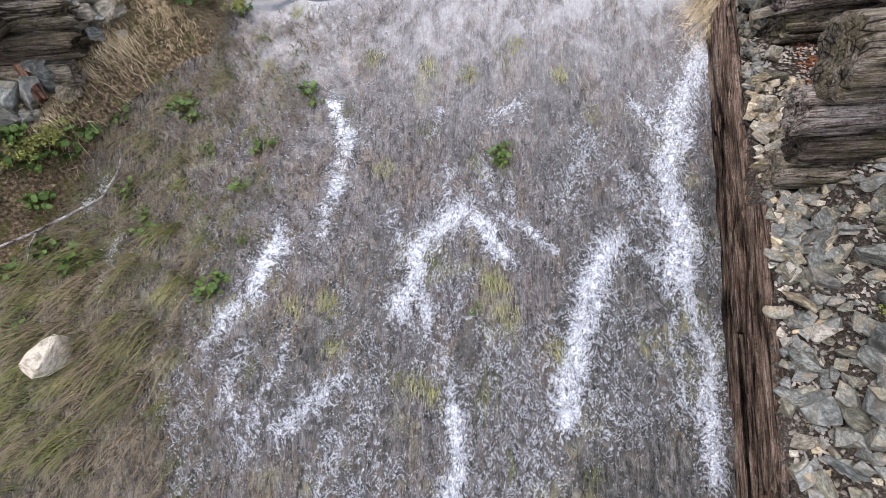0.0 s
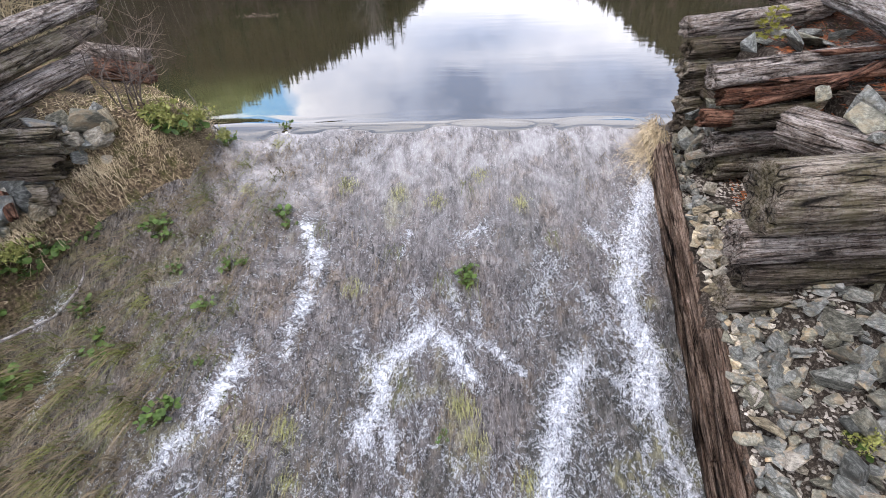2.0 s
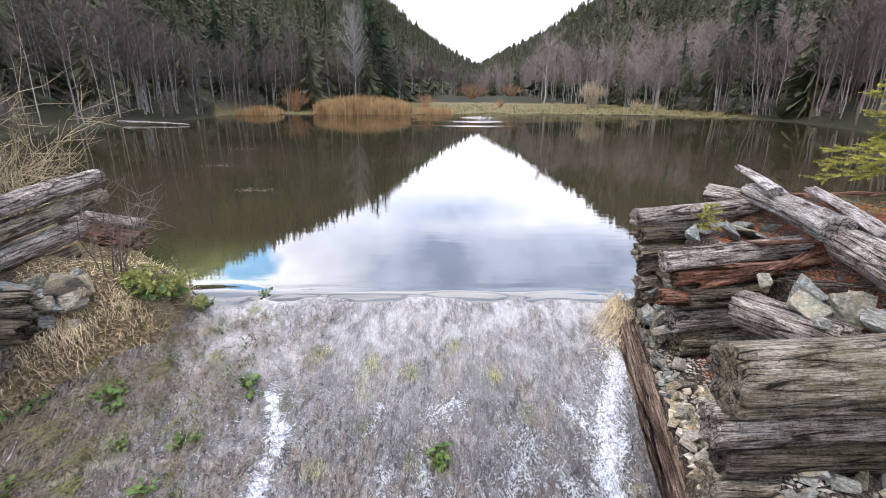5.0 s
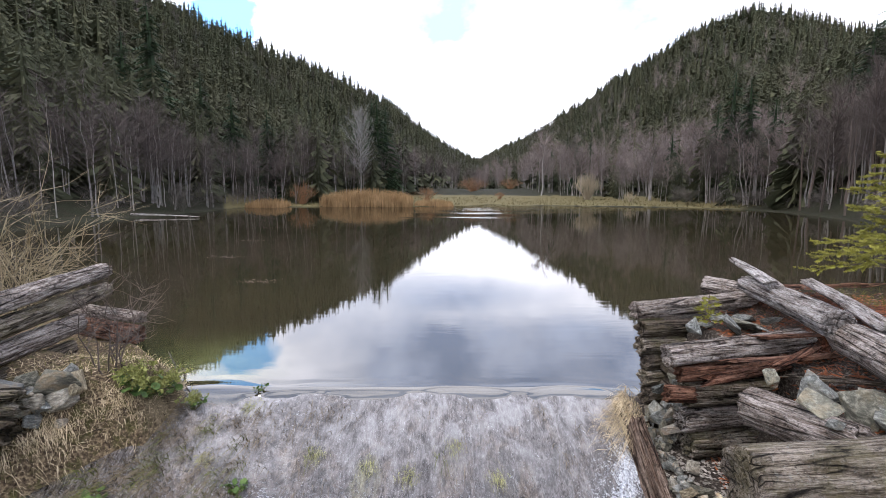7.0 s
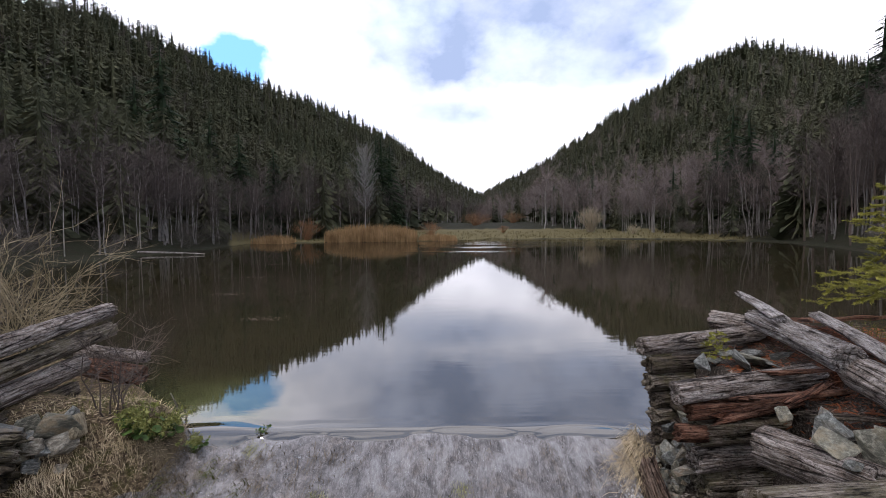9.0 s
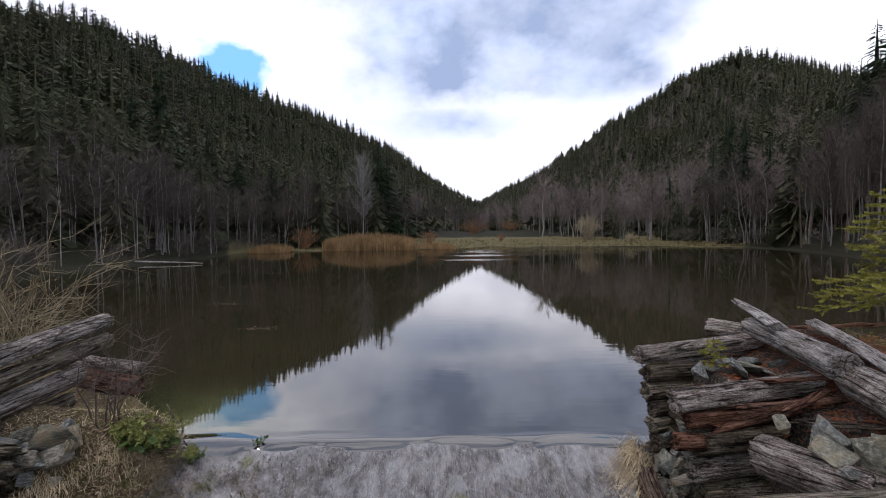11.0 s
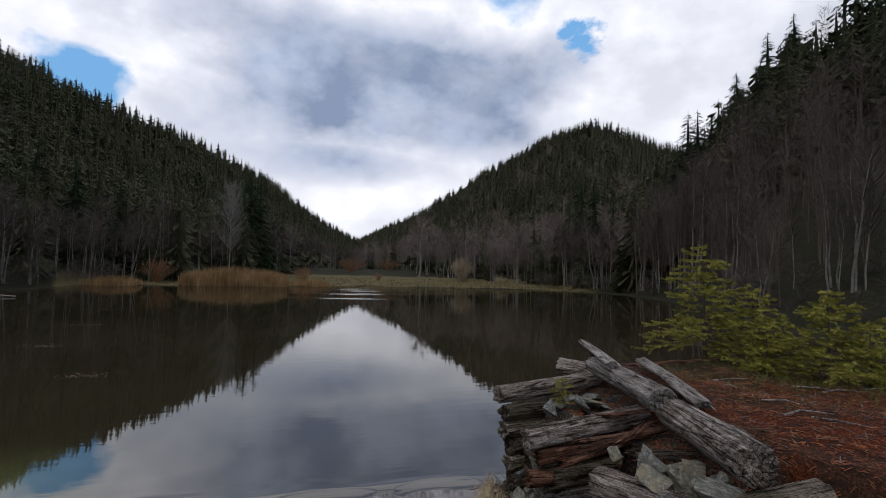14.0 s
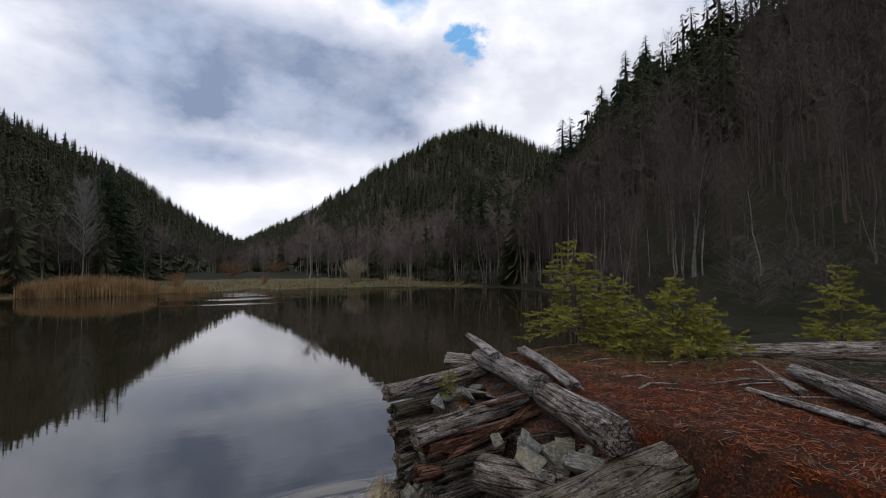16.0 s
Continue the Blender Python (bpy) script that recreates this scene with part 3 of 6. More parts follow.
def ground_z(x, y):
    x, y = np.asarray(x, float), np.asarray(y, float)
    r, az = np.hypot(x, y), np.degrees(np.arctan2(x, y))
    rs = np.interp(az, SHORE_AZ, SHORE_R) * (1 + 0.03 * vnoise(az, az * 0, 0.35, 3))
    b = np.maximum(np.interp(az, BASE_AZ, BASE_R), rs + 3)
    b2 = np.maximum(np.minimum(b, rs + 4), 0)
    h = np.maximum(hill(r, az, b, LEFT_AZ, LEFT_EL, LEFT_R), hill(r, az, b, RIGHT_AZ, RIGHT_EL, RIGHT_R))
    h = np.maximum(h, hill(r, az, b2, NEAR_AZ, NEAR_EL, NEAR_R))
    land = 0.12 + 0.55 * smooth((r - rs) / 25) + 0.12 * vnoise(x, y, 0.3, 5) * smooth((r - rs) / 3)
    land = land + h * (1 + 0.05 * vnoise(x, y, 0.02, 8)) + 1.2 * smooth(h / 20) * vnoise(x, y, 0.05, 9)
    land = land - 3.1 * smooth((-y - 1) / 14)
    stream_x = 5.0 + 0.1 * (y - 74) + 3.0 * np.sin(y * 0.09)
    land = land - 0.75 * np.exp(-((x - stream_x) / 2.4) ** 2) * smooth((y - 70) / 4) * smooth((150 - y) / 20)
    far = np.where(r < rs, -1.3 * smooth((rs - r) / 4), land)
    # the dam and its flanks
    zc = apron_z(y)
    ds = apron_left(y) - x
    zb = np.interp(y, [-3, 0, 2, 3, 3.9, 4.7, 5.2, 6.5], [-2.6, -1.78, -1.0, -0.55, -0.22, 0.1, 0.13, 0.2])
    zl = zc - 0.1 + (zb - zc + 0.1) * smooth(ds / 0.3) + (0.3 * smooth((ds - 0.25) / 0.5) * smooth((y - 2.0) / 1.2) + 0.5 * smooth((ds - 0.8) / 2.5)) * (1 - 0.8 * smooth((y - 5.1) / 0.9)) + 0.06 * vnoise(x, y, 1.7, 2) * smooth(ds / 0.5)
    dr = x - apron_right(y)
    zt = np.interp(y, [-3, 0, 1, 1.75, 2.5, 3.5, 4.4, 5.3], [-3.0, -1.85, -1.4, -1.1, -0.77, -0.4, -0.27, -0.02])
    zf = np.where(y > 2.95, 0.78 + 0.14 * smooth((y - 4.3) / 0.3), np.interp(y, [-3, 0, 1, 1.6, 2, 2.4, 2.95], [-2.2, -1.55, -1.15, -0.9, -0.66, -0.4, -0.24]))
    zr = zt + (zf - zt) * np.where(y > 4.4, smooth((x - 2.75) / 0.25) * smooth((y - 4.45) / 0.15), np.where(y > 2.95, smooth((x - 2.72 - 0.45 * smooth((y - 3.45) / 0.3)) / 0.25), smooth((dr - 0.5) / 0.25)))
    ztop = 1.08 - 0.2 * smooth((x - 6) / 6) + 0.09 * vnoise(x, y, 0.9, 6)
    zr = zr + (ztop - zr) * smooth((x - np.where(y > 2.95, 3.55, 3.78)) / np.where(y > 2.95, 0.6, 0.35))
    zr = zr + 0.035 * vnoise(x, y, 3.1, 4) * smooth(dr / 0.4)
    near = np.where(ds > 0, zl, np.where(dr > 0, np.where(dr > 0.12, zr, zc - 0.1), zc - 0.1))
    w = smooth((dam_edge(x) + 0.25 - y) / 0.7) * smooth((26 - r) / 8)
    return far + (near - far) * w


# one sheet of ground out to the skyline and beyond
az = np.radians(np.concatenate([np.linspace(-78, 98, 380), np.linspace(101, 280, 60)]))
rad = 0.35 * 1.027 ** np.arange(333)
RR, AA = np.meshgrid(rad, az, indexing="ij")
gx, gy = RR * np.sin(AA), RR * np.cos(AA)
gzz = ground_z(gx, gy)
gv = np.stack([gx, gy, gzz], -1).reshape(-1, 3)
gf = grid_faces(len(rad), len(az), True)


gme = tri_mesh("ground", gv, gf[:, ::-1], GROUND, True)
zone = np.zeros((len(gv), 4))
X0, Y0, Z0 = gv[:, 0], gv[:, 1], gv[:, 2]
R0, A0 = np.hypot(X0, Y0), np.degrees(np.arctan2(X0, Y0))
on_dam = smooth((dam_edge(X0) + 0.6 - Y0) / 0.5) * smooth((24 - R0) / 6)
redness = smooth((X0 - 3.7) / 0.3) * on_dam * smooth((Y0 - 0.2) / 0.5) * smooth((8.6 - X0 + 1.2 * vnoise(X0, Y0, 0.8, 3)) / 1.5)
zone[:, 0] = np.clip(redness * (0.6 + 0.7 * smooth(0.5 + vnoise(X0, Y0, 0.9, 12))), 0, 1) * (1 - 0.8 * smooth((Y0 - 4.9 + 0.3 * (X0 - 7)) / 0.8))
flat = smooth((R0 - np.interp(A0, SHORE_AZ, SHORE_R)) / 1.0) * (R0 > 26) * (np.abs(Z0) < 1.5) * (np.abs(A0) < 45) * smooth((34 - A0) / 3)
zone[:, 1] = flat * (A0 > -25)
zone[:, 2] = (1 - smooth((X0 - 3.75) / 0.3)) * on_dam * (X0 > 1.5) + on_dam * (X0 < -5.2) * 0.0
zone[:, 3] = 1
ca = gme.color_attributes.new("zone", "FLOAT_COLOR", "POINT")
ca.data.foreach_set("color", zone.astype(np.float32).ravel())
bank_z = np.ones((len(gv), 4))
bank_z[:, 0] = on_dam * (X0 < -2.6) * (X0 > -9)
gme.color_attributes.new("bank", "FLOAT_COLOR", "POINT").data.foreach_set("color", bank_z.astype(np.float32).ravel())
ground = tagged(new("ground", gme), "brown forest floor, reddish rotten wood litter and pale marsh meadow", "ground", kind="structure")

# the lake, drawn down over the lip
lx = np.concatenate([-3.3 - np.geomspace(0.1, 62, 40)[::-1], np.linspace(-3.3, 2.3, 280), 2.3 + np.geomspace(0.1, 4, 14), np.linspace(6.8, 24, 36), np.geomspace(25, 76, 14)])
ly = np.concatenate([np.linspace(5.08, 6.2, 75), np.linspace(6.23, 6.6, 10), 6.6 + np.geomspace(0.05, 31, 60), np.linspace(38, 72, 90), np.linspace(75, 131, 12)])
LX, LY = np.meshgrid(lx, ly, indexing="ij")
fall = smooth((5.85 - LY) / 0.35)
curl = 0.005 * np.sin((LY - 5.4) * 15 + 5.0 * vnoise(LX, LY * 0.6, 0.9, 5, 2)) * smooth((6.0 - LY) / 0.5) * (0.4 + 0.6 * vnoise(LX, LY, 0.8, 6, 2))
for qx, qy, qa, qb in ((0.35, 5.44, 0.56, 0.12), (1.62, 5.42, 0.55, 0.17), (1.5, 5.32, 0.3, 0.08), (0.98, 5.2, 0.2, 0.08), (-0.75, 5.4, 0.75, 0.08), (-1.75, 5.38, 0.4, 0.08)):
    u_ = np.clip(np.abs(LX - qx) / qa, 0, 1)
    bow = qb * np.sqrt(1 - u_ * u_)
    keep = smooth(1.0 - (np.abs(LX - qx) - qa) / 0.35)
    warp = 0.035 * vnoise(LX, LX * 0 + qy, 1.7, 8, 2)
    for arc in (qy + warp + bow, qy + warp - bow):          # low terraces that face downstream
        curl = curl - 0.0075 * keep * smooth((arc - LY) / 0.036)
edge_y = 5.24 + 0.12 * vnoise(LX, LX * 0 + 0.5, 0.8, 9, 2) + 0.07 * vnoise(LX, LX * 0 + 0.5, 2.6, 12)
LZ = np.minimum(apron_z(LY) + 0.004, 0.0) * fall + curl * smooth((6.2 - LY) / 0.6) - 0.05 * smooth((edge_y + 0.16 - LY) / 0.42)
lme = tri_mesh("lake", np.stack([LX, LY, LZ], -1).reshape(-1, 3), grid_faces(len(lx), len(ly))[:, ::-1], LAKE, True)
sh = np.zeros((LX.size, 4))
near_l = 0.85 * smooth((-1.75 - LX - 0.25 * (LY - 6)) / 1.2) * smooth((8.2 - LY + 0.3 * vnoise(LX, LY, 0.6, 4)) / 3.0)
sh[:, 0] = (near_l * smooth((LX + 6.2) / 1.5) * smooth((LY - 5.55) / 0.4)).ravel()
riffle = np.zeros(LX.shape)
for qx, qy, qa, qb, tilt in ((7.5, 53.5, 7.0, 2.2, 0.05), (2.6, 43.2, 4.2, 0.9, 0.08), (9.5, 64.0, 6.0, 5.0, 0.1), (16.0, 58.0, 6.0, 1.0, 0.1)):
    riffle = np.maximum(riffle, np.exp(-((LX - qx) / qa) ** 2 - ((LY - qy - tilt * (LX - qx)) / qb) ** 2))
sh[:, 1] = (riffle * smooth(0.45 + 1.7 * vnoise(LX * 0.22, LY, 0.6, 7))).ravel()
sh[:, 3] = 1
lme.color_attributes.new("shallow", "FLOAT_COLOR", "POINT").data.foreach_set("color", sh.astype(np.float32).ravel())
tagged(new("lake", lme), "still dark brown lake mirroring hills and cloudy sky", "lake", kind="structure")

# ---- the apron ----
RIGHT_STREAMS = [  # half width, strength, then the way that the white water takes
    (0.1, 1.2, [(1.99, 4.45), (1.8, 4.1), (1.68, 3.77), (1.56, 3.4), (1.58, 3.04), (1.66, 2.75), (1.58, 2.42)]),
    (0.07, 0.95, [(1.58, 2.42), (1.7, 2.06), (1.78, 1.77), (1.67, 1.44), (1.66, 0.94)]),
    (0.05, 0.75, [(1.31, 4.09), (1.5, 3.8), (1.59, 3.67)]),
    (0.09, 1.15, [(1.08, 2.72), (0.89, 2.58), (0.8, 2.32), (0.76, 2.05), (0.66, 1.78), (0.56, 1.53), (0.54, 1.3)]),
    (0.04, 0.7, [(1.08, 2.72), (1.29, 2.63), (1.41, 2.49), (1.46, 2.19), (1.48, 1.76), (1.52, 1.47)]),
    (0.1, 0.45, [(0.96, 2.1), (0.94, 1.58), (0.87, 1.1)]),
    (0.14, 0.5, [(0.86, 3.68), (0.64, 3.1)]), (0.12, 0.55, [(1.1, 3.35), (1.34, 2.97)]), (0.08, 0.5, [(0.33, 1.24), (0.45, 0.89)]),
]
MIDDLE_STREAMS = [
    (0.09, 1.1, [(-0.33, 2.95), (-0.59, 2.8), (-0.76, 2.6), (-0.8, 2.35), (-0.87, 2.14)]), (0.05, 0.8, [(-0.76, 2.4), (-0.64, 2.07), (-0.66, 1.94)]),
    (0.06, 1.15, [(-0.2, 2.85), (-0.06, 2.75), (0.03, 2.58)]), (0.04, 0.8, [(0.04, 2.89), (0.32, 2.81), (0.5, 2.63)]),
    (0.06, 0.62, [(-0.5, 3.4), (-0.52, 2.95)]), (0.07, 0.6, [(-0.17, 3.51), (-0.05, 3.13)]), (0.05, 0.55, [(0.12, 3.24), (0.09, 2.92)]), (0.06, 0.6, [(-1.03, 2.96), (-0.93, 2.65)]),
    (0.05, 0.7, [(-0.48, 1.72), (-0.4, 1.34)]), (0.075, 1.0, [(-0.4, 1.34), (-0.35, 1.07), (-0.42, 0.74)]), (0.08, 0.6, [(0.19, 4.01), (-0.01, 3.93)]),
    (0.035, 0.55, [(-0.59, 4.07), (-0.71, 3.76)]), (0.06, 0.5, [(-0.06, 1.95), (0.01, 1.68)]),
]
LEFT_STREAMS = [
    (0.055, 1.05, [(-1.67, 4.09), (-1.54, 3.73), (-1.57, 3.45), (-1.62, 3.23)]), (0.06, 0.7, [(-1.69, 3.07), (-1.68, 2.75)]),
    (0.08, 1.15, [(-2.08, 2.76), (-2.17, 2.54), (-2.28, 2.29)]), (0.07, 0.75, [(-2.28, 2.29), (-2.48, 2.07), (-2.72, 1.85)]),
    (0.09, 0.62, [(-2.35, 1.77), (-2.43, 1.49), (-2.31, 1.28), (-2.19, 0.99)]), (0.09, 0.6, [(-1.93, 1.87), (-2.04, 1.5), (-2.18, 1.15)]),
    (0.08, 0.75, [(-1.37, 1.52), (-1.66, 1.35), (-1.91, 1.11)]), (0.12, 0.55, [(-1.41, 1.1), (-1.52, 0.73)]), (0.1, 0.5, [(-1.15, 0.94), (-1.23, 0.7)]),
    (0.04, 0.7, [(-3.77, 2.83), (-3.88, 2.59), (-3.9, 2.3)]), (0.04, 0.55, [(-4.09, 3.37), (-4.25, 3.13)]),
]
STREAMS = RIGHT_STREAMS + MIDDLE_STREAMS + LEFT_STREAMS


def foam_at(x, y):
    best = np.zeros(np.shape(x))
    wx, wy = x + 0.08 * vnoise(x, y, 3.6, 21, 5), y + 0.08 * vnoise(x, y, 3.2, 22)
    for width, power, way in STREAMS:
        for (ax, ay), (bx, by) in zip(way, way[1:]):
            dx, dy = bx - ax, by - ay
            t = np.clip(((wx - ax) * dx + (wy - ay) * dy) / (dx * dx + dy * dy), 0, 1)
            d = np.hypot(wx - ax - t * dx, wy - ay - t * dy)
            best = np.maximum(best, power * (0.5 * np.exp(-(d / width) ** 2) + 0.52 * np.exp(-(d / (2.9 * width)) ** 2)))
    return best


def flow_way(x, y):
    """Which way the water runs, as a unit vector on the plan: it fans out to the left side."""
    a = -0.75 * smooth((-x - 1.2) / 3.2) + 0.02
    return np.sin(a), -np.cos(a)


nu, nv = 340, 300
uu, vv = np.linspace(0, 1, nu), np.linspace(0, 1, nv)
U, V = np.meshgrid(uu, vv, indexing="ij")
AY = 5.75 - 7.5 * U
al, ar = apron_left(AY) - 0.25, apron_right(AY) + 0.04
AX = al + (ar - al) * V
foam = foam_at(AX, AY)
over = smooth((5.15 - AY) / 1.1)
fan = AX + 0.22 * AY * smooth((-AX - 0.8) / 2.5)              # lines that follow the flow
lump = (0.055 * vnoise(fan * 4, AY * 2.4, 1.0, 31) + 0.026 * vnoise(fan * 13, AY * 7, 1.0, 32, 3)) * (0.25 + 0.75 * smooth((4.6 - AY) / 1.6))
AZ = apron_z(AY) + over * (lump + 0.05 * vnoise(AX, AY, 0.9, 33)) + over * foam * (0.02 + 0.045 * vnoise(AX, AY, 9, 34))
AZ = AZ + 0.1 * np.maximum(0, -AX - 3.2) * smooth((2.6 - AY) / 2) * 0.5 - 0.012 * (1 - over)
ame = tri_mesh("apron", np.stack([AX, AY, AZ], -1).reshape(-1, 3), grid_faces(nu, nv), APRON, True)
at = np.ones((AX.size, 4))
broad = 0.42 * smooth((4.2 - AY) / 1.8) * smooth(0.3 + 2.2 * vnoise(AX * 1.5, AY, 1.1, 41))
at[:, 0] = np.clip(np.maximum(foam, broad * smooth((AX + 4.0) / 1.5)), 0, 1).ravel()
at[:, 2] = (smooth((-AX - 1.7 - 0.25 * AY + 0.4 * vnoise(AX, AY, 1.0, 44)) / 1.6)).ravel()
at[:, 1] = (smooth((4.9 - AY) / 1.0) * smooth(0.3 + 1.2 * vnoise(AX, AY, 0.8, 43)) * smooth((AX + 4.6) / 1.0)).ravel()
ame.color_attributes.new("flow", "FLOAT_COLOR", "POINT").data.foreach_set("color", at.astype(np.float32).ravel())
fi = np.ones((AX.size, 4))
fi[:, 0] = (smooth((AY - 3.0 + 0.6 * vnoise(AX, AY * 0.7, 1.0, 45)) / 2.4) * smooth((AX + 3.6) / 1.6) * 0.85).ravel()
fi[:, 2] = (np.clip(smooth((AX - 0.2) / 0.9) * smooth((3.7 - AY) / 1.2) * 0.85 + 0.35 * smooth((2.6 - AY) / 1.6) + smooth((vnoise(AX * 1.6, AY, 1.3, 48, 3) - 0.12) / 0.25) * 0.6, 0, 0.9) * smooth((4.8 - AY) / 0.6)).ravel()
fi[:, 1] = (smooth((vnoise(AX, AY, 1.7, 46, 3) - 0.28) / 0.2) * smooth((5.1 - AY) / 0.4) * 0.45).ravel()
ame.color_attributes.new("film_sheen", "FLOAT_COLOR", "POINT").data.foreach_set("color", fi.astype(np.float32).ravel())
uvl = ame.uv_layers.new(name="along")
li = np.empty(len(ame.loops), np.int32)
ame.loops.foreach_get("vertex_index", li)
uvl.data.foreach_set("uv", np.stack([fan.ravel()[li], AY.ravel()[li] * 1.1], -1).astype(np.float32).ravel())
apron = tagged(new("apron", ame), "sloping spillway apron under thin rushing water and white foam", "spillway", kind="structure")


def apron_at(x, y):
    """The built surface of the apron."""
    u = np.clip((5.75 - np.asarray(y)) / 7.5 * (nu - 1), 0, nu - 1.001)
    l0, r0 = apron_left(y) - 0.25, apron_right(y) + 0.04
    v = np.clip((np.asarray(x) - l0) / (r0 - l0) * (nv - 1), 0, nv - 1.001)
    i, j = u.astype(int), v.astype(int)
    return AZ[i, j]

# ---- timber ----
def log_mesh(name, length, r0, r1, material, seed, cracks=5, rough=0.10, flat=0.0, ragged=0.06):
    """A weathered log along local x, from 0 to length: drying cracks, knots, ragged ends."""
    g = np.random.default_rng(seed)
    n, m = max(10, int(length / 0.05)), 52 if r0 > 0.08 else 30
    xs = np.linspace(0, length, n)
    th = np.arange(m) * 2 * math.pi / m
    X, T = np.meshgrid(xs, th, indexing="ij")
    r = r0 + (r1 - r0) * X / length
    f = 1 + rough * vnoise(np.cos(T) * 1.6 + X * 0.5, np.sin(T) * 1.6 + seed * 1.7, 1.0, seed % 17, 3) + 0.09 * vnoise(np.cos(T) * 3.1 + X * 1.6, np.sin(T) * 3.1 + seed, 1.0, seed % 7, 3)
    f += 0.05 * vnoise(T * 4.0, X * 0.9, 1.0, seed % 13 + 2, 3) * (np.sin(T / 2) ** 0.5 + 0.2)
    for q in range(cracks):
        t0, wd, dp = g.uniform(0, 2 * math.pi), g.uniform(0.05, 0.12), g.uniform(0.1, 0.3)
        line = t0 + 0.35 * vnoise(X * 0.8, X * 0 + q, 1.0, seed % 11 + q) + 0.15 * X
        d = np.abs((T - line + math.pi) % (2 * math.pi) - math.pi)
        f -= dp * np.exp(-(d / wd) ** 2) * smooth(0.6 + vnoise(X * 1.3, X * 0 + q * 3.1, 1.0, 5))
    for q in range(g.integers(1, 4)):
        kx, kt = g.uniform(0.15, 0.85) * length, g.uniform(0, 2 * math.pi)
        d2 = ((X - kx) / (1.0 * r0)) ** 2 + (((T - kt + math.pi) % (2 * math.pi) - math.pi) / 0.5) ** 2
        f += 0.16 * np.exp(-d2)
    rr = r * f
    endr = ragged * vnoise(np.cos(th) * 2, np.sin(th) * 2 + seed, 1.5, 3)
    Xe = X + np.where(X < 0.12, 1, 0) * endr[None] * (1 - X / 0.12).clip(0, 1) + np.where(X > length - 0.12, 1, 0) * np.roll(endr, 7)[None]
    bend = 0.012 * length * np.sin(X / length * math.pi) * g.uniform(-1, 1)
    bend = bend + 0.1 * r0 * vnoise(X, X * 0 + seed, 0.9, 3)
    cy, cz = rr * np.cos(T), rr * np.sin(T) * (1 - flat)
    V = np.stack([Xe, cy + bend, cz + 0.5 * bend], -1).reshape(-1, 3)
    F = grid_faces(n, m, True)
    geo = Geo()
    geo.add(V, F)
    for end, i0, sgn in ((0, 0, 1), (1, (n - 1) * m, -1)):
        ring = V[i0:i0 + m]
        c = ring.mean(0)
        inner = []
        worn = 0.03 if ragged > 0.1 else 0.006
        for sc, push in ((0.9, -0.014), (0.5, 0.004), (0.0, 0.012)):
            q = c + (ring - c) * sc
            q[:, 0] += sgn * (push + worn * g.normal(size=m) * (sc > 0))
            inner.append(q)
        rows = np.concatenate([ring] + inner)
        fc = grid_faces(4, m, True)
        geo.add(rows, fc if end else fc[:, ::-1])
    return geo.mesh(name, material, True)


log_seed = [100]


def log(a, b, r0, r1, material, label, name="log", category="log", group="", **kw):
    """A log from a to b with radii r0 and r1."""
    a, b = Vector(a), Vector(b)
    log_seed[0] += 1
    ob = new(name, log_mesh(name, (b - a).length, r0, r1, material, log_seed[0], **kw))
    ob.matrix_world = Matrix.Translation(a) @ (b - a).to_track_quat("X", "Z").to_matrix().to_4x4()
    return tagged(ob, label, category, group)


GREY_LABEL = "weathered grey-brown log with long drying cracks in the crib"
DARK_LABEL = "dark half-rotted log in the crib wall"
RG, LG = "logs of the stone-filled crib", "logs of the grassy-bank crib"
# right crib, rear face
log((2.32, 5.28, 1.05), (3.95, 5.66, 1.12), 0.105, 0.1, WOOD_GREY, "grey weathered log topping the rear crib wall", group=RG)
for i, (x0, z, r) in enumerate(((2.38, 0.85, 0.1), (2.36, 0.66, 0.1), (2.42, 0.47, 0.1), (2.4, 0.28, 0.1), (2.44, 0.08, 0.11), (2.42, -0.14, 0.11))):
    log((x0, 5.22 - 0.02 * i, z), (x0 + 1.7, 5.6, z), r, r, WOOD_MOSS if i % 2 else WOOD_DARK, DARK_LABEL, group=RG, rough=0.2, cracks=8)
# right crib, front face
log((2.3, 4.42, 0.82), (4.15, 4.74, 0.9), 0.115, 0.13, WOOD_GREY, "grey log split along its length", group=RG, cracks=7)
log((2.42, 4.4, 0.63), (4.0, 4.66, 0.68), 0.085, 0.075, WOOD_RED, "rotten red-brown split log under a grey one", group=RG, rough=0.25, cracks=10)
for i, (x0, z, r, mt) in enumerate(((2.52, 0.4, 0.125, WOOD_MOSS), (2.5, 0.14, 0.125, WOOD_GREY), (2.58, -0.12, 0.135, WOOD_MOSS), (2.56, -0.4, 0.14, WOOD_DARK))):
    log((x0, 4.44, z), (x0 + 1.6, 4.62, z + 0.02), r, r * 0.95, mt, GREY_LABEL if i < 3 else DARK_LABEL, group=RG, rough=0.14, cracks=7)
# cross logs whose ends show along the channel
for i, z in enumerate((0.6, 0.4, 0.2, -0.02, -0.22)):
    log((2.68 + 0.05 * (i % 2), 4.58, z), (2.68, 5.2, z + 0.02), 0.085, 0.09, WOOD_DARK, "dark rotten cross log along the channel", group=RG, rough=0.3, cracks=9, ragged=0.12)
log((2.3, 4.36, 0.44), (2.55, 4.36, 0.43), 0.08, 0.08, WOOD_RED, "short broken brown log end", group=RG)
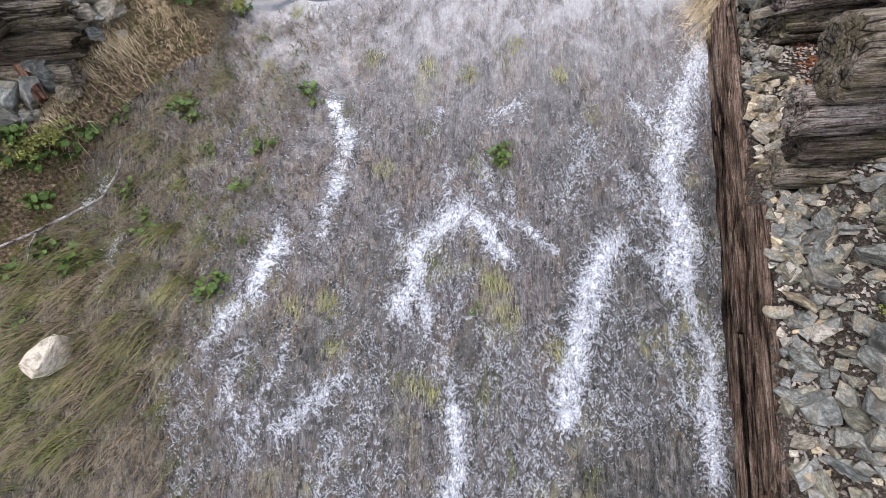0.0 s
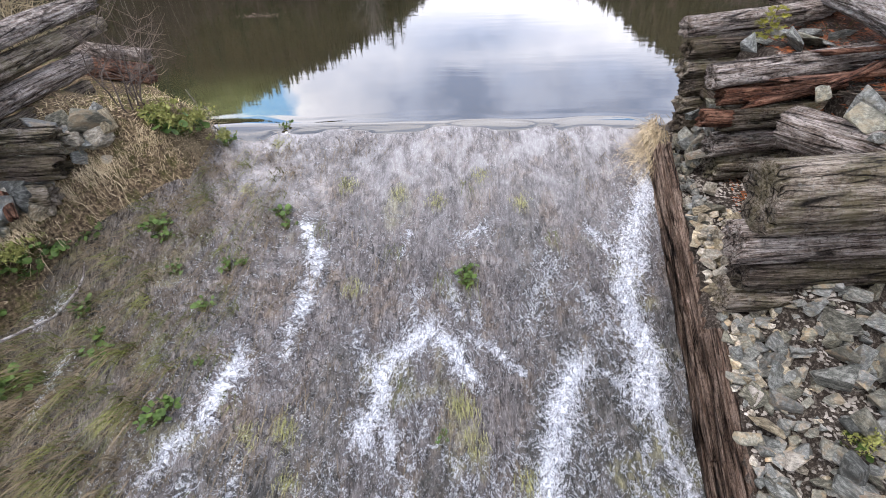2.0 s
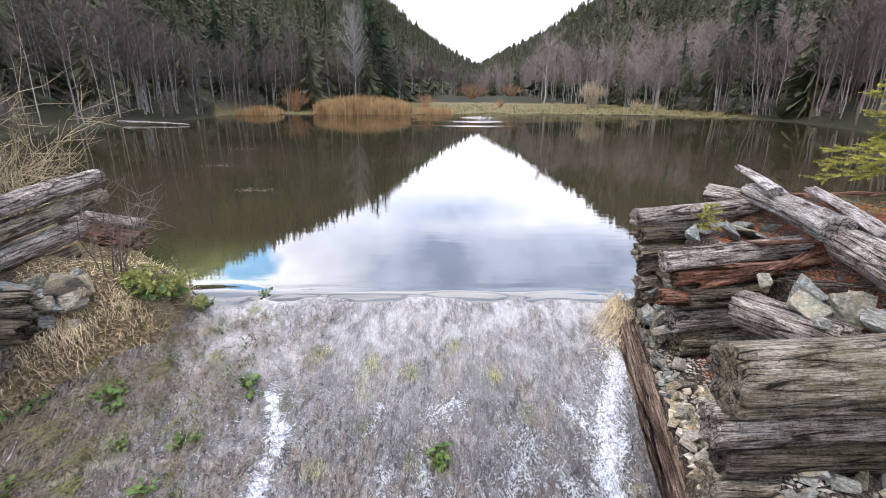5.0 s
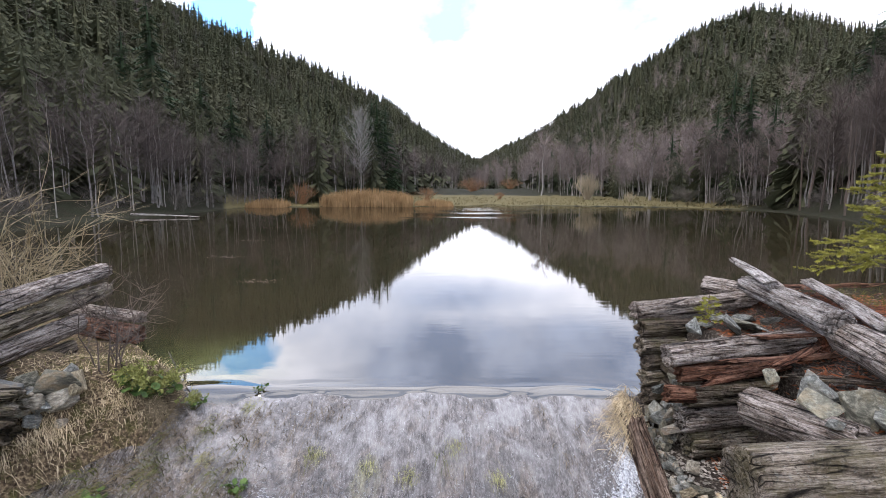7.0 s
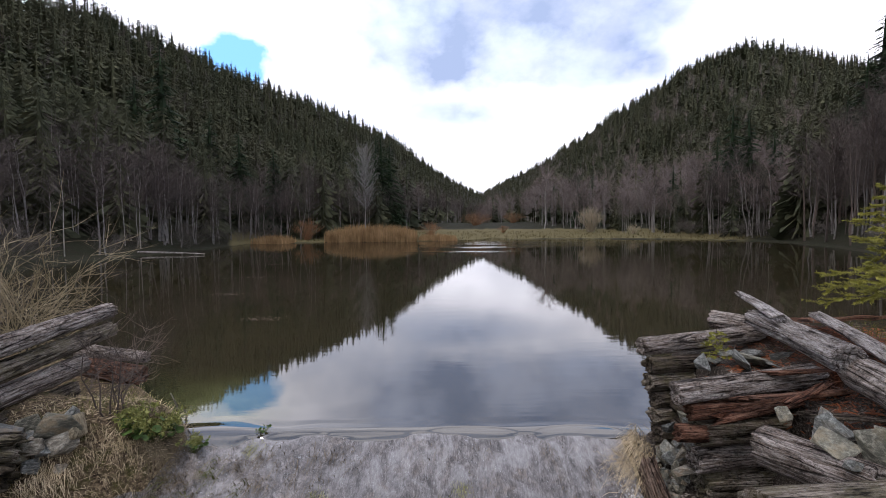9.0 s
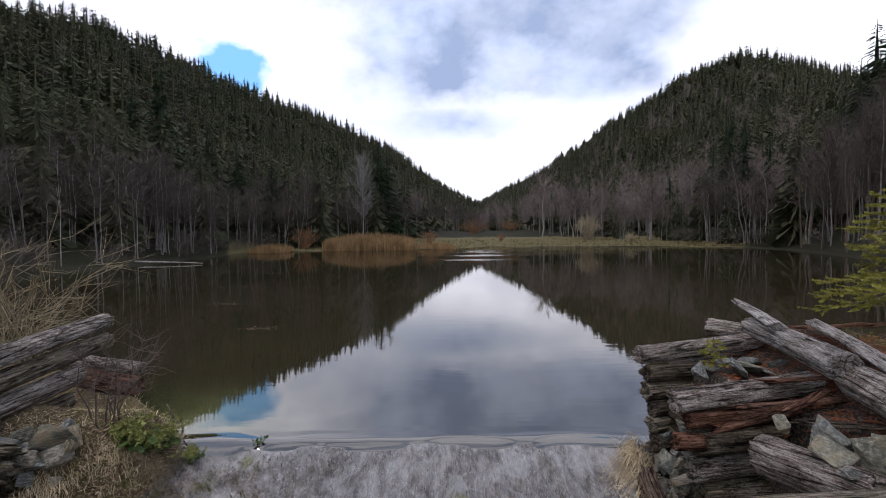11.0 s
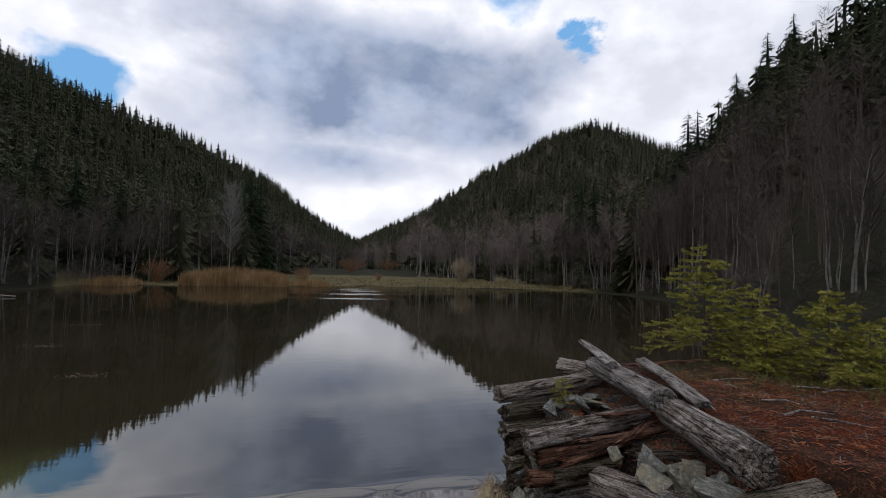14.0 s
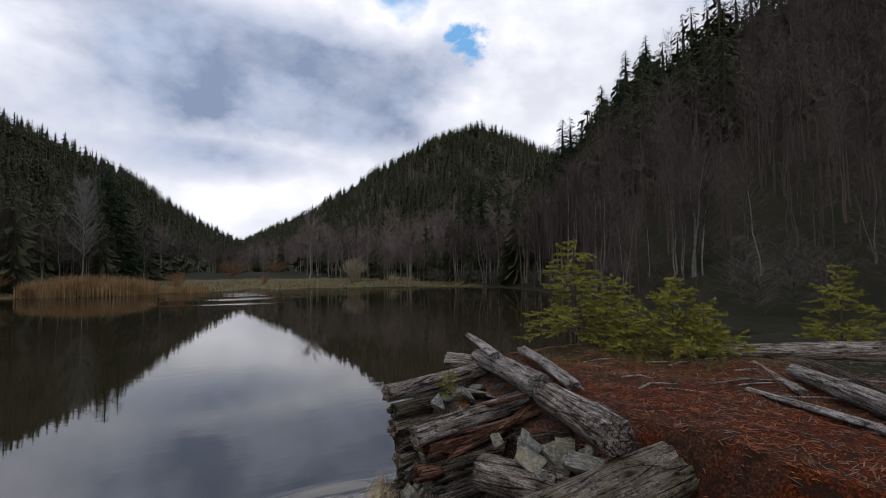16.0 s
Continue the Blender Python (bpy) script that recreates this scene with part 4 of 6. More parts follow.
# right crib, lower face
log((2.06, 2.82, 0.49), (3.98, 2.68, 0.74), 0.265, 0.24, WOOD_MOSS, "thick weathered log with a mossy sawn end", group=RG, cracks=9)
log((2.02, 2.84, 0.08), (4.1, 2.8, 0.28), 0.16, 0.18, WOOD_GREY, GREY_LABEL, group=RG, cracks=8)
log((2.16, 2.86, -0.2), (4.1, 2.8, -0.08), 0.15, 0.15, WOOD_DARK, DARK_LABEL, group=RG, rough=0.16, cracks=8)
log((2.12, 2.88, -0.48), (4.1, 2.85, -0.36), 0.15, 0.15, WOOD_MOSS, DARK_LABEL, group=RG, rough=0.16, cracks=8)
log((2.2, 2.9, -0.75), (4.1, 2.9, -0.64), 0.15, 0.15, WOOD_DARK, DARK_LABEL, group=RG, rough=0.2, cracks=8)
log((2.74, 3.76, 0.6), (2.92, 2.9, 0.72), 0.165, 0.15, WOOD_GREY, "stout grey log lying across the crib", group=RG, cracks=8)
log((2.6, 4.2, 0.66), (3.6, 4.32, 0.8), 0.09, 0.06, WOOD_RED, "splintered red rotten wood slab", "wood_slab", "wood", flat=0.5, rough=0.3, ragged=0.2)
for i, (ax, ay, bx, by, zz, rr) in enumerate(((2.8, 4.14, 3.7, 4.2, 0.84, 0.07), (3.1, 4.0, 3.66, 4.3, 0.88, 0.05), (3.15, 3.85, 3.6, 3.55, 0.84, 0.06), (3.25, 4.5, 3.9, 4.42, 0.98, 0.05))):
    log((ax, ay, zz), (bx, by, zz + 0.06), rr, rr * 0.7, (WOOD_RED, WOOD_RED, WOOD_DARK)[i % 3], "splintered rotten wood slab lying in the crib", "wood_slab", "wood", "rotten slabs in the crib", flat=0.55, rough=0.35, ragged=0.25, cracks=9)
# loose logs on top
LL = "loose logs on the crib"
log((3.74, 4.06, 1.13), (3.38, 2.74, 1.13), 0.15, 0.165, WOOD_GREY, "thick grey barkless log with pale lichen", group=LL, cracks=8)
log((3.92, 5.72, 1.28), (3.6, 3.98, 1.26), 0.12, 0.15, WOOD_PALE, "bleached silvery log with a broken end", group=LL, cracks=9)
log((4.2, 6.5, 1.48), (3.72, 5.0, 1.42), 0.05, 0.085, WOOD_PALE, "bleached broken branch stub", "branch", "branch", flat=0.3, ragged=0.15)
log((3.62, 6.12, 1.2), (4.1, 5.6, 1.18), 0.115, 0.1, WOOD_GREY, "short grey log with a rough end", group=LL)
log((5.02, 6.14, 1.24), (4.2, 4.12, 1.17), 0.085, 0.1, WOOD_PALE, "splintered bleached half log", group=LL, flat=0.35, cracks=9, ragged=0.2)
log((4.15, 6.35, 1.06), (7.1, 6.75, 1.02), 0.1, 0.09, WOOD_RED, "reddish brown rotten log along the dam edge", group=LL)
log((8.45, 5.2, 0.98), (12.6, 2.35, 1.0), 0.16, 0.24, WOOD_GREY, "long dark fallen log with peeled grey top", group=LL, cracks=9)
log((8.2, 4.7, 1.0), (11.2, 2.5, 1.0), 0.09, 0.12, WOOD_DARK, "dark rotten log beside a longer one", group=LL, rough=0.2)
log((7.05, 3.16, 1.2), (5.3, 0.95, 1.18), 0.085, 0.125, WOOD_PALE, "smooth bleached pole lying on rotten litter", "pole", "log", cracks=4, rough=0.05)
log((5.95, 3.1, 1.11), (5.05, 0.7, 1.13), 0.05, 0.07, WOOD_PALE, "weathered split pole half sunk in litter", "pole", "log", flat=0.4)
log((7.9, 4.1, 1.06), (6.4, 2.75, 1.1), 0.05, 0.06, WOOD_GREY, "thin grey pole on the litter", "pole", "log", flat=0.3)
log((8.6, 3.6, 1.04), (6.9, 2.1, 1.06), 0.07, 0.08, WOOD_DARK, "thin dark pole on the litter", "pole", "log", rough=0.2)
# left crib: logs along the channel
log((-5.21, 7.11, 1.2), (-4.62, 3.9, 1.2), 0.12, 0.125, WOOD_GREY, "grey weathered log topping the far crib", group=LG, cracks=8)
log((-5.04, 6.88, 0.95), (-4.57, 3.6, 0.95), 0.115, 0.12, WOOD_MOSS, GREY_LABEL, group=LG, cracks=8)
log((-4.84, 6.05, 0.68), (-4.64, 3.5, 0.69), 0.12, 0.125, WOOD_GREY, GREY_LABEL, group=LG, cracks=7)
log((-4.76, 5.8, 0.42), (-4.62, 3.5, 0.44), 0.1, 0.11, WOOD_DARK, DARK_LABEL, group=LG, cracks=7)
log((-4.36, 6.52, 0.36), (-5.5, 6.82, 0.42), 0.13, 0.14, WOOD_RED, "short reddish log lying across the grassy crib", group=LG)
log((-4.42, 6.72, 0.56), (-5.6, 6.95, 0.62), 0.09, 0.1, WOOD_GREY, "short grey log lying across the grassy crib", group=LG)
log((-4.12, 4.26, 0.4), (-5.4, 3.9, 0.5), 0.13, 0.14, WOOD_MOSS, "dark old log stub jutting from the crib", group=LG, rough=0.2, cracks=8, ragged=0.12)
log((-4.1, 4.14, 0.15), (-5.4, 3.8, 0.25), 0.12, 0.13, WOOD_DARK, "dark old log stub jutting from the crib", group=LG, rough=0.25, cracks=8, ragged=0.12)
log((-4.2, 3.98, -0.08), (-5.4, 3.8, 0.0), 0.11, 0.12, WOOD_MOSS, "mossy dark log end in the grassy bank", group=LG, rough=0.2)
log((-4.75, 4.02, 0.14), (-4.36, 3.62, -0.12), 0.05, 0.045, WOOD_RED, "broken reddish plank stub on stones", "plank", "plank", flat=0.5)


def timber(a, b, high, thick, material, label, parent, seed):
    """A squared, deeply grained old timber from a to b: its height is along local z."""
    a, b = Vector(a), Vector(b)
    length = (b - a).length
    n, prof = int(length / 0.05), []
    for s in np.linspace(-0.5, 0.5, 15):
        prof.append((-0.5, s))
    for s in np.linspace(-0.4, 0.5, 11):
        prof.append((s, 0.5))
    for s in np.linspace(0.3, -0.5, 4):
        prof.append((0.5, s))
    prof.append((0.0, -0.5))
    prof = np.array(prof)
    X, P = np.meshgrid(np.linspace(0, length, n), np.arange(len(prof)), indexing="ij")
    py, pz = prof[P, 0] * thick, prof[P, 1] * high
    gr = 0.03 * vnoise(X * 0.7, P * 1.9, 1.0, seed, 3) + 0.014 * vnoise(X * 5, P * 2.3, 1.0, seed + 3, 2)
    gr = gr - 0.035 * np.exp(-(vnoise(X * 0.5, P * 1.1, 1.0, seed + 9, 2) / 0.12) ** 2)
    py, pz = py + gr * np.where(prof[P, 0] < 0, -1, 1), pz + gr * 1.2 * np.sign(prof[P, 1])
    xx = X + np.where((X <= 0) | (X >= length), 0.08 * vnoise(P * 1.7, P * 0.3, 1.0, seed + 5), 0)
    g = Geo()
    V = np.stack([xx, py, pz], -1).reshape(-1, 3)
    g.add(V, grid_faces(n, len(prof), True))
    m = len(prof)
    for i0, flip in ((0, False), ((n - 1) * m, True)):
        ring = V[i0:i0 + m]
        cap = np.array([(i, (i + 1) % m, m) for i in range(m)])
        g.add(np.concatenate([ring, [ring.mean(0)]]), cap[:, ::-1] if flip else cap)
    ob = part("timber", g.mesh("timber", material, True), material, parent, label)
    ob.matrix_local = Matrix.Translation(a) @ (b - a).to_track_quat("X", "Z").to_matrix().to_4x4()
    return ob


side_wall = tagged(new("channel_side_wall"), "old splintered brown plank wall beside the rushing water", "retaining wall")
for i, (ya, yb, dz, dx, hh, th, mt) in enumerate((
        (4.75, -1.4, 0.06, 0.1, 0.2, 0.12, WOOD_WET), (4.7, 1.9, 0.25, 0.1, 0.21, 0.13, WOOD_WET), (1.85, -1.4, 0.25, 0.11, 0.22, 0.12, WOOD_WET),
        (2.7, 0.8, 0.41, 0.13, 0.2, 0.13, WOOD_WET), (0.75, -1.4, 0.42, 0.13, 0.2, 0.13, WOOD_WET)  )):
    pa = (float(apron_right(ya)) + dx, ya, float(apron_z(ya)) + dz)
    pb = (float(apron_right(yb)) + dx, yb, float(apron_z(yb)) + dz)
    timber(pa, pb, hh, th, mt, "" if mt is WOOD_WET else "dry grey timber", side_wall, 60 + i)

# ---- stones ----
def stone_mesh(name, seed, material, slab=0.55, points=13, power=0.4):
    """An angular broken stone, about one unit across."""
    g = np.random.default_rng(seed)
    bm = bmesh.new()
    for _ in range(points):
        p = g.normal(size=3)
        p /= np.linalg.norm(p)
        p = np.sign(p) * np.abs(p) ** power * np.array([0.5, 0.36, 0.5 * slab]) * g.uniform(0.7, 1.1)
        bm.verts.new(p)
    res = bmesh.ops.convex_hull(bm, input=list(bm.verts))
    bmesh.ops.delete(bm, geom=[e for e in set(res["geom_interior"]) | set(res["geom_unused"]) if isinstance(e, bmesh.types.BMVert)], context="VERTS")
    bmesh.ops.dissolve_limit(bm, angle_limit=radians(8), verts=list(bm.verts), edges=list(bm.edges))
    bmesh.ops.bevel(bm, geom=list(bm.edges), offset=0.012, segments=1, affect="EDGES", clamp_overlap=True)
    me = bpy.data.meshes.new(name)
    bm.to_mesh(me)
    bm.free()
    me.materials.append(material)
    return me


STONES = {m.name: [stone_mesh("stone", 40 * j + i, m, 0.28 + 0.55 * ((i * 37) % 10) / 10) for i in range(9)] for j, m in enumerate((STONE_GREY, STONE_TAN, STONE_WHITE, STONE_PALE))}
g_st = np.random.default_rng(11)
CHUNKS = {m.name: [stone_mesh("stone", 900 + 40 * j + i, m, 0.6 + 0.06 * i, 20, 0.55) for i in range(6)] for j, m in enumerate((STONE_GREY, STONE_TAN, STONE_WHITE, STONE_PALE))}


def stone(x, y, size, material=STONE_GREY, z=None, tilt=26, label="grey-green angular stone among rubble", group="rubble stones", squash=1.0, yaw=None, name="stone", lift=0.2, chunky=False):
    """One loose stone; z is where it rests, the ground if not given."""
    if z is None:
        z = float(ground_z(x, y))
    ob = new(name, CHUNKS[material.name][int(g_st.integers(0, 6))] if chunky else STONES[material.name][int(g_st.integers(0, 9))])
    yaw = g_st.uniform(0, 360) if yaw is None else yaw
    ob.matrix_world = pose(x, y, z + lift * size * squash, g_st.normal(0, tilt), g_st.normal(0, tilt), yaw) @ Matrix.Diagonal((size, size, size * squash, 1))
    return tagged(ob, label, "stone", group)


TAN = "buff angular stone in the rubble"
# stones wedged between the crib's log ends and the plank wall
for i in range(26):
    f = i / 25
    x, y = 2.28 + 0.34 * g_st.random() * (1 - 0.4 * f), 4.5 + 0.42 * g_st.random()
    stone(x + 0.22 * f, y, g_st.uniform(0.12, 0.24), STONE_PALE if i % 3 else STONE_TAN, z=float(ground_z(x, y)) - 0.02 + 0.6 * f, tilt=40, label="green-grey broken stone wedged beside the crib logs", squash=0.8)
# stones on the strip beside the plank wall
for x, y, s, mt in ((2.18, 3.27, 0.2, 1), (2.12, 3.45, 0.15, 1), (2.3, 3.41, 0.2, 1), (2.16, 3.03, 0.2, 1), (2.22, 3.7, 0.14, 1), (2.26, 3.12, 0.24, 1), (2.3, 3.26, 0.16, 1),
                    (2.2, 2.86, 0.15, 1), (2.28, 2.92, 0.17, 1), (2.22, 3.56, 0.16, 1), (2.34, 3.56, 0.15, 1), (2.16, 4.2, 0.15, 0), (2.22, 4.4, 0.2, 0), (2.3, 4.2, 0.16, 0), (2.24, 4.0, 0.13, 1), (2.3, 4.62, 0.2, 0)):
    stone(x, y, s * 1.12, (STONE_GREY, STONE_TAN)[mt], label=TAN if mt else "grey-green angular stone among rubble")
for x, y, s, mt, sq in ((2.39, 2.25, 0.34, 0, 1), (2.2, 1.97, 0.34, 1, 0.8), (2.34, 1.76, 0.3, 2, 0.9), (2.16, 1.56, 0.36, 0, 0.7), (2.2, 1.23, 0.36, 0, 1), (2.06, 1.05, 0.22, 1, 1), (2.45, 2.5, 0.26, 0, 1),
                        (2.58, 2.1, 0.36, 0, 1), (2.14, 2.45, 0.2, 0, 1), (2.52, 2.34, 0.24, 0, 1), (2.4, 1.2, 0.38, 0, 0.7), (2.5, 1.5, 0.34, 0, 1), (2.3, 2.52, 0.24, 0, 1), (2.16, 2.3, 0.18, 0, 1),
                        (2.18, 2.16, 0.22, 2, 1), (2.7, 2.4, 0.34, 0, 1), (2.8, 2.2, 0.3, 0, 1), (2.62, 2.55, 0.22, 0, 1), (2.68, 1.8, 0.36, 0, 0.8), (2.86, 1.95, 0.3, 0, 1), (2.14, 0.8, 0.26, 0, 1), (2.3, 0.9, 0.34, 0, 1)):
    stone(x, y, s * 0.8, (STONE_PALE, STONE_TAN, STONE_WHITE)[mt], squash=sq, tilt=34, lift=0.34, label=("grey-green angular slab of schist in rubble", TAN, "pale mottled stone in the rubble")[mt])
for _ in range(45):
    y = g_st.uniform(1.2, 2.65) if g_st.random() < 0.75 else g_st.uniform(2.9, 4.6)
    x = float(apron_right(y)) + g_st.uniform(0.24, 2.0 if y < 2.6 else 0.5)
    stone(x, y, g_st.uniform(0.09, 0.2) if y > 2.6 else g_st.uniform(0.11, 0.25), STONE_GREY if g_st.random() < (0.85 if y < 2.6 else 0.35) else STONE_TAN, tilt=42, lift=0.42)
for _ in range(34):
    y = g_st.uniform(2.2, 3.75)
    stone(float(apron_right(y)) + g_st.uniform(0.2, 0.6), y, g_st.uniform(0.1, 0.21), STONE_TAN, tilt=30, label=TAN, lift=0.3)


def rubble(count, kind, y0, y1, wide, small, big, material, label):
    """Smaller broken stones, too many to count, as one mass."""
    geo = Geo()
    for _ in range(count):
        me = STONES[kind.name][int(g_st.integers(0, 9))]
        me.calc_loop_triangles()
        v = np.array([w.co for w in me.vertices])
        f = np.array([t.vertices for t in me.loop_triangles])
        y, s = g_st.uniform(y0, y1), g_st.uniform(small, big)
        x = float(apron_right(y)) + g_st.uniform(0.18, wide)
        m = np.array(Euler(g_st.normal(0, 0.6, 3)).to_matrix())
        geo.add((v * s) @ m.T + np.array([x, y, float(ground_z(x, y)) + 0.28 * s]), f)
    return tagged(new("rubble", geo.mesh("rubble", material)), label, "rubble", kind="stuff")


rubble(170, STONE_GREY, 0.7, 2.8, 1.8, 0.11, 0.23, RUBBLE_GREY, "broken grey-green stones piled against the crib")
rubble(440, STONE_GREY, 0.7, 2.85, 1.9, 0.05, 0.15, RUBBLE_GREY, "small grey-green broken stones filling the rubble slope")
rubble(70, STONE_TAN, 0.4, 2.4, 0.7, 0.04, 0.09, RUBBLE_TAN, "small buff stone chips along the plank wall")
rubble(150, STONE_TAN, 2.3, 3.9, 0.6, 0.05, 0.13, RUBBLE_TAN, "small buff broken stones beside the plank wall")
rubble(90, STONE_GREY, 3.7, 4.9, 0.4, 0.05, 0.12, RUBBLE_GREY, "small grey stones wedged beside the crib")
# stones packed inside the crib
for x, y, s, sq in ((3.04, 3.46, 0.38, 0.8), (2.84, 3.2, 0.46, 0.45), (3.04, 3.1, 0.42, 0.9), (3.2, 2.95, 0.46, 0.9), (3.4, 3.35, 0.3, 0.7), (2.76, 2.98, 0.16, 1), (3.18, 3.7, 0.22, 1), (2.9, 3.8, 0.2, 1), (3.3, 3.0, 0.24, 1), (3.12, 3.25, 0.2, 1)):
    stone(x, y, s * 0.78, STONE_PALE, z=0.8 + g_st.uniform(0, 0.06), squash=sq, tilt=38, label="pale grey-green slab of schist packed in the crib", group="stones in the crib")
for x, y, s, sq in ((3.16, 4.98, 0.26, 1), (3.42, 4.98, 0.46, 0.4), (3.2, 4.8, 0.34, 0.5), (3.8, 5.08, 0.3, 0.5), (3.62, 5.3, 0.3, 0.4), (3.0, 5.02, 0.2, 0.6), (3.5, 4.82, 0.22, 0.6), (2.8, 4.9, 0.24, 0.7)):
    stone(x, y, s, STONE_PALE, z=0.94 + g_st.uniform(0, 0.06), squash=sq, tilt=20, label="pale grey-green slab of schist packed in the crib", group="stones in the crib")
for _ in range(20):
    x, y = g_st.uniform(2.8, 3.5), g_st.uniform(3.0, 3.95)
    stone(x, y, g_st.uniform(0.07, 0.16), STONE_PALE if g_st.random() < 0.7 else STONE_GREY, tilt=40, label="small broken schist between crib logs", group="stones in the crib", lift=0.4)
# left bank
LB = "lichen-grey angular stone in the grassy bank"
stone(-3.95, 4.6, 0.44, STONE_GREY, z=0.4, squash=0.8, tilt=8, yaw=20, chunky=True, label="large grey stone under stacked logs", group="stones of the grassy bank")
for x, y, s, mt in ((-3.86, 4.66, 0.36, 1), (-4.28, 4.62, 0.26, 0), (-3.98, 4.78, 0.2, 0), (-4.33, 4.42, 0.4, 3), (-4.12, 4.46, 0.34, 1), (-3.92, 4.58, 0.4, 1), (-4.24, 4.3, 0.22, 3), (-4.5, 4.0, 0.3, 3), (-4.44, 3.92, 0.34, 3), (-4.36, 3.9, 0.26, 1), (-4.42, 4.25, 0.32, 0), (-4.08, 4.4, 0.2, 0), (-4.6, 3.76, 0.42, 0), (-4.75, 3.62, 0.36, 0), (-4.52, 3.9, 0.26, 0), (-4.44, 3.94, 0.34, 0),
                    (-4.72, 3.5, 0.34, 0), (-4.8, 3.3, 0.36, 1), (-4.36, 4.12, 0.24, 0), (-4.7, 3.22, 0.2, 1), (-4.76, 3.06, 0.18, 2), (-4.34, 4.34, 0.28, 0), (-4.2, 4.4, 0.3, 0), (-4.04, 4.5, 0.34, 0), (-4.6, 3.6, 0.2, 0),
                    (-4.3, 3.96, 0.18, 1), (-4.9, 3.7, 0.3, 0), (-4.95, 3.4, 0.34, 0), (-4.5, 4.1, 0.22, 0), (-4.86, 3.12, 0.24, 1)):
    stone(x, y, s, (STONE_PALE, STONE_TAN, STONE_WHITE, STONE_GREY)[mt], lift=0.3, tilt=30, chunky=True, label=LB, group="stones of the grassy bank")
for _ in range(36):
    y = g_st.uniform(3.2, 4.55)
    x = float(apron_left(y)) - g_st.uniform(0.3, 0.95)
    stone(x, y, g_st.uniform(0.12, 0.27), (STONE_PALE, STONE_GREY, STONE_PALE, STONE_TAN)[int(g_st.integers(0, 4))], lift=0.32, tilt=30, chunky=True, label=LB, group="stones of the grassy bank")
boulder = new("boulder", stone_mesh("boulder", 778, STONE_WHITE, 0.95, 30, 0.8))
boulder.matrix_world = pose(-4.12, 1.62, float(apron_z(1.62)) + 0.12, 8, -6, 50) @ Matrix.Diagonal((0.44, 0.5, 0.42, 1))
tagged(boulder, "pale cream boulder on wet grass beside the flow", "boulder")

# ---- trees ----
def conifer(seed, whorls, arms):
    """A spruce of unit height: drooping whorls of ragged branches round a spire."""
    g = np.random.default_rng(seed)
    geo, trunk = Geo(), Geo()
    lean = g.normal(0, 0.012, 2)
    trunk.add(*tube([(0, 0, -0.03), (lean[0] * 0.5, lean[1] * 0.5, 0.5), (lean[0], lean[1], 1.0)], [0.014, 0.008, 0.001], 5))
    geo.add(*spike((0, 0, 0.04), (lean[0], lean[1], 1.0), 0.045, 6))
    for i in range(whorls):
        t = (i + 0.5 * g.random()) / whorls
        z = 0.07 + 0.92 * t
        reach = (0.15 * (1 - t) ** 0.8 + 0.02) * g.uniform(0.85, 1.12)
        for j in range(max(4, int(arms * (1 - 0.35 * t)))):
            a = j * 2 * math.pi / arms + i * 1.3 + g.normal(0, 0.25)
            R = reach * g.uniform(0.6, 1.15)
            ca, sa = math.cos(a), math.sin(a)
            c = np.array([lean[0] * z, lean[1] * z, z + g.normal(0, 0.006)])
            drop = R * g.uniform(0.25, 0.6)
            out, side = np.array([ca, sa, 0.0]), np.array([-sa, ca, 0.0])
            tip = c + out * R + np.array([0, 0, -drop])
            m = c + out * R * 0.55 + np.array([0, 0, -drop * 0.35])
            geo.add([c, m, tip, m + (0, 0, -R * 0.12)], [(0, 1, 3), (1, 2, 3)])
            for q in range(5):
                f = 0.25 + 0.16 * q
                p = c + out * R * f + np.array([0, 0, -drop * f * f])
                for s in (-1, 1):
                    e = p + side * s * R * (0.42 - 0.06 * q) * g.uniform(0.7, 1.2) + out * R * 0.16 + np.array([0, 0, -R * g.uniform(0.08, 0.25)])
                    geo.add([p - out * R * 0.07, p + out * R * 0.07, e], [(0, 1, 2)])
    return geo, trunk


def forest_spruce(seed, whorls, arms, core, w0, w1):
    """A spruce of unit height for the woods: ragged shingled sprays round a thin stem."""
    g = np.random.default_rng(seed)
    geo = Geo()
    geo.add(*spike((0, 0, 0.02), (0, 0, 0.985), core, 5))
    for i in range(whorls):
        t = (i + 0.8 * g.random()) / whorls
        z = 0.05 + 0.92 * t
        reach = (0.15 * (1 - t) ** 0.85 + 0.02) * g.uniform(0.7, 1.2)
        for j in range(arms):
            a = j * 2 * math.pi / arms + i * 1.7 + g.normal(0, 0.35)
            R = reach * g.uniform(0.45, 1.2)
            out, side = np.array([math.cos(a), math.sin(a), 0.0]), np.array([-math.sin(a), math.cos(a), 0.0])
            drop, w = R * g.uniform(0.2, 1.1) + 0.008, R * g.uniform(w0, w1)
            top = np.array([0, 0, z + 0.02]) + out * R * 0.15
            geo.add([top, top + out * R + side * w - (0, 0, drop), top + out * R * g.uniform(0.6, 1.0) - side * w - (0, 0, drop * g.uniform(0.5, 1.5))], [(0, 1, 2)])
    return geo.arrays()


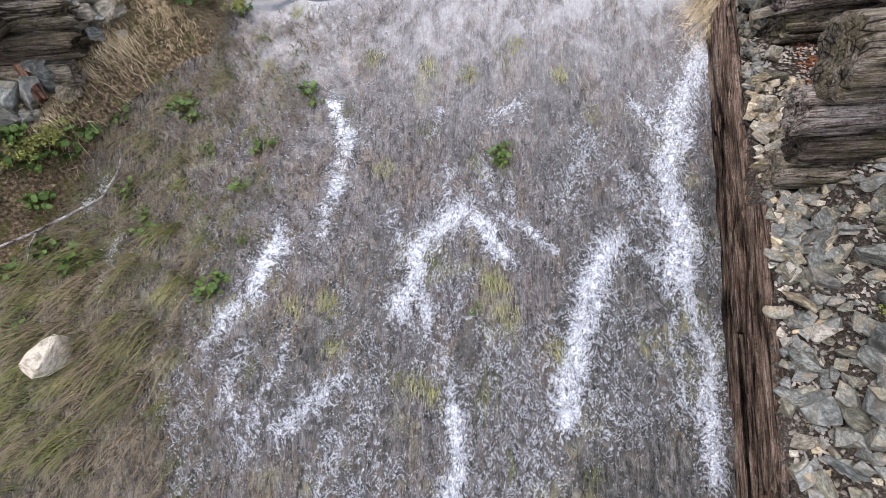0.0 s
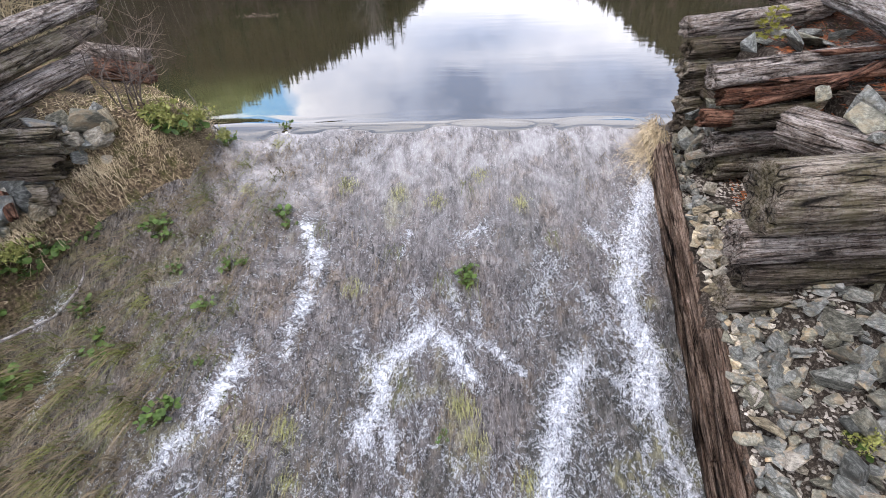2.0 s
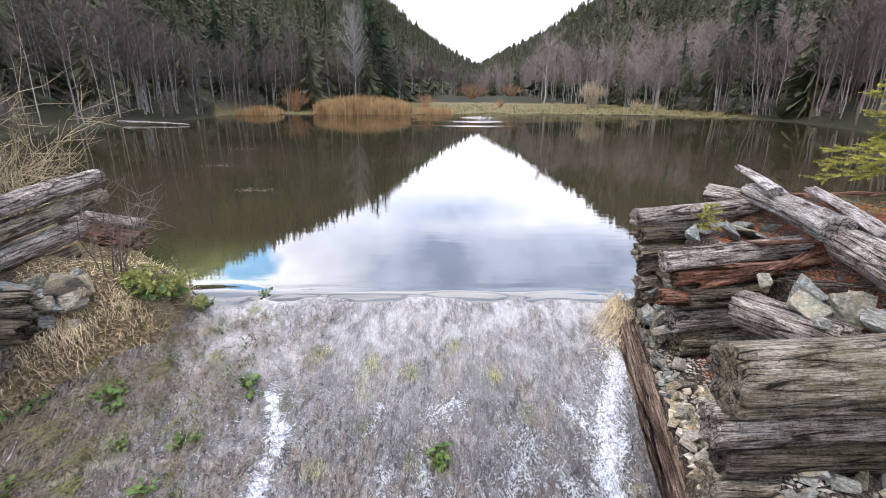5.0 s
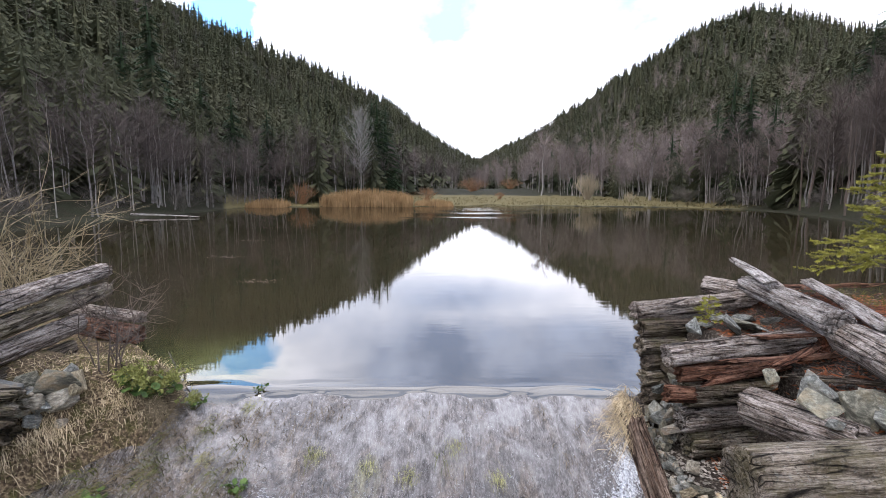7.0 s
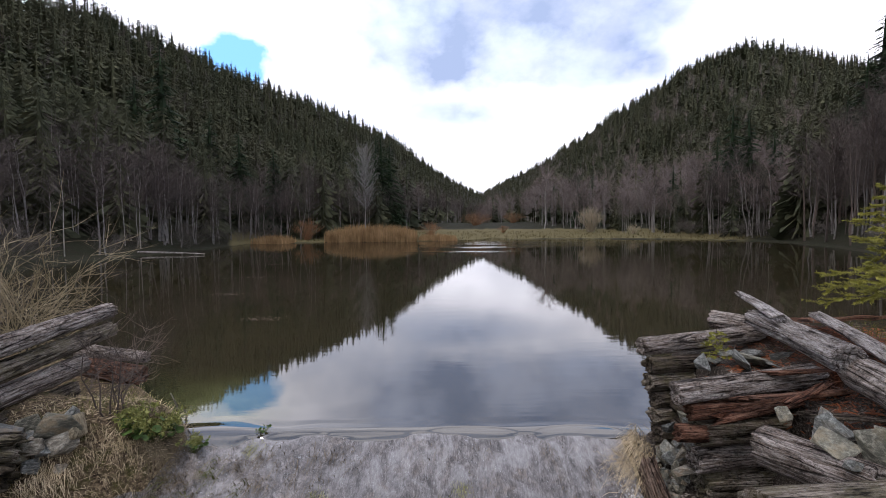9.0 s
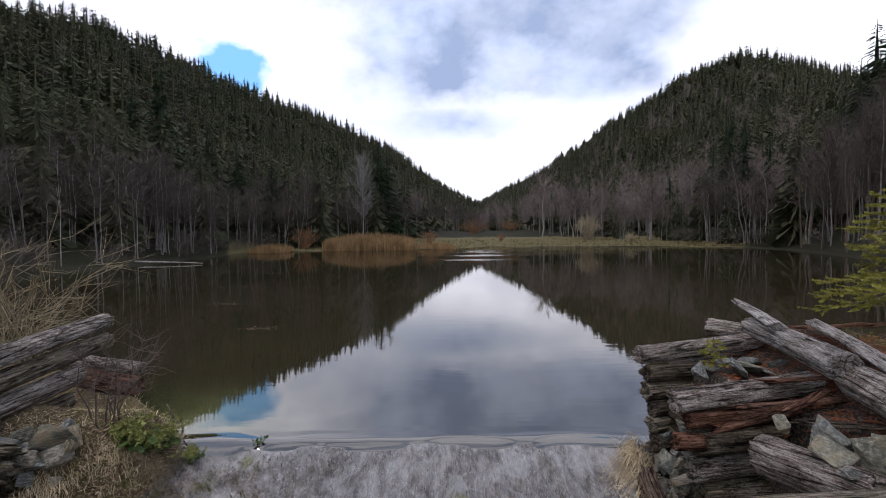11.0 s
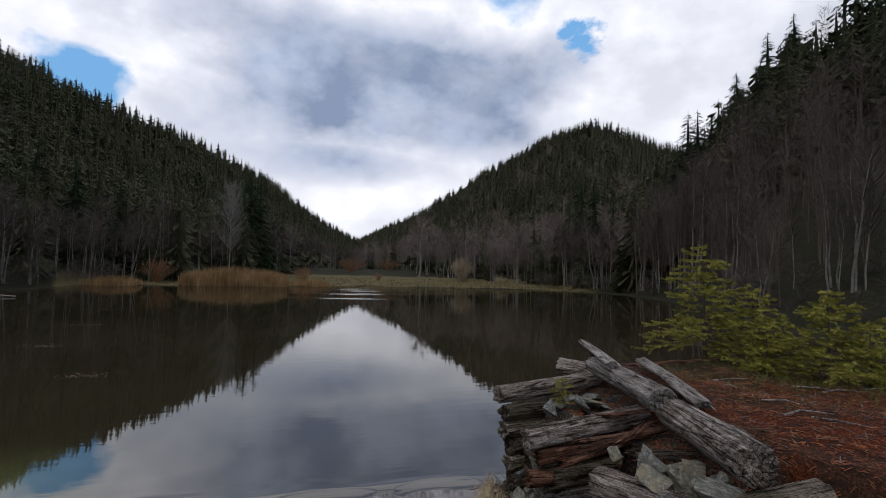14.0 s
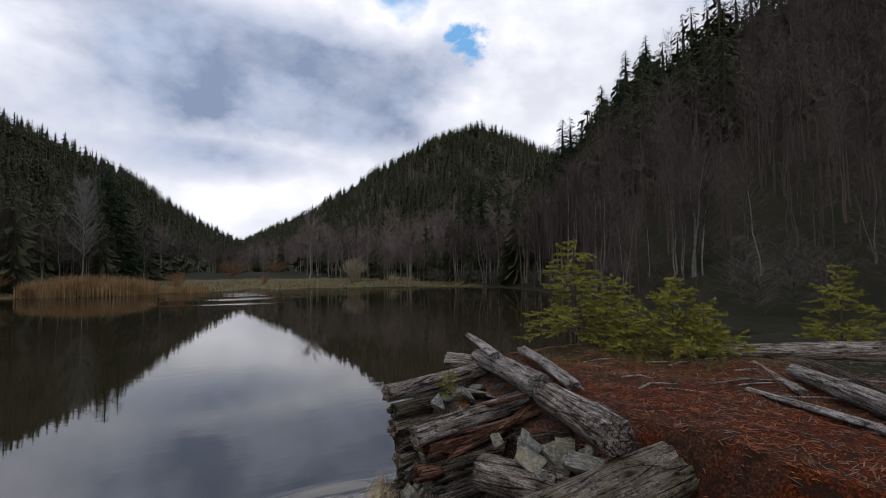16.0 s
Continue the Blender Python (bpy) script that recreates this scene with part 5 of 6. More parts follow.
def bare_tree_geo(seed, stems, boughs, twigs, sides=3, spread=0.2, fine=0.0016):
    """A leafless tree of unit height: trunk triangles and twig triangles."""
    g = np.random.default_rng(seed)
    wood, tw = Geo(), Geo()
    for s in range(stems):
        top = np.array([g.normal(0, 0.05 + 0.03 * s), g.normal(0, 0.05 + 0.03 * s), g.uniform(0.85, 1.0)])
        off = g.normal(0, 0.012 * (stems - 1), 2)
        n = 7
        ts = np.linspace(0, 1, n)
        path = np.stack([off[0] + top[0] * ts ** 1.3, off[1] + top[1] * ts ** 1.3, -0.03 + (top[2] + 0.03) * ts], -1)
        path[1:-1, :2] += g.normal(0, 0.008, (n - 2, 2))
        wood.add(*tube(path, 0.0078 * (1 - 0.93 * ts) * g.uniform(0.7, 1.1), 5 if sides > 2 else 3))
        for _ in range(boughs):
            t = g.uniform(0.25, 0.97) ** 0.8
            p = np.array([np.interp(t, ts, path[:, k]) for k in range(3)])
            a, up = g.uniform(0, 2 * math.pi), g.uniform(0.5, 1.9)
            ln = spread * (0.4 + 0.75 * math.sin(math.pi * min(1.0, max(0.0, (t - 0.12) / 0.9)))) * g.uniform(0.5, 1.2)
            d = np.array([math.cos(a), math.sin(a), up])
            d /= np.linalg.norm(d)
            m = p + d * ln * 0.55 + g.normal(0, 0.008, 3)
            q = m + (d + np.array([0, 0, 0.25])) * ln * 0.5
            if sides > 2:
                tw.add(*tube([p, m, q], [0.0024, 0.0016, 0.0006], 3))
            else:
                tw.add(*spike(p, q, 1.6 * fine))
            for _ in range(twigs):
                f = g.uniform(0.2, 1.0)
                b0 = p + (m - p) * min(f / 0.55, 1) + (q - m) * max(0, (f - 0.55) / 0.45)
                v = d + g.normal(0, 0.6, 3) + np.array([0, 0, 0.2])
                v /= np.linalg.norm(v)
                e = b0 + v * ln * g.uniform(0.25, 0.65)
                if sides > 2:
                    tw.add(*spike(b0, e, 0.001))
                    for _ in range(2):
                        v2 = v + g.normal(0, 0.6, 3)
                        b2 = b0 + (e - b0) * g.uniform(0.3, 0.9)
                        tw.add(*spike(b2, b2 + v2 / np.linalg.norm(v2) * ln * 0.2, 0.001, 3))
                else:
                    sd = np.cross(v, (0.3, 0.8, 0.5))
                    sd /= np.linalg.norm(sd) + 1e-9
                    tw.add([b0 - sd * fine, b0 + sd * fine, e], [(0, 1, 2)])
    return wood, tw


def scatter(template, xyz, height, turn, wide):
    """Many placed copies of a template's triangles, joined."""
    v, f = template
    c, s = np.cos(turn)[:, None], np.sin(turn)[:, None]
    px = (v[None, :, 0] * c - v[None, :, 1] * s) * (height * wide)[:, None] + xyz[:, 0:1]
    py = (v[None, :, 0] * s + v[None, :, 1] * c) * (height * wide)[:, None] + xyz[:, 1:2]
    pz = v[None, :, 2] * height[:, None] + xyz[:, 2:3]
    V = np.stack([px, py, pz], -1).reshape(-1, 3)
    F = (f[None] + (np.arange(len(xyz)) * len(v))[:, None, None]).reshape(-1, 3)
    return V, F


gt = np.random.default_rng(23)


def ridge_r(az):
    far = np.where(az < 4.5, np.interp(az, LEFT_AZ, LEFT_R), np.interp(az, RIGHT_AZ, RIGHT_R))
    return far


cands = []
for a0, a1, r0, r1, gap in ((-76, 97, 14, 140, 3.5), (-64, 97, 140, 300, 4.2), (-44, 46, 300, 520, 5.2), (-10, 16, 520, 1180, 8.5), (38, 90, 24, 95, 3.0), (-62, -14, 38, 100, 3.0), (-12, 36, 78, 150, 3.3), (-12, 20, 150, 260, 5.0), (25, 40, 48, 95, 2.7)):
    span = radians(a1 - a0)
    n = int(0.5 * span * (r1 * r1 - r0 * r0) / gap ** 2)
    r = np.sqrt(gt.uniform(r0 * r0, r1 * r1, n))
    a = gt.uniform(a0, a1, n)
    cands.append(np.stack([a, r, np.full(n, gap)], -1))
cands = np.concatenate(cands)
ca_, cr_ = cands[:, 0], cands[:, 1]
cx, cy = cr_ * np.sin(np.radians(ca_)), cr_ * np.cos(np.radians(ca_))
cz = ground_z(cx, cy)
c_shore = np.interp(ca_, SHORE_AZ, SHORE_R)
c_base = np.maximum(np.interp(ca_, BASE_AZ, BASE_R), c_shore + 3)
steep = ca_ > 37
ok = (cr_ > c_shore * 1.02 + np.where((ca_ < -21) | (ca_ > 36), 0.6, 2.5)) & (cr_ < ridge_r(ca_) * 1.07) & (cz > 0.22) & (cr_ > 25)
wood_edge = c_shore + np.interp(ca_, [-20, -14, -9, -4, 0, 3, 6, 9, 12, 20, 30, 36], [4, 9, 12, 24, 60, 125, 125, 75, 24, 13, 9, 3])
ok &= ~((ca_ > -20) & (ca_ < 36) & (cr_ < wood_edge))
ok &= ~(steep & (cr_ > 150) & (ca_ > 52)) & (ca_ > -50) & (ca_ < 80) & ~((ca_ > 42) & (cr_ < 31))
in_wood = cr_ - np.where(steep, c_shore, np.where((ca_ > -20) & (ca_ < 36), wood_edge, np.minimum(c_base, c_shore + 12)))
p_bare = np.where(steep, np.where(cr_ < 74 + 14 * vnoise(ca_, cr_, 0.13, 3), 0.94, 0.05),
                  np.where(ca_ < 0, np.where(in_wood < 9, 0.8, np.where(in_wood < 26, 0.4, 0.07)), np.where(in_wood < 45 + 25 * vnoise(ca_, cr_, 0.1, 4), 0.82, 0.1)))
p_bare = np.where((ca_ > -9) & (ca_ < 36), np.where((in_wood < 60 + 25 * vnoise(ca_, cr_, 0.2, 6)) & (cz < 14), 0.86, p_bare), p_bare)
p_bare = np.where(cr_ > 0.82 * ridge_r(ca_), 0.03, p_bare)
p_bare = np.where((ca_ > 61) & (cr_ < 104), 0.96, p_bare)
p_bare = np.where((ca_ < -18) & (in_wood < 5), 1.0, p_bare)
is_bare = (gt.random(len(cands)) < p_bare) | (steep & (cr_ < 68))
tall = np.where(is_bare, gt.uniform(7.0, 12.5, len(cands)), np.where(cr_ < 150, gt.uniform(8.0, 15.0, len(cands)), gt.uniform(8.5, 12.5, len(cands))))
tall = tall * (1 + 0.3 * vnoise(cx, cy, 0.07, 15, 2))
tall = np.where(is_bare & (ca_ > 0), tall * 1.12, tall) * np.where(is_bare & (ca_ > 40), 0.55 + 0.45 * smooth((cr_ - 26) / 34), 1.0)
spin = gt.uniform(0, 2 * math.pi, len(cands))
base = np.stack([cx, cy, cz - 0.15], -1)

near_bare = ok & is_bare & (in_wood < 13) & (cr_ < 100) & (ca_ > -62) & (ca_ < 84)
ids = np.where(near_bare)[0]
keep_near = ids[:: max(1, len(ids) // 95)][:100]
near_mask = np.zeros(len(cands), bool)
near_mask[keep_near] = True

# woods too many to count
con_a = [forest_spruce(300 + i, 29, 13, 0.03, 0.04, 0.12) for i in range(4)]
con_b = [forest_spruce(320 + i, 16, 9, 0.035, 0.1, 0.24) for i in range(4)]
con_c = [forest_spruce(340 + i, 9, 6, 0.045, 0.2, 0.4) for i in range(4)]
bare_b = []
for i in range(5):
    wd, tw = bare_tree_geo(360 + i, 1 + i % 2, 20 if i % 2 else 36, 7, 2)
    bare_b.append((Geo.arrays(wd), Geo.arrays(tw)))
bare_c = []
for i in range(5):
    wd, tw = bare_tree_geo(380 + i, 1 + i % 2, 22 if i % 2 else 38, 11, 2, 0.17, 0.001)
    bare_c.append((Geo.arrays(wd), Geo.arrays(tw)))
for label, lo, hi in (("dense dark green spruce forest on a steep hillside", -80, 4.5), ("dark green spruce forest on the far hill", 4.5, 37), ("tall dark spruces along a near skyline", 37, 100)):
    geo = Geo()
    side = ok & ~is_bare & (ca_ >= lo) & (ca_ < hi)
    for temps, r0, r1 in ((con_a, 0, 100), (con_b, 100, 260), (con_c, 260, 2000)):
        for q, tmp in enumerate(temps):
            pick = side & (cr_ >= r0) & (cr_ < r1) & (np.arange(len(cands)) % 4 == q)
            if pick.any():
                geo.add(*scatter(tmp, base[pick], tall[pick], spin[pick], gt.uniform(1.15, 1.7, pick.sum())))
    tagged(new("spruce_forest", geo.mesh("spruce_forest", SPRUCE)), label, "forest", kind="stuff")
    gw, gtw = Geo(), Geo()
    side = ok & is_bare & ~near_mask & (ca_ >= lo) & (ca_ < hi)
    for q, (wd, tw) in enumerate(bare_c if lo >= 37 else bare_b):
        pick = side & (np.arange(len(cands)) % 5 == q)
        if pick.any():
            wide = gt.uniform(0.9, 1.4, pick.sum())
            gw.add(*scatter(wd, base[pick], tall[pick], spin[pick], wide))
            gtw.add(*scatter(tw, base[pick], tall[pick], spin[pick], wide))
    tagged(new("bare_woodland_trunks", gw.mesh("bare_woodland_trunks", BARK if lo < 37 else BROWN_BARK)), "slender pale grey trunks of leafless woodland", "woodland", kind="stuff")
    tagged(new("bare_woodland", gtw.mesh("bare_woodland", TWIG if lo == 4.5 else TWIG_DIM)), "grey-brown haze of leafless alder and birch twigs", "woodland", kind="stuff")


# low brush along the waterline
nb = 240
ba = np.concatenate([gt.uniform(-62, -20, nb // 3), gt.uniform(26, 50, nb // 3), gt.uniform(44, 88, nb // 3)])
br_ = np.interp(ba, SHORE_AZ, SHORE_R) * 1.02 + gt.uniform(0.2, 5.0, nb) * np.where(ba > 0, 3.2, 1.0)
bx_, by_ = br_ * np.sin(np.radians(ba)), br_ * np.cos(np.radians(ba))
okb = br_ > 24
geo = Geo()
for q, (wd, tw) in enumerate(bare_b):
    pick = okb & (np.arange(nb) % 5 == q)
    geo.add(*scatter(tw, np.stack([bx_, by_, ground_z(bx_, by_) - 0.6], -1)[pick], gt.uniform(2.2, 4.2, pick.sum()), gt.uniform(0, 6, pick.sum()), gt.uniform(1.4, 2.4, pick.sum())))
tagged(new("shore_brush", geo.mesh("shore_brush", BRUSH)), "tangled leafless brush along the waterline", "brush", kind="stuff")


def tree_thing(name, wood, crown, wood_mat, crown_mat, label, category, group):
    ob = tagged(new(name), label, category, group)
    part("trunk", wood.mesh("trunk", wood_mat, True), wood_mat, ob)
    part("crown", crown.mesh("crown", crown_mat), crown_mat, ob)
    return ob


def place(ob, x, y, h, turn=0.0, wide=1.0, sink=0.15):
    return pose(x, y, float(ground_z(x, y)) - sink, 0, 0, turn) @ Matrix.Diagonal((h * wide, h * wide, h, 1))


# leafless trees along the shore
kinds = [tree_thing("bare_tree", *bare_tree_geo(400 + i, 1 + (i % 3), (52, 28, 22)[i % 3], 5, 3), BARK, TWIG_DIM, "slender leafless grey tree at the lake shore", "tree", "bare shore trees") for i in range(5)]
for n, i in enumerate(keep_near):
    src = kinds[n % 5]
    m = place(src, cx[i], cy[i], tall[i], math.degrees(spin[i]), gt.uniform(0.9, 1.3))
    if n < 5:
        src.matrix_basis = m
    else:
        c = copy_thing(src, Matrix.Identity(4))
        c.matrix_basis = m
# one tall pale tree stands out on the left shore
pale = tree_thing("bare_tree", *bare_tree_geo(431, 1, 120, 6, 3, 0.19), PALE_BARK, PALE_BARK, "tall pale leafless tree against dark spruces", "tree", "bare shore trees")
pale.matrix_basis = place(pale, -14.0, 82.5, 17.0, 30, 0.85)

# single large spruces
big = [tree_thing("spruce", *reversed(conifer(450 + i, 34, 10)), BROWN_BARK, SPRUCE_NEAR, "tall dark green spruce", "tree", "large spruces") for i in range(3)]
SPOTS = [(-30.6, 84, 25), (-33.4, 92, 18), (-26.5, 98, 18), (-8.6, 92, 19.5), (-7.6, 93, 20.5), (-6.6, 95, 19.5), (-10, 100, 17), (-20, 86, 16), (31.4, 92, 21.5), (33.2, 90, 20), (30, 96, 17), (35, 92, 16), (41.5, 84, 19), (42.8, 86, 21.5), (43.8, 84, 20), (40.4, 82, 15),
         (47.4, 112, 17), (50, 108, 19), (52.5, 104, 18), (16, 112, 12), (17.5, 112, 12.5), (13, 130, 12), (-23.5, 90, 17), (26, 104, 13)]
for n, (a, r, h) in enumerate(SPOTS):
    x, y = r * math.sin(radians(a)), r * math.cos(radians(a))
    src = big[n % 3]
    m = place(src, x, y, h, 77 * n, 1.05 + 0.15 * ((n * 7) % 5) / 5, 0.3)
    if n < 3:
        src.matrix_basis = m
    else:
        c = copy_thing(src, Matrix.Identity(4))
        c.matrix_basis = m

# ---- marsh, reeds and bushes at the head of the lake ----
def blades(n, xs, ys, zs, hs, bend, width, rng_, wayx=None, wayy=None, segs=2):
    """n grass blades standing at xs, ys, zs; bend is how far the tip leans, in heights."""
    a = rng_.uniform(0, 2 * math.pi, n)
    lx_, ly_ = np.cos(a) * bend, np.sin(a) * bend
    if wayx is not None:
        lx_, ly_ = lx_ * 0.35 + wayx * bend, ly_ * 0.35 + wayy * bend
    b = a + math.pi / 2 + rng_.normal(0, 0.5, n)
    sx, sy = np.cos(b) * width, np.sin(b) * width
    V, k = [], segs + 1
    for s in range(segs):
        t = s / segs
        drop = hs * (t - 0.5 * np.minimum(np.hypot(lx_, ly_), 1.4) * t * t)
        cx_, cy_ = xs + lx_ * hs * t * t, ys + ly_ * hs * t * t
        w = 1 - 0.55 * t
        V += [np.stack([cx_ - sx * w, cy_ - sy * w, zs + drop], -1), np.stack([cx_ + sx * w, cy_ + sy * w, zs + drop], -1)]
    V.append(np.stack([xs + lx_ * hs, ys + ly_ * hs, zs + hs * (1 - 0.5 * np.minimum(np.hypot(lx_, ly_), 1.4))], -1))
    P = 2 * segs + 1
    V = np.stack(V, 1).reshape(-1, 3)
    f = []
    for s in range(segs - 1):
        f += [(2 * s, 2 * s + 1, 2 * s + 3), (2 * s, 2 * s + 3, 2 * s + 2)]
    f.append((2 * segs - 2, 2 * segs - 1, 2 * segs))
    F = (np.array(f)[None] + (np.arange(n) * P)[:, None, None]).reshape(-1, 3)
    return V, F


g5 = np.random.default_rng(55)


def reed_bed(x0, x1, y0, y1, h, n, label):
    x = g5.uniform(x0, x1, n)
    t = (x - x0) / (x1 - x0)
    y = y0 + (y1 - y0) * g5.random(n)
    hh = h * (0.55 + 0.45 * np.sin(np.clip(t, 0.02, 0.98) * math.pi) ** 0.5) * g5.uniform(0.45, 1.1, n)
    z = np.maximum(ground_z(x, y), -0.1)
    geo = Geo()
    geo.add(*blades(n, x, y, z - 0.05, hh, g5.uniform(0.02, 0.25, n), 0.035, g5))
    return tagged(new("reed_bed", geo.mesh("reed_bed", REED)), label, "reeds", kind="stuff")


reed_bed(-18.3, -4.4, 70.3, 75, 2.9, 6500, "dense rust-orange dry reed bed at the lake head")
reed_bed(-28.0, -22.5, 66.5, 70.5, 1.5, 1500, "low rust-brown reeds by the shore")
reed_bed(-4.2, 2.0, 73, 79, 1.2, 1500, "short brown reeds on the marsh edge")
mx, my = g5.uniform(-24, 46, 16000), g5.uniform(66, 135, 16000)
mz = ground_z(mx, my)
mr, ma = np.hypot(mx, my), np.degrees(np.arctan2(mx, my))
okm = (mz > 0.03) & (mz < 1.1) & (mr > np.interp(ma, SHORE_AZ, SHORE_R))
geo = Geo()
geo.add(*blades(int(okm.sum()), mx[okm], my[okm], mz[okm] - 0.03, g5.uniform(0.15, 0.5, okm.sum()), g5.uniform(0.1, 0.6, okm.sum()), 0.05, g5))
tagged(new("marsh_grass", geo.mesh("marsh_grass", MARSH)), "pale dry grass on the flat marsh", "grass", kind="stuff")


def twig_bush(x, y, h, wide, n, material, label, name="bush", group="marsh bushes"):
    """A rounded leafless bush: many fine rising stems, forked."""
    ob = tagged(new(name), label, "bush", group)
    st, tw = Geo(), Geo()
    for _ in range(n):
        a, s = g5.uniform(0, 2 * math.pi), g5.random() ** 0.6
        top = np.array([math.cos(a) * wide * s, math.sin(a) * wide * s, h * math.sqrt(max(0.05, 1 - 0.75 * s * s)) * g5.uniform(0.7, 1)])
        mid_ = top * np.array([0.45, 0.45, 0.55]) + g5.normal(0, 0.05 * h, 3) * np.array([1, 1, 0.2])
        st.add(*tube([(top[0] * 0.12, top[1] * 0.12, -0.1), mid_, top], [0.02, 0.012, 0.004], 3))
        for _ in range(7):
            f = g5.uniform(0.3, 1)
            p = mid_ + (top - mid_) * f
            tw.add(*spike(p, p + g5.normal(0, 0.09 * h, 3) + np.array([top[0] * 0.1, top[1] * 0.1, 0.12 * h]), 0.01))
    tagged(part("stemwork", st.mesh("stemwork", material), material, ob), kind="stuff")
    tagged(part("crown", tw.mesh("crown", material), material, ob), kind="stuff")
    ob.location = (x, y, float(ground_z(x, y)))
    return ob


twig_bush(8.5, 128, 4.0, 5.0, 160, ORANGE_BUSH, "rust-orange leafless willow bush on the marsh")
twig_bush(18.5, 126, 3.0, 3.6, 120, ORANGE_BUSH, "rust-orange leafless willow bush on the marsh")
twig_bush(28.4, 91, 5.2, 2.9, 190, BUSH, "pale rounded leafless bush on the marsh")
twig_bush(-22.5, 76, 3.6, 2.6, 120, ORANGE_BUSH, "reddish leafless bush behind the reeds")
twig_bush(-2.5, 84, 2.6, 2.4, 90, ORANGE_BUSH, "reddish leafless bush behind the reeds")
twig_bush(12.0, 96, 1.6, 1.2, 50, ORANGE_BUSH, "small leafless bush on the marsh")
twig_bush(34.0, 84, 2.0, 1.4, 60, BUSH, "small pale bush on the marsh")
# a fallen bleached trunk in the shallows of the left shore
log((-28.2, 42.5, 0.25), (-21.5, 41.5, 0.1), 0.09, 0.04, WOOD_PALE, "bleached fallen trunk lying in the shallows", "fallen_trunk", "log")

# ---- plants near the water ----
g6 = np.random.default_rng(66)


def spruce_sapling(x, y, h, wide, label, z=None, whorls=13, name="young_spruce", needle=1.0):
    """A young spruce: stem, whorls of branches, twigs set with needles."""
    ob = tagged(new(name), label, "tree", "young spruces on the dam")
    stem, br, nd = Geo(), Geo(), Geo()
    stem.add(*tube([(0, 0, -0.08), (g6.normal(0, 0.02) * h, g6.normal(0, 0.02) * h, 0.5 * h), (0, 0, h)], [0.016 * h ** 0.5, 0.011 * h ** 0.5, 0.003], 7))

    def needles(p, q, n, ln):
        p, q = np.asarray(p), np.asarray(q)
        t = g6.uniform(0.05, 1.05, n)[:, None]
        c = p + (q - p) * t
        ax = (q - p) / (np.linalg.norm(q - p) + 1e-9)
        v = g6.normal(size=(n, 3))
        v -= (v @ ax)[:, None] * ax
        v /= np.linalg.norm(v, axis=1)[:, None] + 1e-9
        tip = c + (v + ax * 0.7) * ln * g6.uniform(0.7, 1.2, n)[:, None]
        sd = np.cross(v, ax) * 0.0062 * needle
        V = np.stack([c - sd, c + sd, tip], 1).reshape(-1, 3)
        nd.add(V, np.arange(3 * n).reshape(-1, 3))

    for i in range(whorls):
        t = (i + 0.3) / whorls
        zz = h * (0.08 + 0.9 * t)
        for j in range(6 if t < 0.85 else 4):
            if g6.random() < 0.22:
                continue
            a = j * math.pi / 3 + i * 0.9 + g6.normal(0, 0.2)
            R = wide * (1 - t) ** 0.65 * g6.uniform(0.4, 1.25) + 0.05
            d = np.array([math.cos(a), math.sin(a), 0.0])
            p, m = np.array([0, 0, zz]), np.array([0, 0, zz]) + d * R * 0.55 + np.array([0, 0, 0.05 * R])
            q = np.array([0, 0, zz]) + d * R + np.array([0, 0, g6.uniform(-0.2, 0.35) * R])
            br.add(*tube([p, m, q], [0.006, 0.004, 0.0015], 4))
            needles(m, q, int(50 * R / 0.5) + 14, 0.038 * needle)
            for _ in range(int(5 + 12 * R)):
                f = g6.uniform(0.25, 1)
                b0 = p + (m - p) * min(f / 0.55, 1) + (q - m) * max(0, (f - 0.55) / 0.45)
                s = g6.choice([-1, 1])
                side = np.array([-d[1], d[0], 0]) * s * g6.uniform(0.5, 1.1) + d * 0.75 + np.array([0, 0, g6.uniform(-0.25, 0.2)])
                e = b0 + side / np.linalg.norm(side) * R * g6.uniform(0.18, 0.42) * (1.15 - f * 0.5)
                br.add(*spike(b0, e, 0.002))
                needles(b0, e, int(20 + 100 * np.linalg.norm(e - b0)), 0.034 * needle)
    part("stem", stem.mesh("stem", BROWN_BARK, True), BROWN_BARK, ob)
    tagged(part("branchwork", br.mesh("branchwork", BROWN_BARK), BROWN_BARK, ob), kind="stuff")
    tagged(part("foliage", nd.mesh("foliage", YOUNG), YOUNG, ob, "yellow-green needles"), kind="stuff")
    ob.location = (x, y, float(ground_z(x, y)) if z is None else z)
    return ob


YL = "bushy yellow-green young spruce on the rotten dam top"
spruce_sapling(6.9, 6.9, 2.1, 0.9, YL, whorls=16)
spruce_sapling(7.35, 6.3, 1.45, 0.62, YL)
spruce_sapling(7.25, 5.0, 1.4, 0.78, YL)
spruce_sapling(7.0, 5.75, 0.9, 0.5, YL, whorls=10)
spruce_sapling(7.85, 4.85, 0.95, 0.6, YL, whorls=10)
spruce_sapling(11.7, 4.5, 1.75, 0.8, YL, whorls=14)
spruce_sapling(3.02, 5.0, 0.34, 0.15, "tiny yellow-green spruce seedling among crib logs", 0.98, 5, needle=0.5)


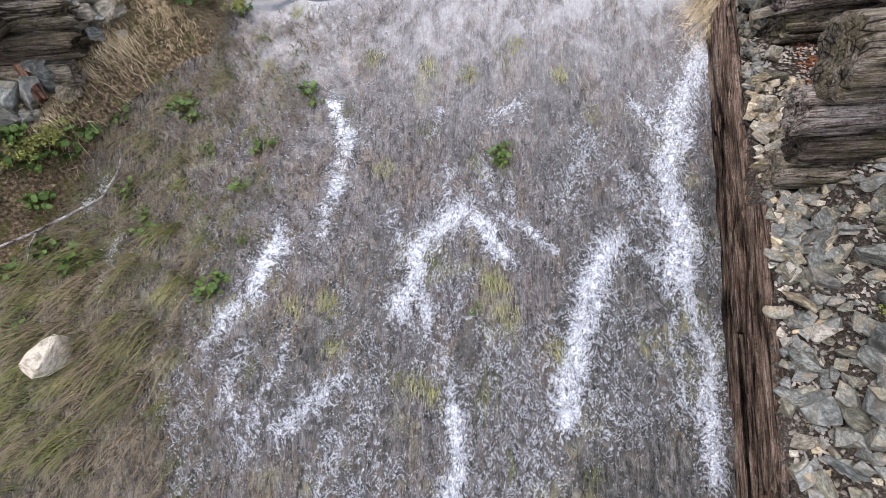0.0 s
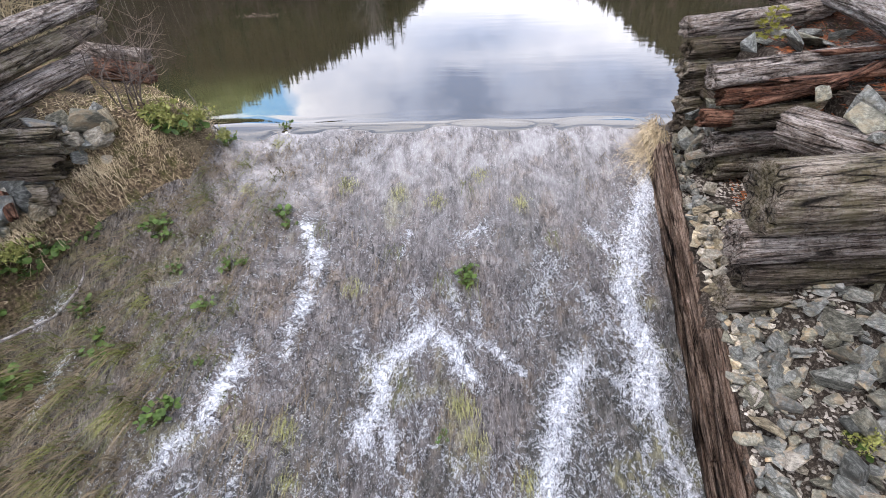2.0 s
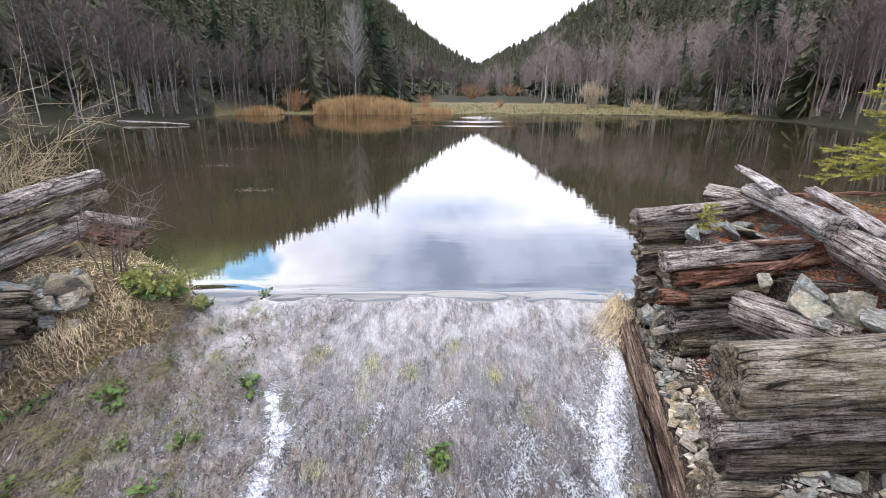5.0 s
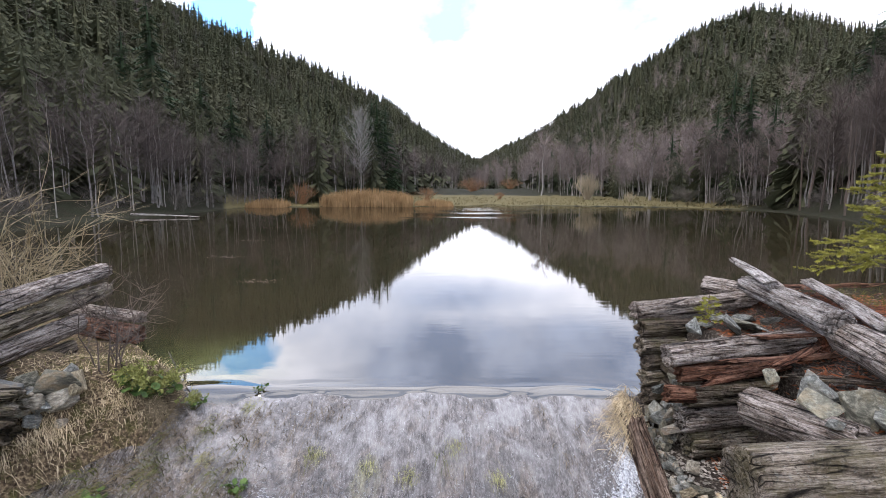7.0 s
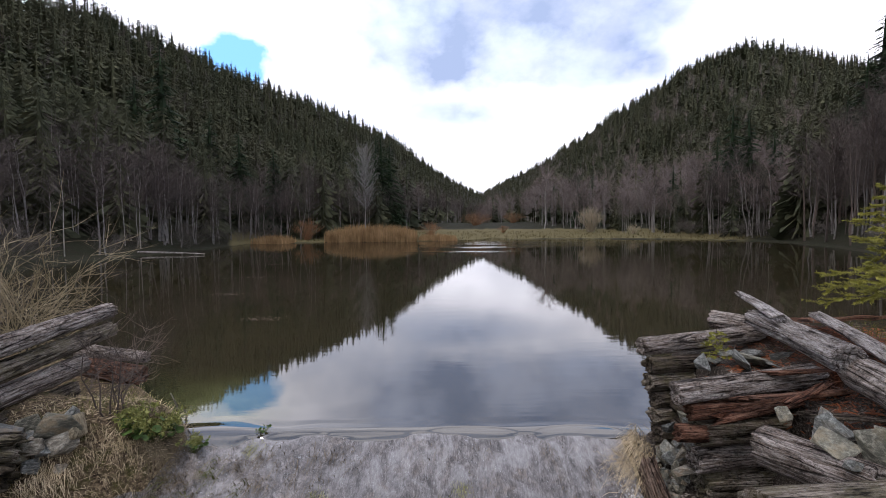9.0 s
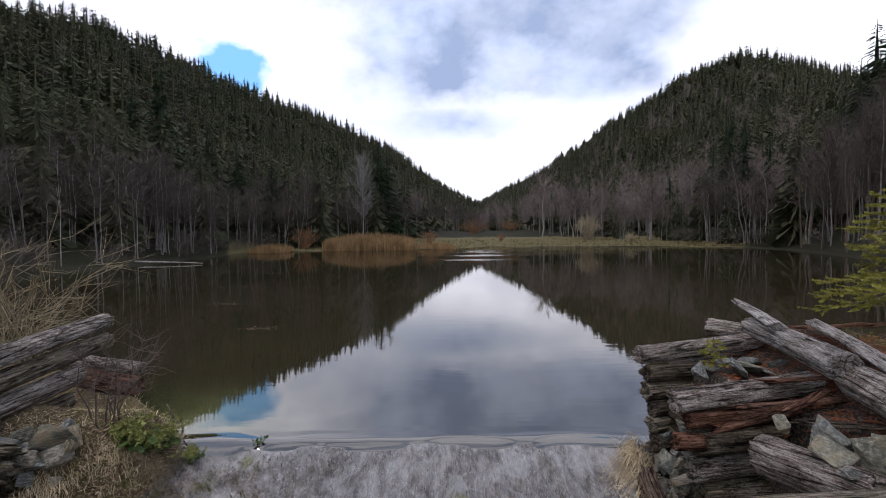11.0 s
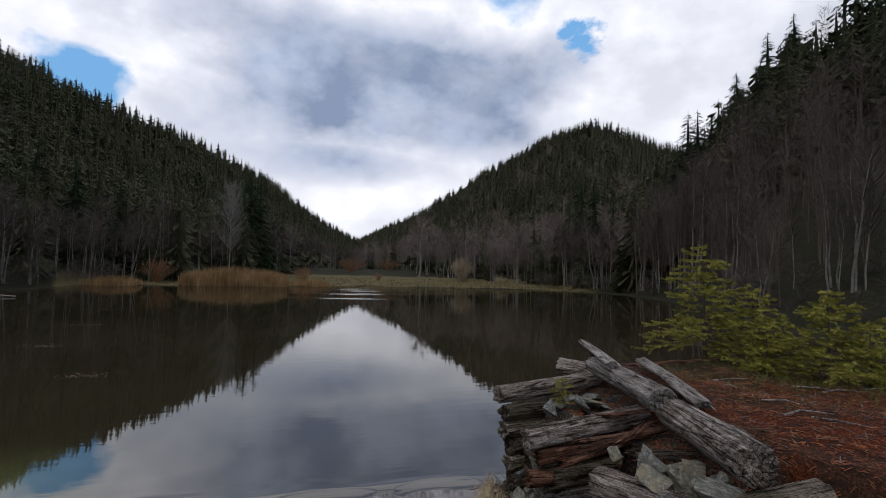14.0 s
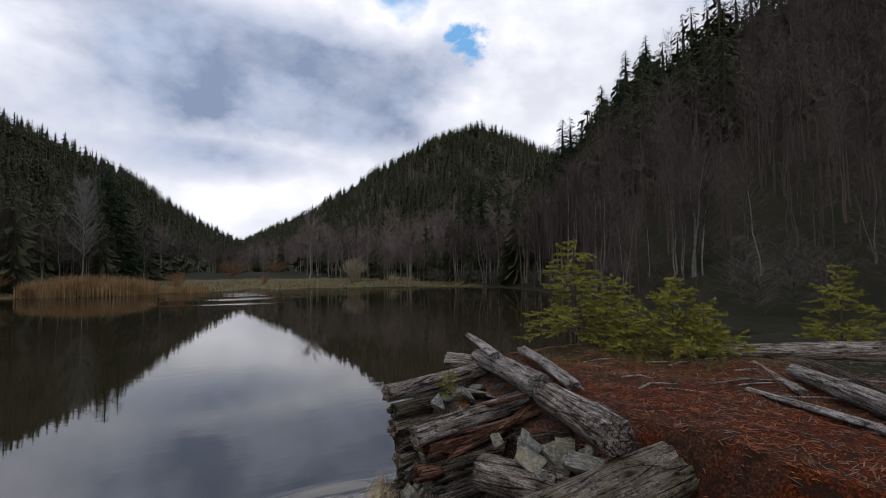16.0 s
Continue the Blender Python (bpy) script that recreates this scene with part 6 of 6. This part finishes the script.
def willow(x, y, n, h, reach, label, material, name="willow_shrub", thick=0.014):
    """A leafless shrub of arching stems with forked twigs."""
    ob = tagged(new(name), label, "shrub")
    st, tw = Geo(), Geo()
    for _ in range(n):
        a = g6.uniform(0, 2 * math.pi)
        R, H = reach * g6.uniform(0.15, 1.0), h * g6.uniform(0.5, 1.0)
        d = np.array([math.cos(a), math.sin(a)])
        ts = np.linspace(0, 1, 6)
        path = np.stack([d[0] * (0.12 + R * ts ** 1.4), d[1] * (0.12 + R * ts ** 1.4), -0.1 + H * (1.25 * ts - 0.35 * ts ** 2.5)], -1)
        path[1:] += g6.normal(0, 0.04 * h, (5, 3))
        st.add(*tube(path, thick * (1 - 0.85 * ts), 4))
        for _ in range(11):
            f = g6.uniform(0.25, 1)
            p = np.array([np.interp(f, ts, path[:, k]) for k in range(3)])
            v = np.array([d[0], d[1], 0.7]) * 0.6 + g6.normal(0, 0.5, 3)
            e = p + v / np.linalg.norm(v) * h * g6.uniform(0.12, 0.34)
            m = (p + e) / 2 + g6.normal(0, 0.015 * h, 3)
            tw.add(*tube([p, m, e], [thick * 0.4, thick * 0.28, thick * 0.1], 3))
            for _ in range(3):
                b = p + (e - p) * g6.uniform(0.3, 0.9)
                tw.add(*spike(b, b + (v + g6.normal(0, 0.6, 3)) * h * 0.07, thick * 0.2))
    tagged(part("stemwork", st.mesh("stemwork", material, True), material, ob), kind="stuff")
    tagged(part("crown", tw.mesh("crown", material), material, ob), kind="stuff")
    ob.location = (x, y, float(ground_z(x, y)))
    return ob


WL = "leafless tan willow shrub with arching stems by the water"
willow(-8.3, 8.5, 20, 3.7, 2.2, WL, WILLOW, thick=0.017)
willow(-9.7, 9.1, 22, 4.0, 2.4, WL, WILLOW, thick=0.017)
willow(-7.3, 8.1, 10, 2.4, 1.5, WL, WILLOW)
willow(-11.5, 9.3, 16, 3.2, 2.2, WL, WILLOW)
willow(-3.78, 5.12, 8, 1.45, 0.5, "small leafless budding shrub on the grassy bank", BROWN_BARK, "budding_shrub", 0.012)


def tufts(spots, per, h, bend, width, material, name, label, way=None, spread=0.1, on_apron=False, segs=3, drape=0.0):
    """Grass growing in tufts at many spots, as one mass."""
    sp = np.asarray(spots, float)
    k = np.repeat(np.arange(len(sp)), per)
    x = sp[k, 0] + g6.normal(0, spread, len(k))
    y = sp[k, 1] + g6.normal(0, spread, len(k))
    z = apron_at(x, y) if on_apron else ground_z(x, y)
    wx, wy = (None, None) if way is None else way(x, y)
    geo = Geo()
    n = len(k)
    hh = h * g6.uniform(0.45, 1.15, n)
    V, F = blades(n, x, y, z - 0.015, hh, bend * g6.uniform(0.6, 1.3, n), width, g6, wx, wy, segs)
    if on_apron:  # lay the blades along the falling surface
        x0, y0 = np.repeat(x, 2 * segs + 1), np.repeat(y, 2 * segs + 1)
        V[:, 2] += SLOPE * (V[:, 1] - y0) * 1.0
    if drape:  # the tips fall over the edge
        x0, y0 = np.repeat(x, 2 * segs + 1), np.repeat(y, 2 * segs + 1)
        V[:, 2] -= drape * np.hypot(V[:, 0] - x0, V[:, 1] - y0)
    geo.add(V, F)
    return tagged(new(name, geo.mesh(name, material)), label, "grass", kind="stuff")


# straw and grass combed down by the flow
def on_flow(n, keep):
    out = []
    while len(out) < n:
        y = g6.uniform(0.2, 5.2)
        x = g6.uniform(float(apron_left(y)) + 0.05, float(apron_right(y)) - 0.1)
        if g6.random() < keep(x, y) and float(foam_at(np.array(x), np.array(y))) < 0.45:
            out.append((x, y))
    return out


tufts(on_flow(760, lambda x, y: 0.06 + 0.94 * float(smooth((-x - 0.8) / 2.2))), 8, 0.2, 1.15, 0.0036, STRAW_WET, "combed_straw", "wet straw combed downhill by the water", flow_way, 0.06, True)
tufts(on_flow(150, lambda x, y: 0.06 + 0.94 * float(smooth((-x - 1.6) / 1.6))), 14, 0.24, 1.1, 0.004, GREEN, "wet_green_grass", "yellow-green grass combed downhill by the water", flow_way, 0.05, True)
tufts([(-1.12, 3.44), (-1.6, 2.25), (-1.56, 2.18), (-0.06, 2.41), (0.0, 2.36), (0.08, 2.11), (-0.72, 1.56), (-0.57, 1.5), (0.49, 1.85), (-1.89, 2.15), (-1.48, 1.83), (-0.3, 4.41), (0.62, 4.38), (-0.71, 4.49), (-2.2, 5.2), (-2.45, 4.55), (-1.3, 4.6), (0.2, 4.7)],
      110, 0.085, 1.0, 0.0032, MOSS_GRASS, "wet_green_tufts", "yellow-green grass tufts in the flow", flow_way, 0.055, True)
for material, count, label in ((GREEN, 44, "long yellow-green grass combed over the wet slope"), (STRAW_TAN, 48, "long tan straw combed over the wet slope")):
    tufts([(g6.uniform(-4.8, -3.0) + 0.2 * (y - 1.5), y) for y in g6.uniform(0.5, 2.9, count)], 16, 0.46, 1.15, 0.0042, material, "long_wet_grass", label, flow_way, 0.05, True, 4)
# dry grass hanging over the bank edge
bank = []
for _ in range(190):
    y = g6.uniform(3.3, 6.0)
    bank.append((float(apron_left(y)) - abs(g6.normal(0.0, 0.14)) - 0.14, y))


def to_flow(x, y):
    a = np.full(np.shape(x), 0.8)
    return np.sin(a), -np.cos(a)


tufts([q for q in bank if q[1] > 4.6 and g6.random() < 0.6], 16, 0.18, 1.5, 0.0024, DRY, "dry_bank_grass", "matted pale dry grass hanging over the bank", None, 0.07)
tufts([(float(apron_left(y)) - 0.26 - 0.1 * abs(g6.normal()), y) for y in g6.uniform(3.55, 4.85, 90)], 20, 0.19, 1.0, 0.0026, DRY, "hanging_straw", "thick tan straw drooping down the bank", lambda x, y: (0.55 + 0.6 * vnoise(x, y, 2.5, 3), -0.5 + 0.6 * vnoise(x, y, 2.5, 4)), 0.08, drape=0.7)
tufts([(float(apron_left(y)) - 0.22 - 0.12 * abs(g6.normal()), y) for y in g6.uniform(4.9, 5.7, 50)], 34, 0.26, 1.2, 0.0024, STRAW_TAN, "brown_hanging_straw", "brown matted straw hanging over the bank end", to_flow, 0.06, drape=0.9)
tufts([(float(apron_left(y)) - g6.uniform(0.05, 1.3), y) for y in g6.uniform(0.4, 6.2, 420)], 9, 0.11, 0.8, 0.003, MOSS, "bank_grass", "short green grass on the bank", None, 0.08)
tufts([(float(apron_left(y)) - g6.uniform(0.0, 1.6), y) for y in g6.uniform(0.2, 6.4, 190)], 10, 0.12, 0.9, 0.0026, DRY, "dry_bank_litter", "flattened dry grass on the bank", None, 0.1)
tufts([(2.1 + 0.1 * g6.normal(), y) for y in g6.uniform(4.72, 5.6, 60)], 40, 0.42, 1.0, 0.0026, DRY, "dry_grass_tussock", "dry tan grass tussock hanging beside the lip", lambda x, y: (np.full(np.shape(x), -0.75), np.full(np.shape(x), -0.55)), 0.06, drape=0.7)
tufts([(7.3 + 1.0 * g6.normal(), 5.3 + 0.8 * g6.normal()) for _ in range(260)], 14, 0.16, 0.7, 0.003, MOSS, "mossy_dam_grass", "short mossy grass round the young spruces", None, 0.12)


def rosette(x, y, size, leaves, label, bloom=0, z=None, name="leafy_plant"):
    """A clump of round, wavy, stalked leaves, with yellow-green bracts if it blooms."""
    ob = tagged(new(name), label, "plant", "leafy bank plants")
    lf, st, bd = Geo(), Geo(), Geo()
    for _ in range(int(leaves * 1.7)):
        a, rr = g6.uniform(0, 2 * math.pi), size * g6.uniform(0.1, 1.0)
        c = np.array([math.cos(a) * rr, math.sin(a) * rr, size * g6.uniform(0.35, 0.95)])
        R = size * g6.uniform(0.13, 0.28)
        tilt = Euler((g6.normal(0.3, 0.45), g6.normal(0, 0.45), a)).to_matrix()
        m = 9
        th = np.arange(m) * 2 * math.pi / m
        ring = np.stack([R * np.cos(th), R * np.sin(th) * 0.85, 0.16 * R * np.sin(3 * th + a)], -1)
        inner = ring * 0.5 - np.array([0, 0, 0.08 * R])
        V = np.concatenate([[[0, 0, -0.14 * R]], inner, ring]) @ np.array(tilt).T + c
        F = [(0, 1 + i, 1 + (i + 1) % m) for i in range(m)]
        for i in range(m):
            j = (i + 1) % m
            F += [(1 + i, 1 + m + i, 1 + m + j), (1 + i, 1 + m + j, 1 + j)]
        lf.add(V, F)
        st.add(*tube([(0, 0, -0.03), c * np.array([0.6, 0.6, 0.5]), c + np.array([0, 0, -0.12 * R])], [0.004, 0.003, 0.002], 4))
    tagged(part("foliage", lf.mesh("foliage", LEAF, True), LEAF, ob), kind="stuff")
    tagged(part("stalk", st.mesh("stalk", GREEN), GREEN, ob), kind="stuff")
    if bloom:
        for _ in range(bloom):
            c = np.array([g6.normal(0, 0.5) * size, g6.normal(0, 0.5) * size, size * g6.uniform(0.9, 1.4)])
            for _ in range(9):
                p = c + g6.normal(0, 0.08 * size, 3)
                v = g6.normal(0, 0.07 * size, (3, 3))
                bd.add(np.concatenate([[p], p + v]), [(0, 1, 2), (0, 2, 3), (0, 3, 1)])
        tagged(part("bloom", bd.mesh("bloom", BUD), BUD, ob, "yellow-green bracts"), kind="stuff")
    if z is None:
        z = max(float(ground_z(x, y)), float(apron_at(np.array(x), np.array(y))) if x > float(apron_left(y)) else -9)
    ob.location = (x, y, z - 0.01)
    return ob


PL = "clump of round green leaves on the wet bank"
for x, y, s, n in ((-4.1, 4.0, 0.17, 18), (-4.32, 3.75, 0.18, 20), (-4.62, 3.02, 0.2, 22), (-4.5, 2.62, 0.17, 16), (-4.12, 2.45, 0.2, 20), (-4.62, 1.84, 0.15, 10), (-3.76, 3.19, 0.14, 14), (-3.49, 2.8, 0.15, 15), (-3.55, 2.95, 0.1, 9),
                   (0.02, 3.51, 0.13, 16), (0.04, 3.42, 0.1, 10), (-1.99, 4.19, 0.13, 16), (-1.9, 4.08, 0.1, 10), (-2.43, 3.63, 0.12, 12), (-2.3, 3.66, 0.09, 9), (-2.58, 3.21, 0.12, 12), (-3.31, 4.05, 0.15, 16), (-3.2, 3.95, 0.12, 12), (-2.71, 2.24, 0.15, 16), (-2.64, 2.36, 0.12, 12), (-2.98, 3.59, 0.11, 10), (-2.47, 2.72, 0.08, 8), (-0.21, 2.13, 0.07, 7), (-2.2, 5.42, 0.1, 9), (-4.72, 3.32, 0.2, 20), (-4.85, 2.76, 0.2, 18), (-4.42, 3.5, 0.17, 16), (-4.78, 2.35, 0.18, 16)):
    rosette(x, y, s, n, PL if x < -3.4 else "small leafy green plant standing in the flow")
BL = "leafy plant with yellow-green bracts on the bank edge"
for x, y, s in ((-3.36, 4.98, 0.26), (-3.2, 5.2, 0.22), (-4.5, 3.45, 0.22), (-4.6, 3.22, 0.24), (-4.75, 3.1, 0.2), (-3.5, 5.0, 0.2), (-2.87, 5.16, 0.16), (-3.25, 5.05, 0.2), (-4.45, 3.6, 0.16)):
    rosette(x, y, s * 0.85, 14, BL, 46)
rosette(2.62, 1.72, 0.13, 8, "small yellowish herb among the rubble stones", 30)
# a bare stick caught on the bank
stick = Geo()
stick.add(*tube([(-4.85, 2.42, -0.98), (-4.45, 2.62, -0.92), (-4.15, 2.78, -0.86), (-3.88, 2.98, -0.82), (-3.77, 3.22, -0.72), (-3.8, 3.4, -0.68), (-3.86, 3.55, -0.62)], [0.016, 0.015, 0.014, 0.013, 0.012, 0.01, 0.006], 6))
stick.add(*tube([(-4.4, 2.64, -0.9), (-4.5, 2.55, -1.0), (-4.55, 2.42, -1.12)], [0.009, 0.007, 0.004], 5))
tagged(new("stick", stick.mesh("stick", WOOD_PALE, True)), "bare pale stick caught against the bank", "branch")
for i, (p, q) in enumerate((((-3.38, 5.72, 0.0), (-3.3, 5.45, 0.48)), ((-3.3, 5.75, 0.0), (-3.12, 5.4, 0.3)))):
    gq = Geo()
    gq.add(*tube([p, tuple((u + v) / 2 + 0.02 for u, v in zip(p, q)), q], [0.012, 0.01, 0.006], 5))
    tagged(new("stick", gq.mesh("stick", WOOD_PALE, True)), "broken pale stick standing in dry grass", "branch")

# ---- litter ----
def slivers(n, xs, ys, zs, ln, wd, material, name, label, category="litter"):
    """Flat-lying splinters, each a thin four-sided wedge."""
    a = g6.uniform(0, 2 * math.pi, n)
    L, W = ln * g6.uniform(0.3, 1.3, n), wd * g6.uniform(0.5, 1.4, n)
    dx, dy, dz = np.cos(a) * L, np.sin(a) * L, g6.normal(0, 0.22, n) * L
    px, py = -np.sin(a) * W, np.cos(a) * W
    c = np.stack([xs, ys, zs], -1)
    d, p = np.stack([dx, dy, dz], -1), np.stack([px, py, px * 0], -1)
    up = np.stack([px * 0, px * 0, W * 0.8], -1)
    V = np.stack([c - d - p * 0.5, c - d + p * 0.5, c + d * 0.2 + p, c + d * 0.2 - p, c + up, c + d], 1).reshape(-1, 3)
    f = np.array([(0, 1, 4), (1, 2, 4), (2, 5, 4), (5, 3, 4), (3, 0, 4)])
    geo = Geo()
    geo.add(V, (f[None] + (np.arange(n) * 6)[:, None, None]).reshape(-1, 3))
    return tagged(new(name, geo.mesh(name, material)), label, category, kind="stuff")


n = 11000
lx_ = 3.6 + 5.2 * g6.random(n) ** 1.3
ly_ = g6.uniform(0.4, 6.2, n)
slivers(n, lx_, ly_, ground_z(lx_, ly_) + 0.01, 0.038, 0.006, CHIP, "rotten_wood_chips", "orange-brown crumbled rotten wood chips")
n = 1900
lx_ = 3.4 + 6.5 * g6.random(n) ** 1.2
ly_ = g6.uniform(0.3, 6.4, n)
slivers(n, lx_, ly_, ground_z(lx_, ly_) + 0.016, 0.075, 0.005, CHIP_GREY, "grey_splinters", "grey weathered splinters and twigs on the litter")
n = 2600
ly_ = g6.uniform(0.3, 4.7, n)
lx_ = apron_right(ly_) + g6.uniform(0.2, 1.0, n)
slivers(n, lx_, ly_, ground_z(lx_, ly_) + 0.012, 0.022, 0.014, GRAVEL, "stone_chips", "pale stone chips between rubble stones", "gravel")
n = 900
lx_, ly_ = g6.uniform(2.7, 3.9, n), g6.uniform(2.95, 5.3, n)
slivers(n, lx_, ly_, ground_z(lx_, ly_) + 0.014, 0.05, 0.009, CHIP, "crib_litter", "reddish rotten wood litter between crib stones")
n = 800
ly_ = g6.uniform(3.0, 6.0, n)
lx_ = apron_left(ly_) - g6.uniform(0.1, 1.5, n)
slivers(n, lx_, ly_, ground_z(lx_, ly_) + 0.012, 0.06, 0.004, DRY, "bank_litter", "flattened tan straw litter on the bank soil")
# floating weed on the lake
for x, y, w in ((-5.0, 12.3, 0.5), (-9.5, 22.6, 0.9), (-11.3, 30.6, 1.1), (-8.0, 17.0, 0.6)):
    wx, wy = x + g6.normal(0, w * 0.6, 40), y + g6.normal(0, w * 0.3, 40)
    slivers(40, wx, wy, np.full(40, 0.006), 0.06, 0.01, CHIP_GREY, "floating_weed", "pale floating weed and twigs on still water", "weed")
# bare sticks strewn over the dam top
for i in range(30):
    x, y, a = g6.uniform(4.0, 9.0), g6.uniform(0.8, 5.6), g6.uniform(-1.2, 0.4)
    ln = g6.uniform(0.25, 0.9)
    qx, qy = x + math.cos(a) * ln, y + math.sin(a) * ln
    z0, z1 = float(ground_z(x, y)) + 0.012, float(ground_z(qx, qy)) + 0.015
    gq = Geo()
    gq.add(*tube([(x, y, z0), ((x + qx) / 2 + g6.normal(0, 0.04), (y + qy) / 2 + g6.normal(0, 0.04), (z0 + z1) / 2 + 0.02), (qx, qy, z1)], [0.014, 0.011, 0.005], 5))
    mt = WOOD_PALE if i % 3 else WOOD_GREY
    tagged(new("stick", gq.mesh("stick", mt, True)), "grey dry stick lying on rotten litter", "branch", "sticks on the dam top")
# drops thrown up along the white water
drops = Geo()
for _ in range(1600):
    width, power, way = STREAMS[int(g6.integers(0, len(STREAMS)))]
    k_ = int(g6.integers(0, len(way) - 1))
    t = g6.random()
    x = way[k_][0] + (way[k_ + 1][0] - way[k_][0]) * t + g6.normal(0, width * 0.9)
    y = way[k_][1] + (way[k_ + 1][1] - way[k_][1]) * t + g6.normal(0, width * 0.9)
    if power < 0.75 or x > float(apron_right(y)) - 0.05:
        continue
    s = g6.uniform(0.0015, 0.005)
    c = np.array([x, y, float(apron_at(np.array(x), np.array(y))) + g6.uniform(0.0, 0.03)])
    drops.add(c + s * np.array([(1, 0, 0), (-1, 0, 0), (0, 1.6, -0.5), (0, -1.6, 0.5), (0, 0, 1), (0, 0, -1)]), [(0, 2, 4), (2, 1, 4), (1, 3, 4), (3, 0, 4), (2, 0, 5), (1, 2, 5), (3, 1, 5), (0, 3, 5)])
tagged(new("splash_drops", drops.mesh("splash_drops", FOAM, True)), "white splash drops along the foam", "water", kind="stuff")
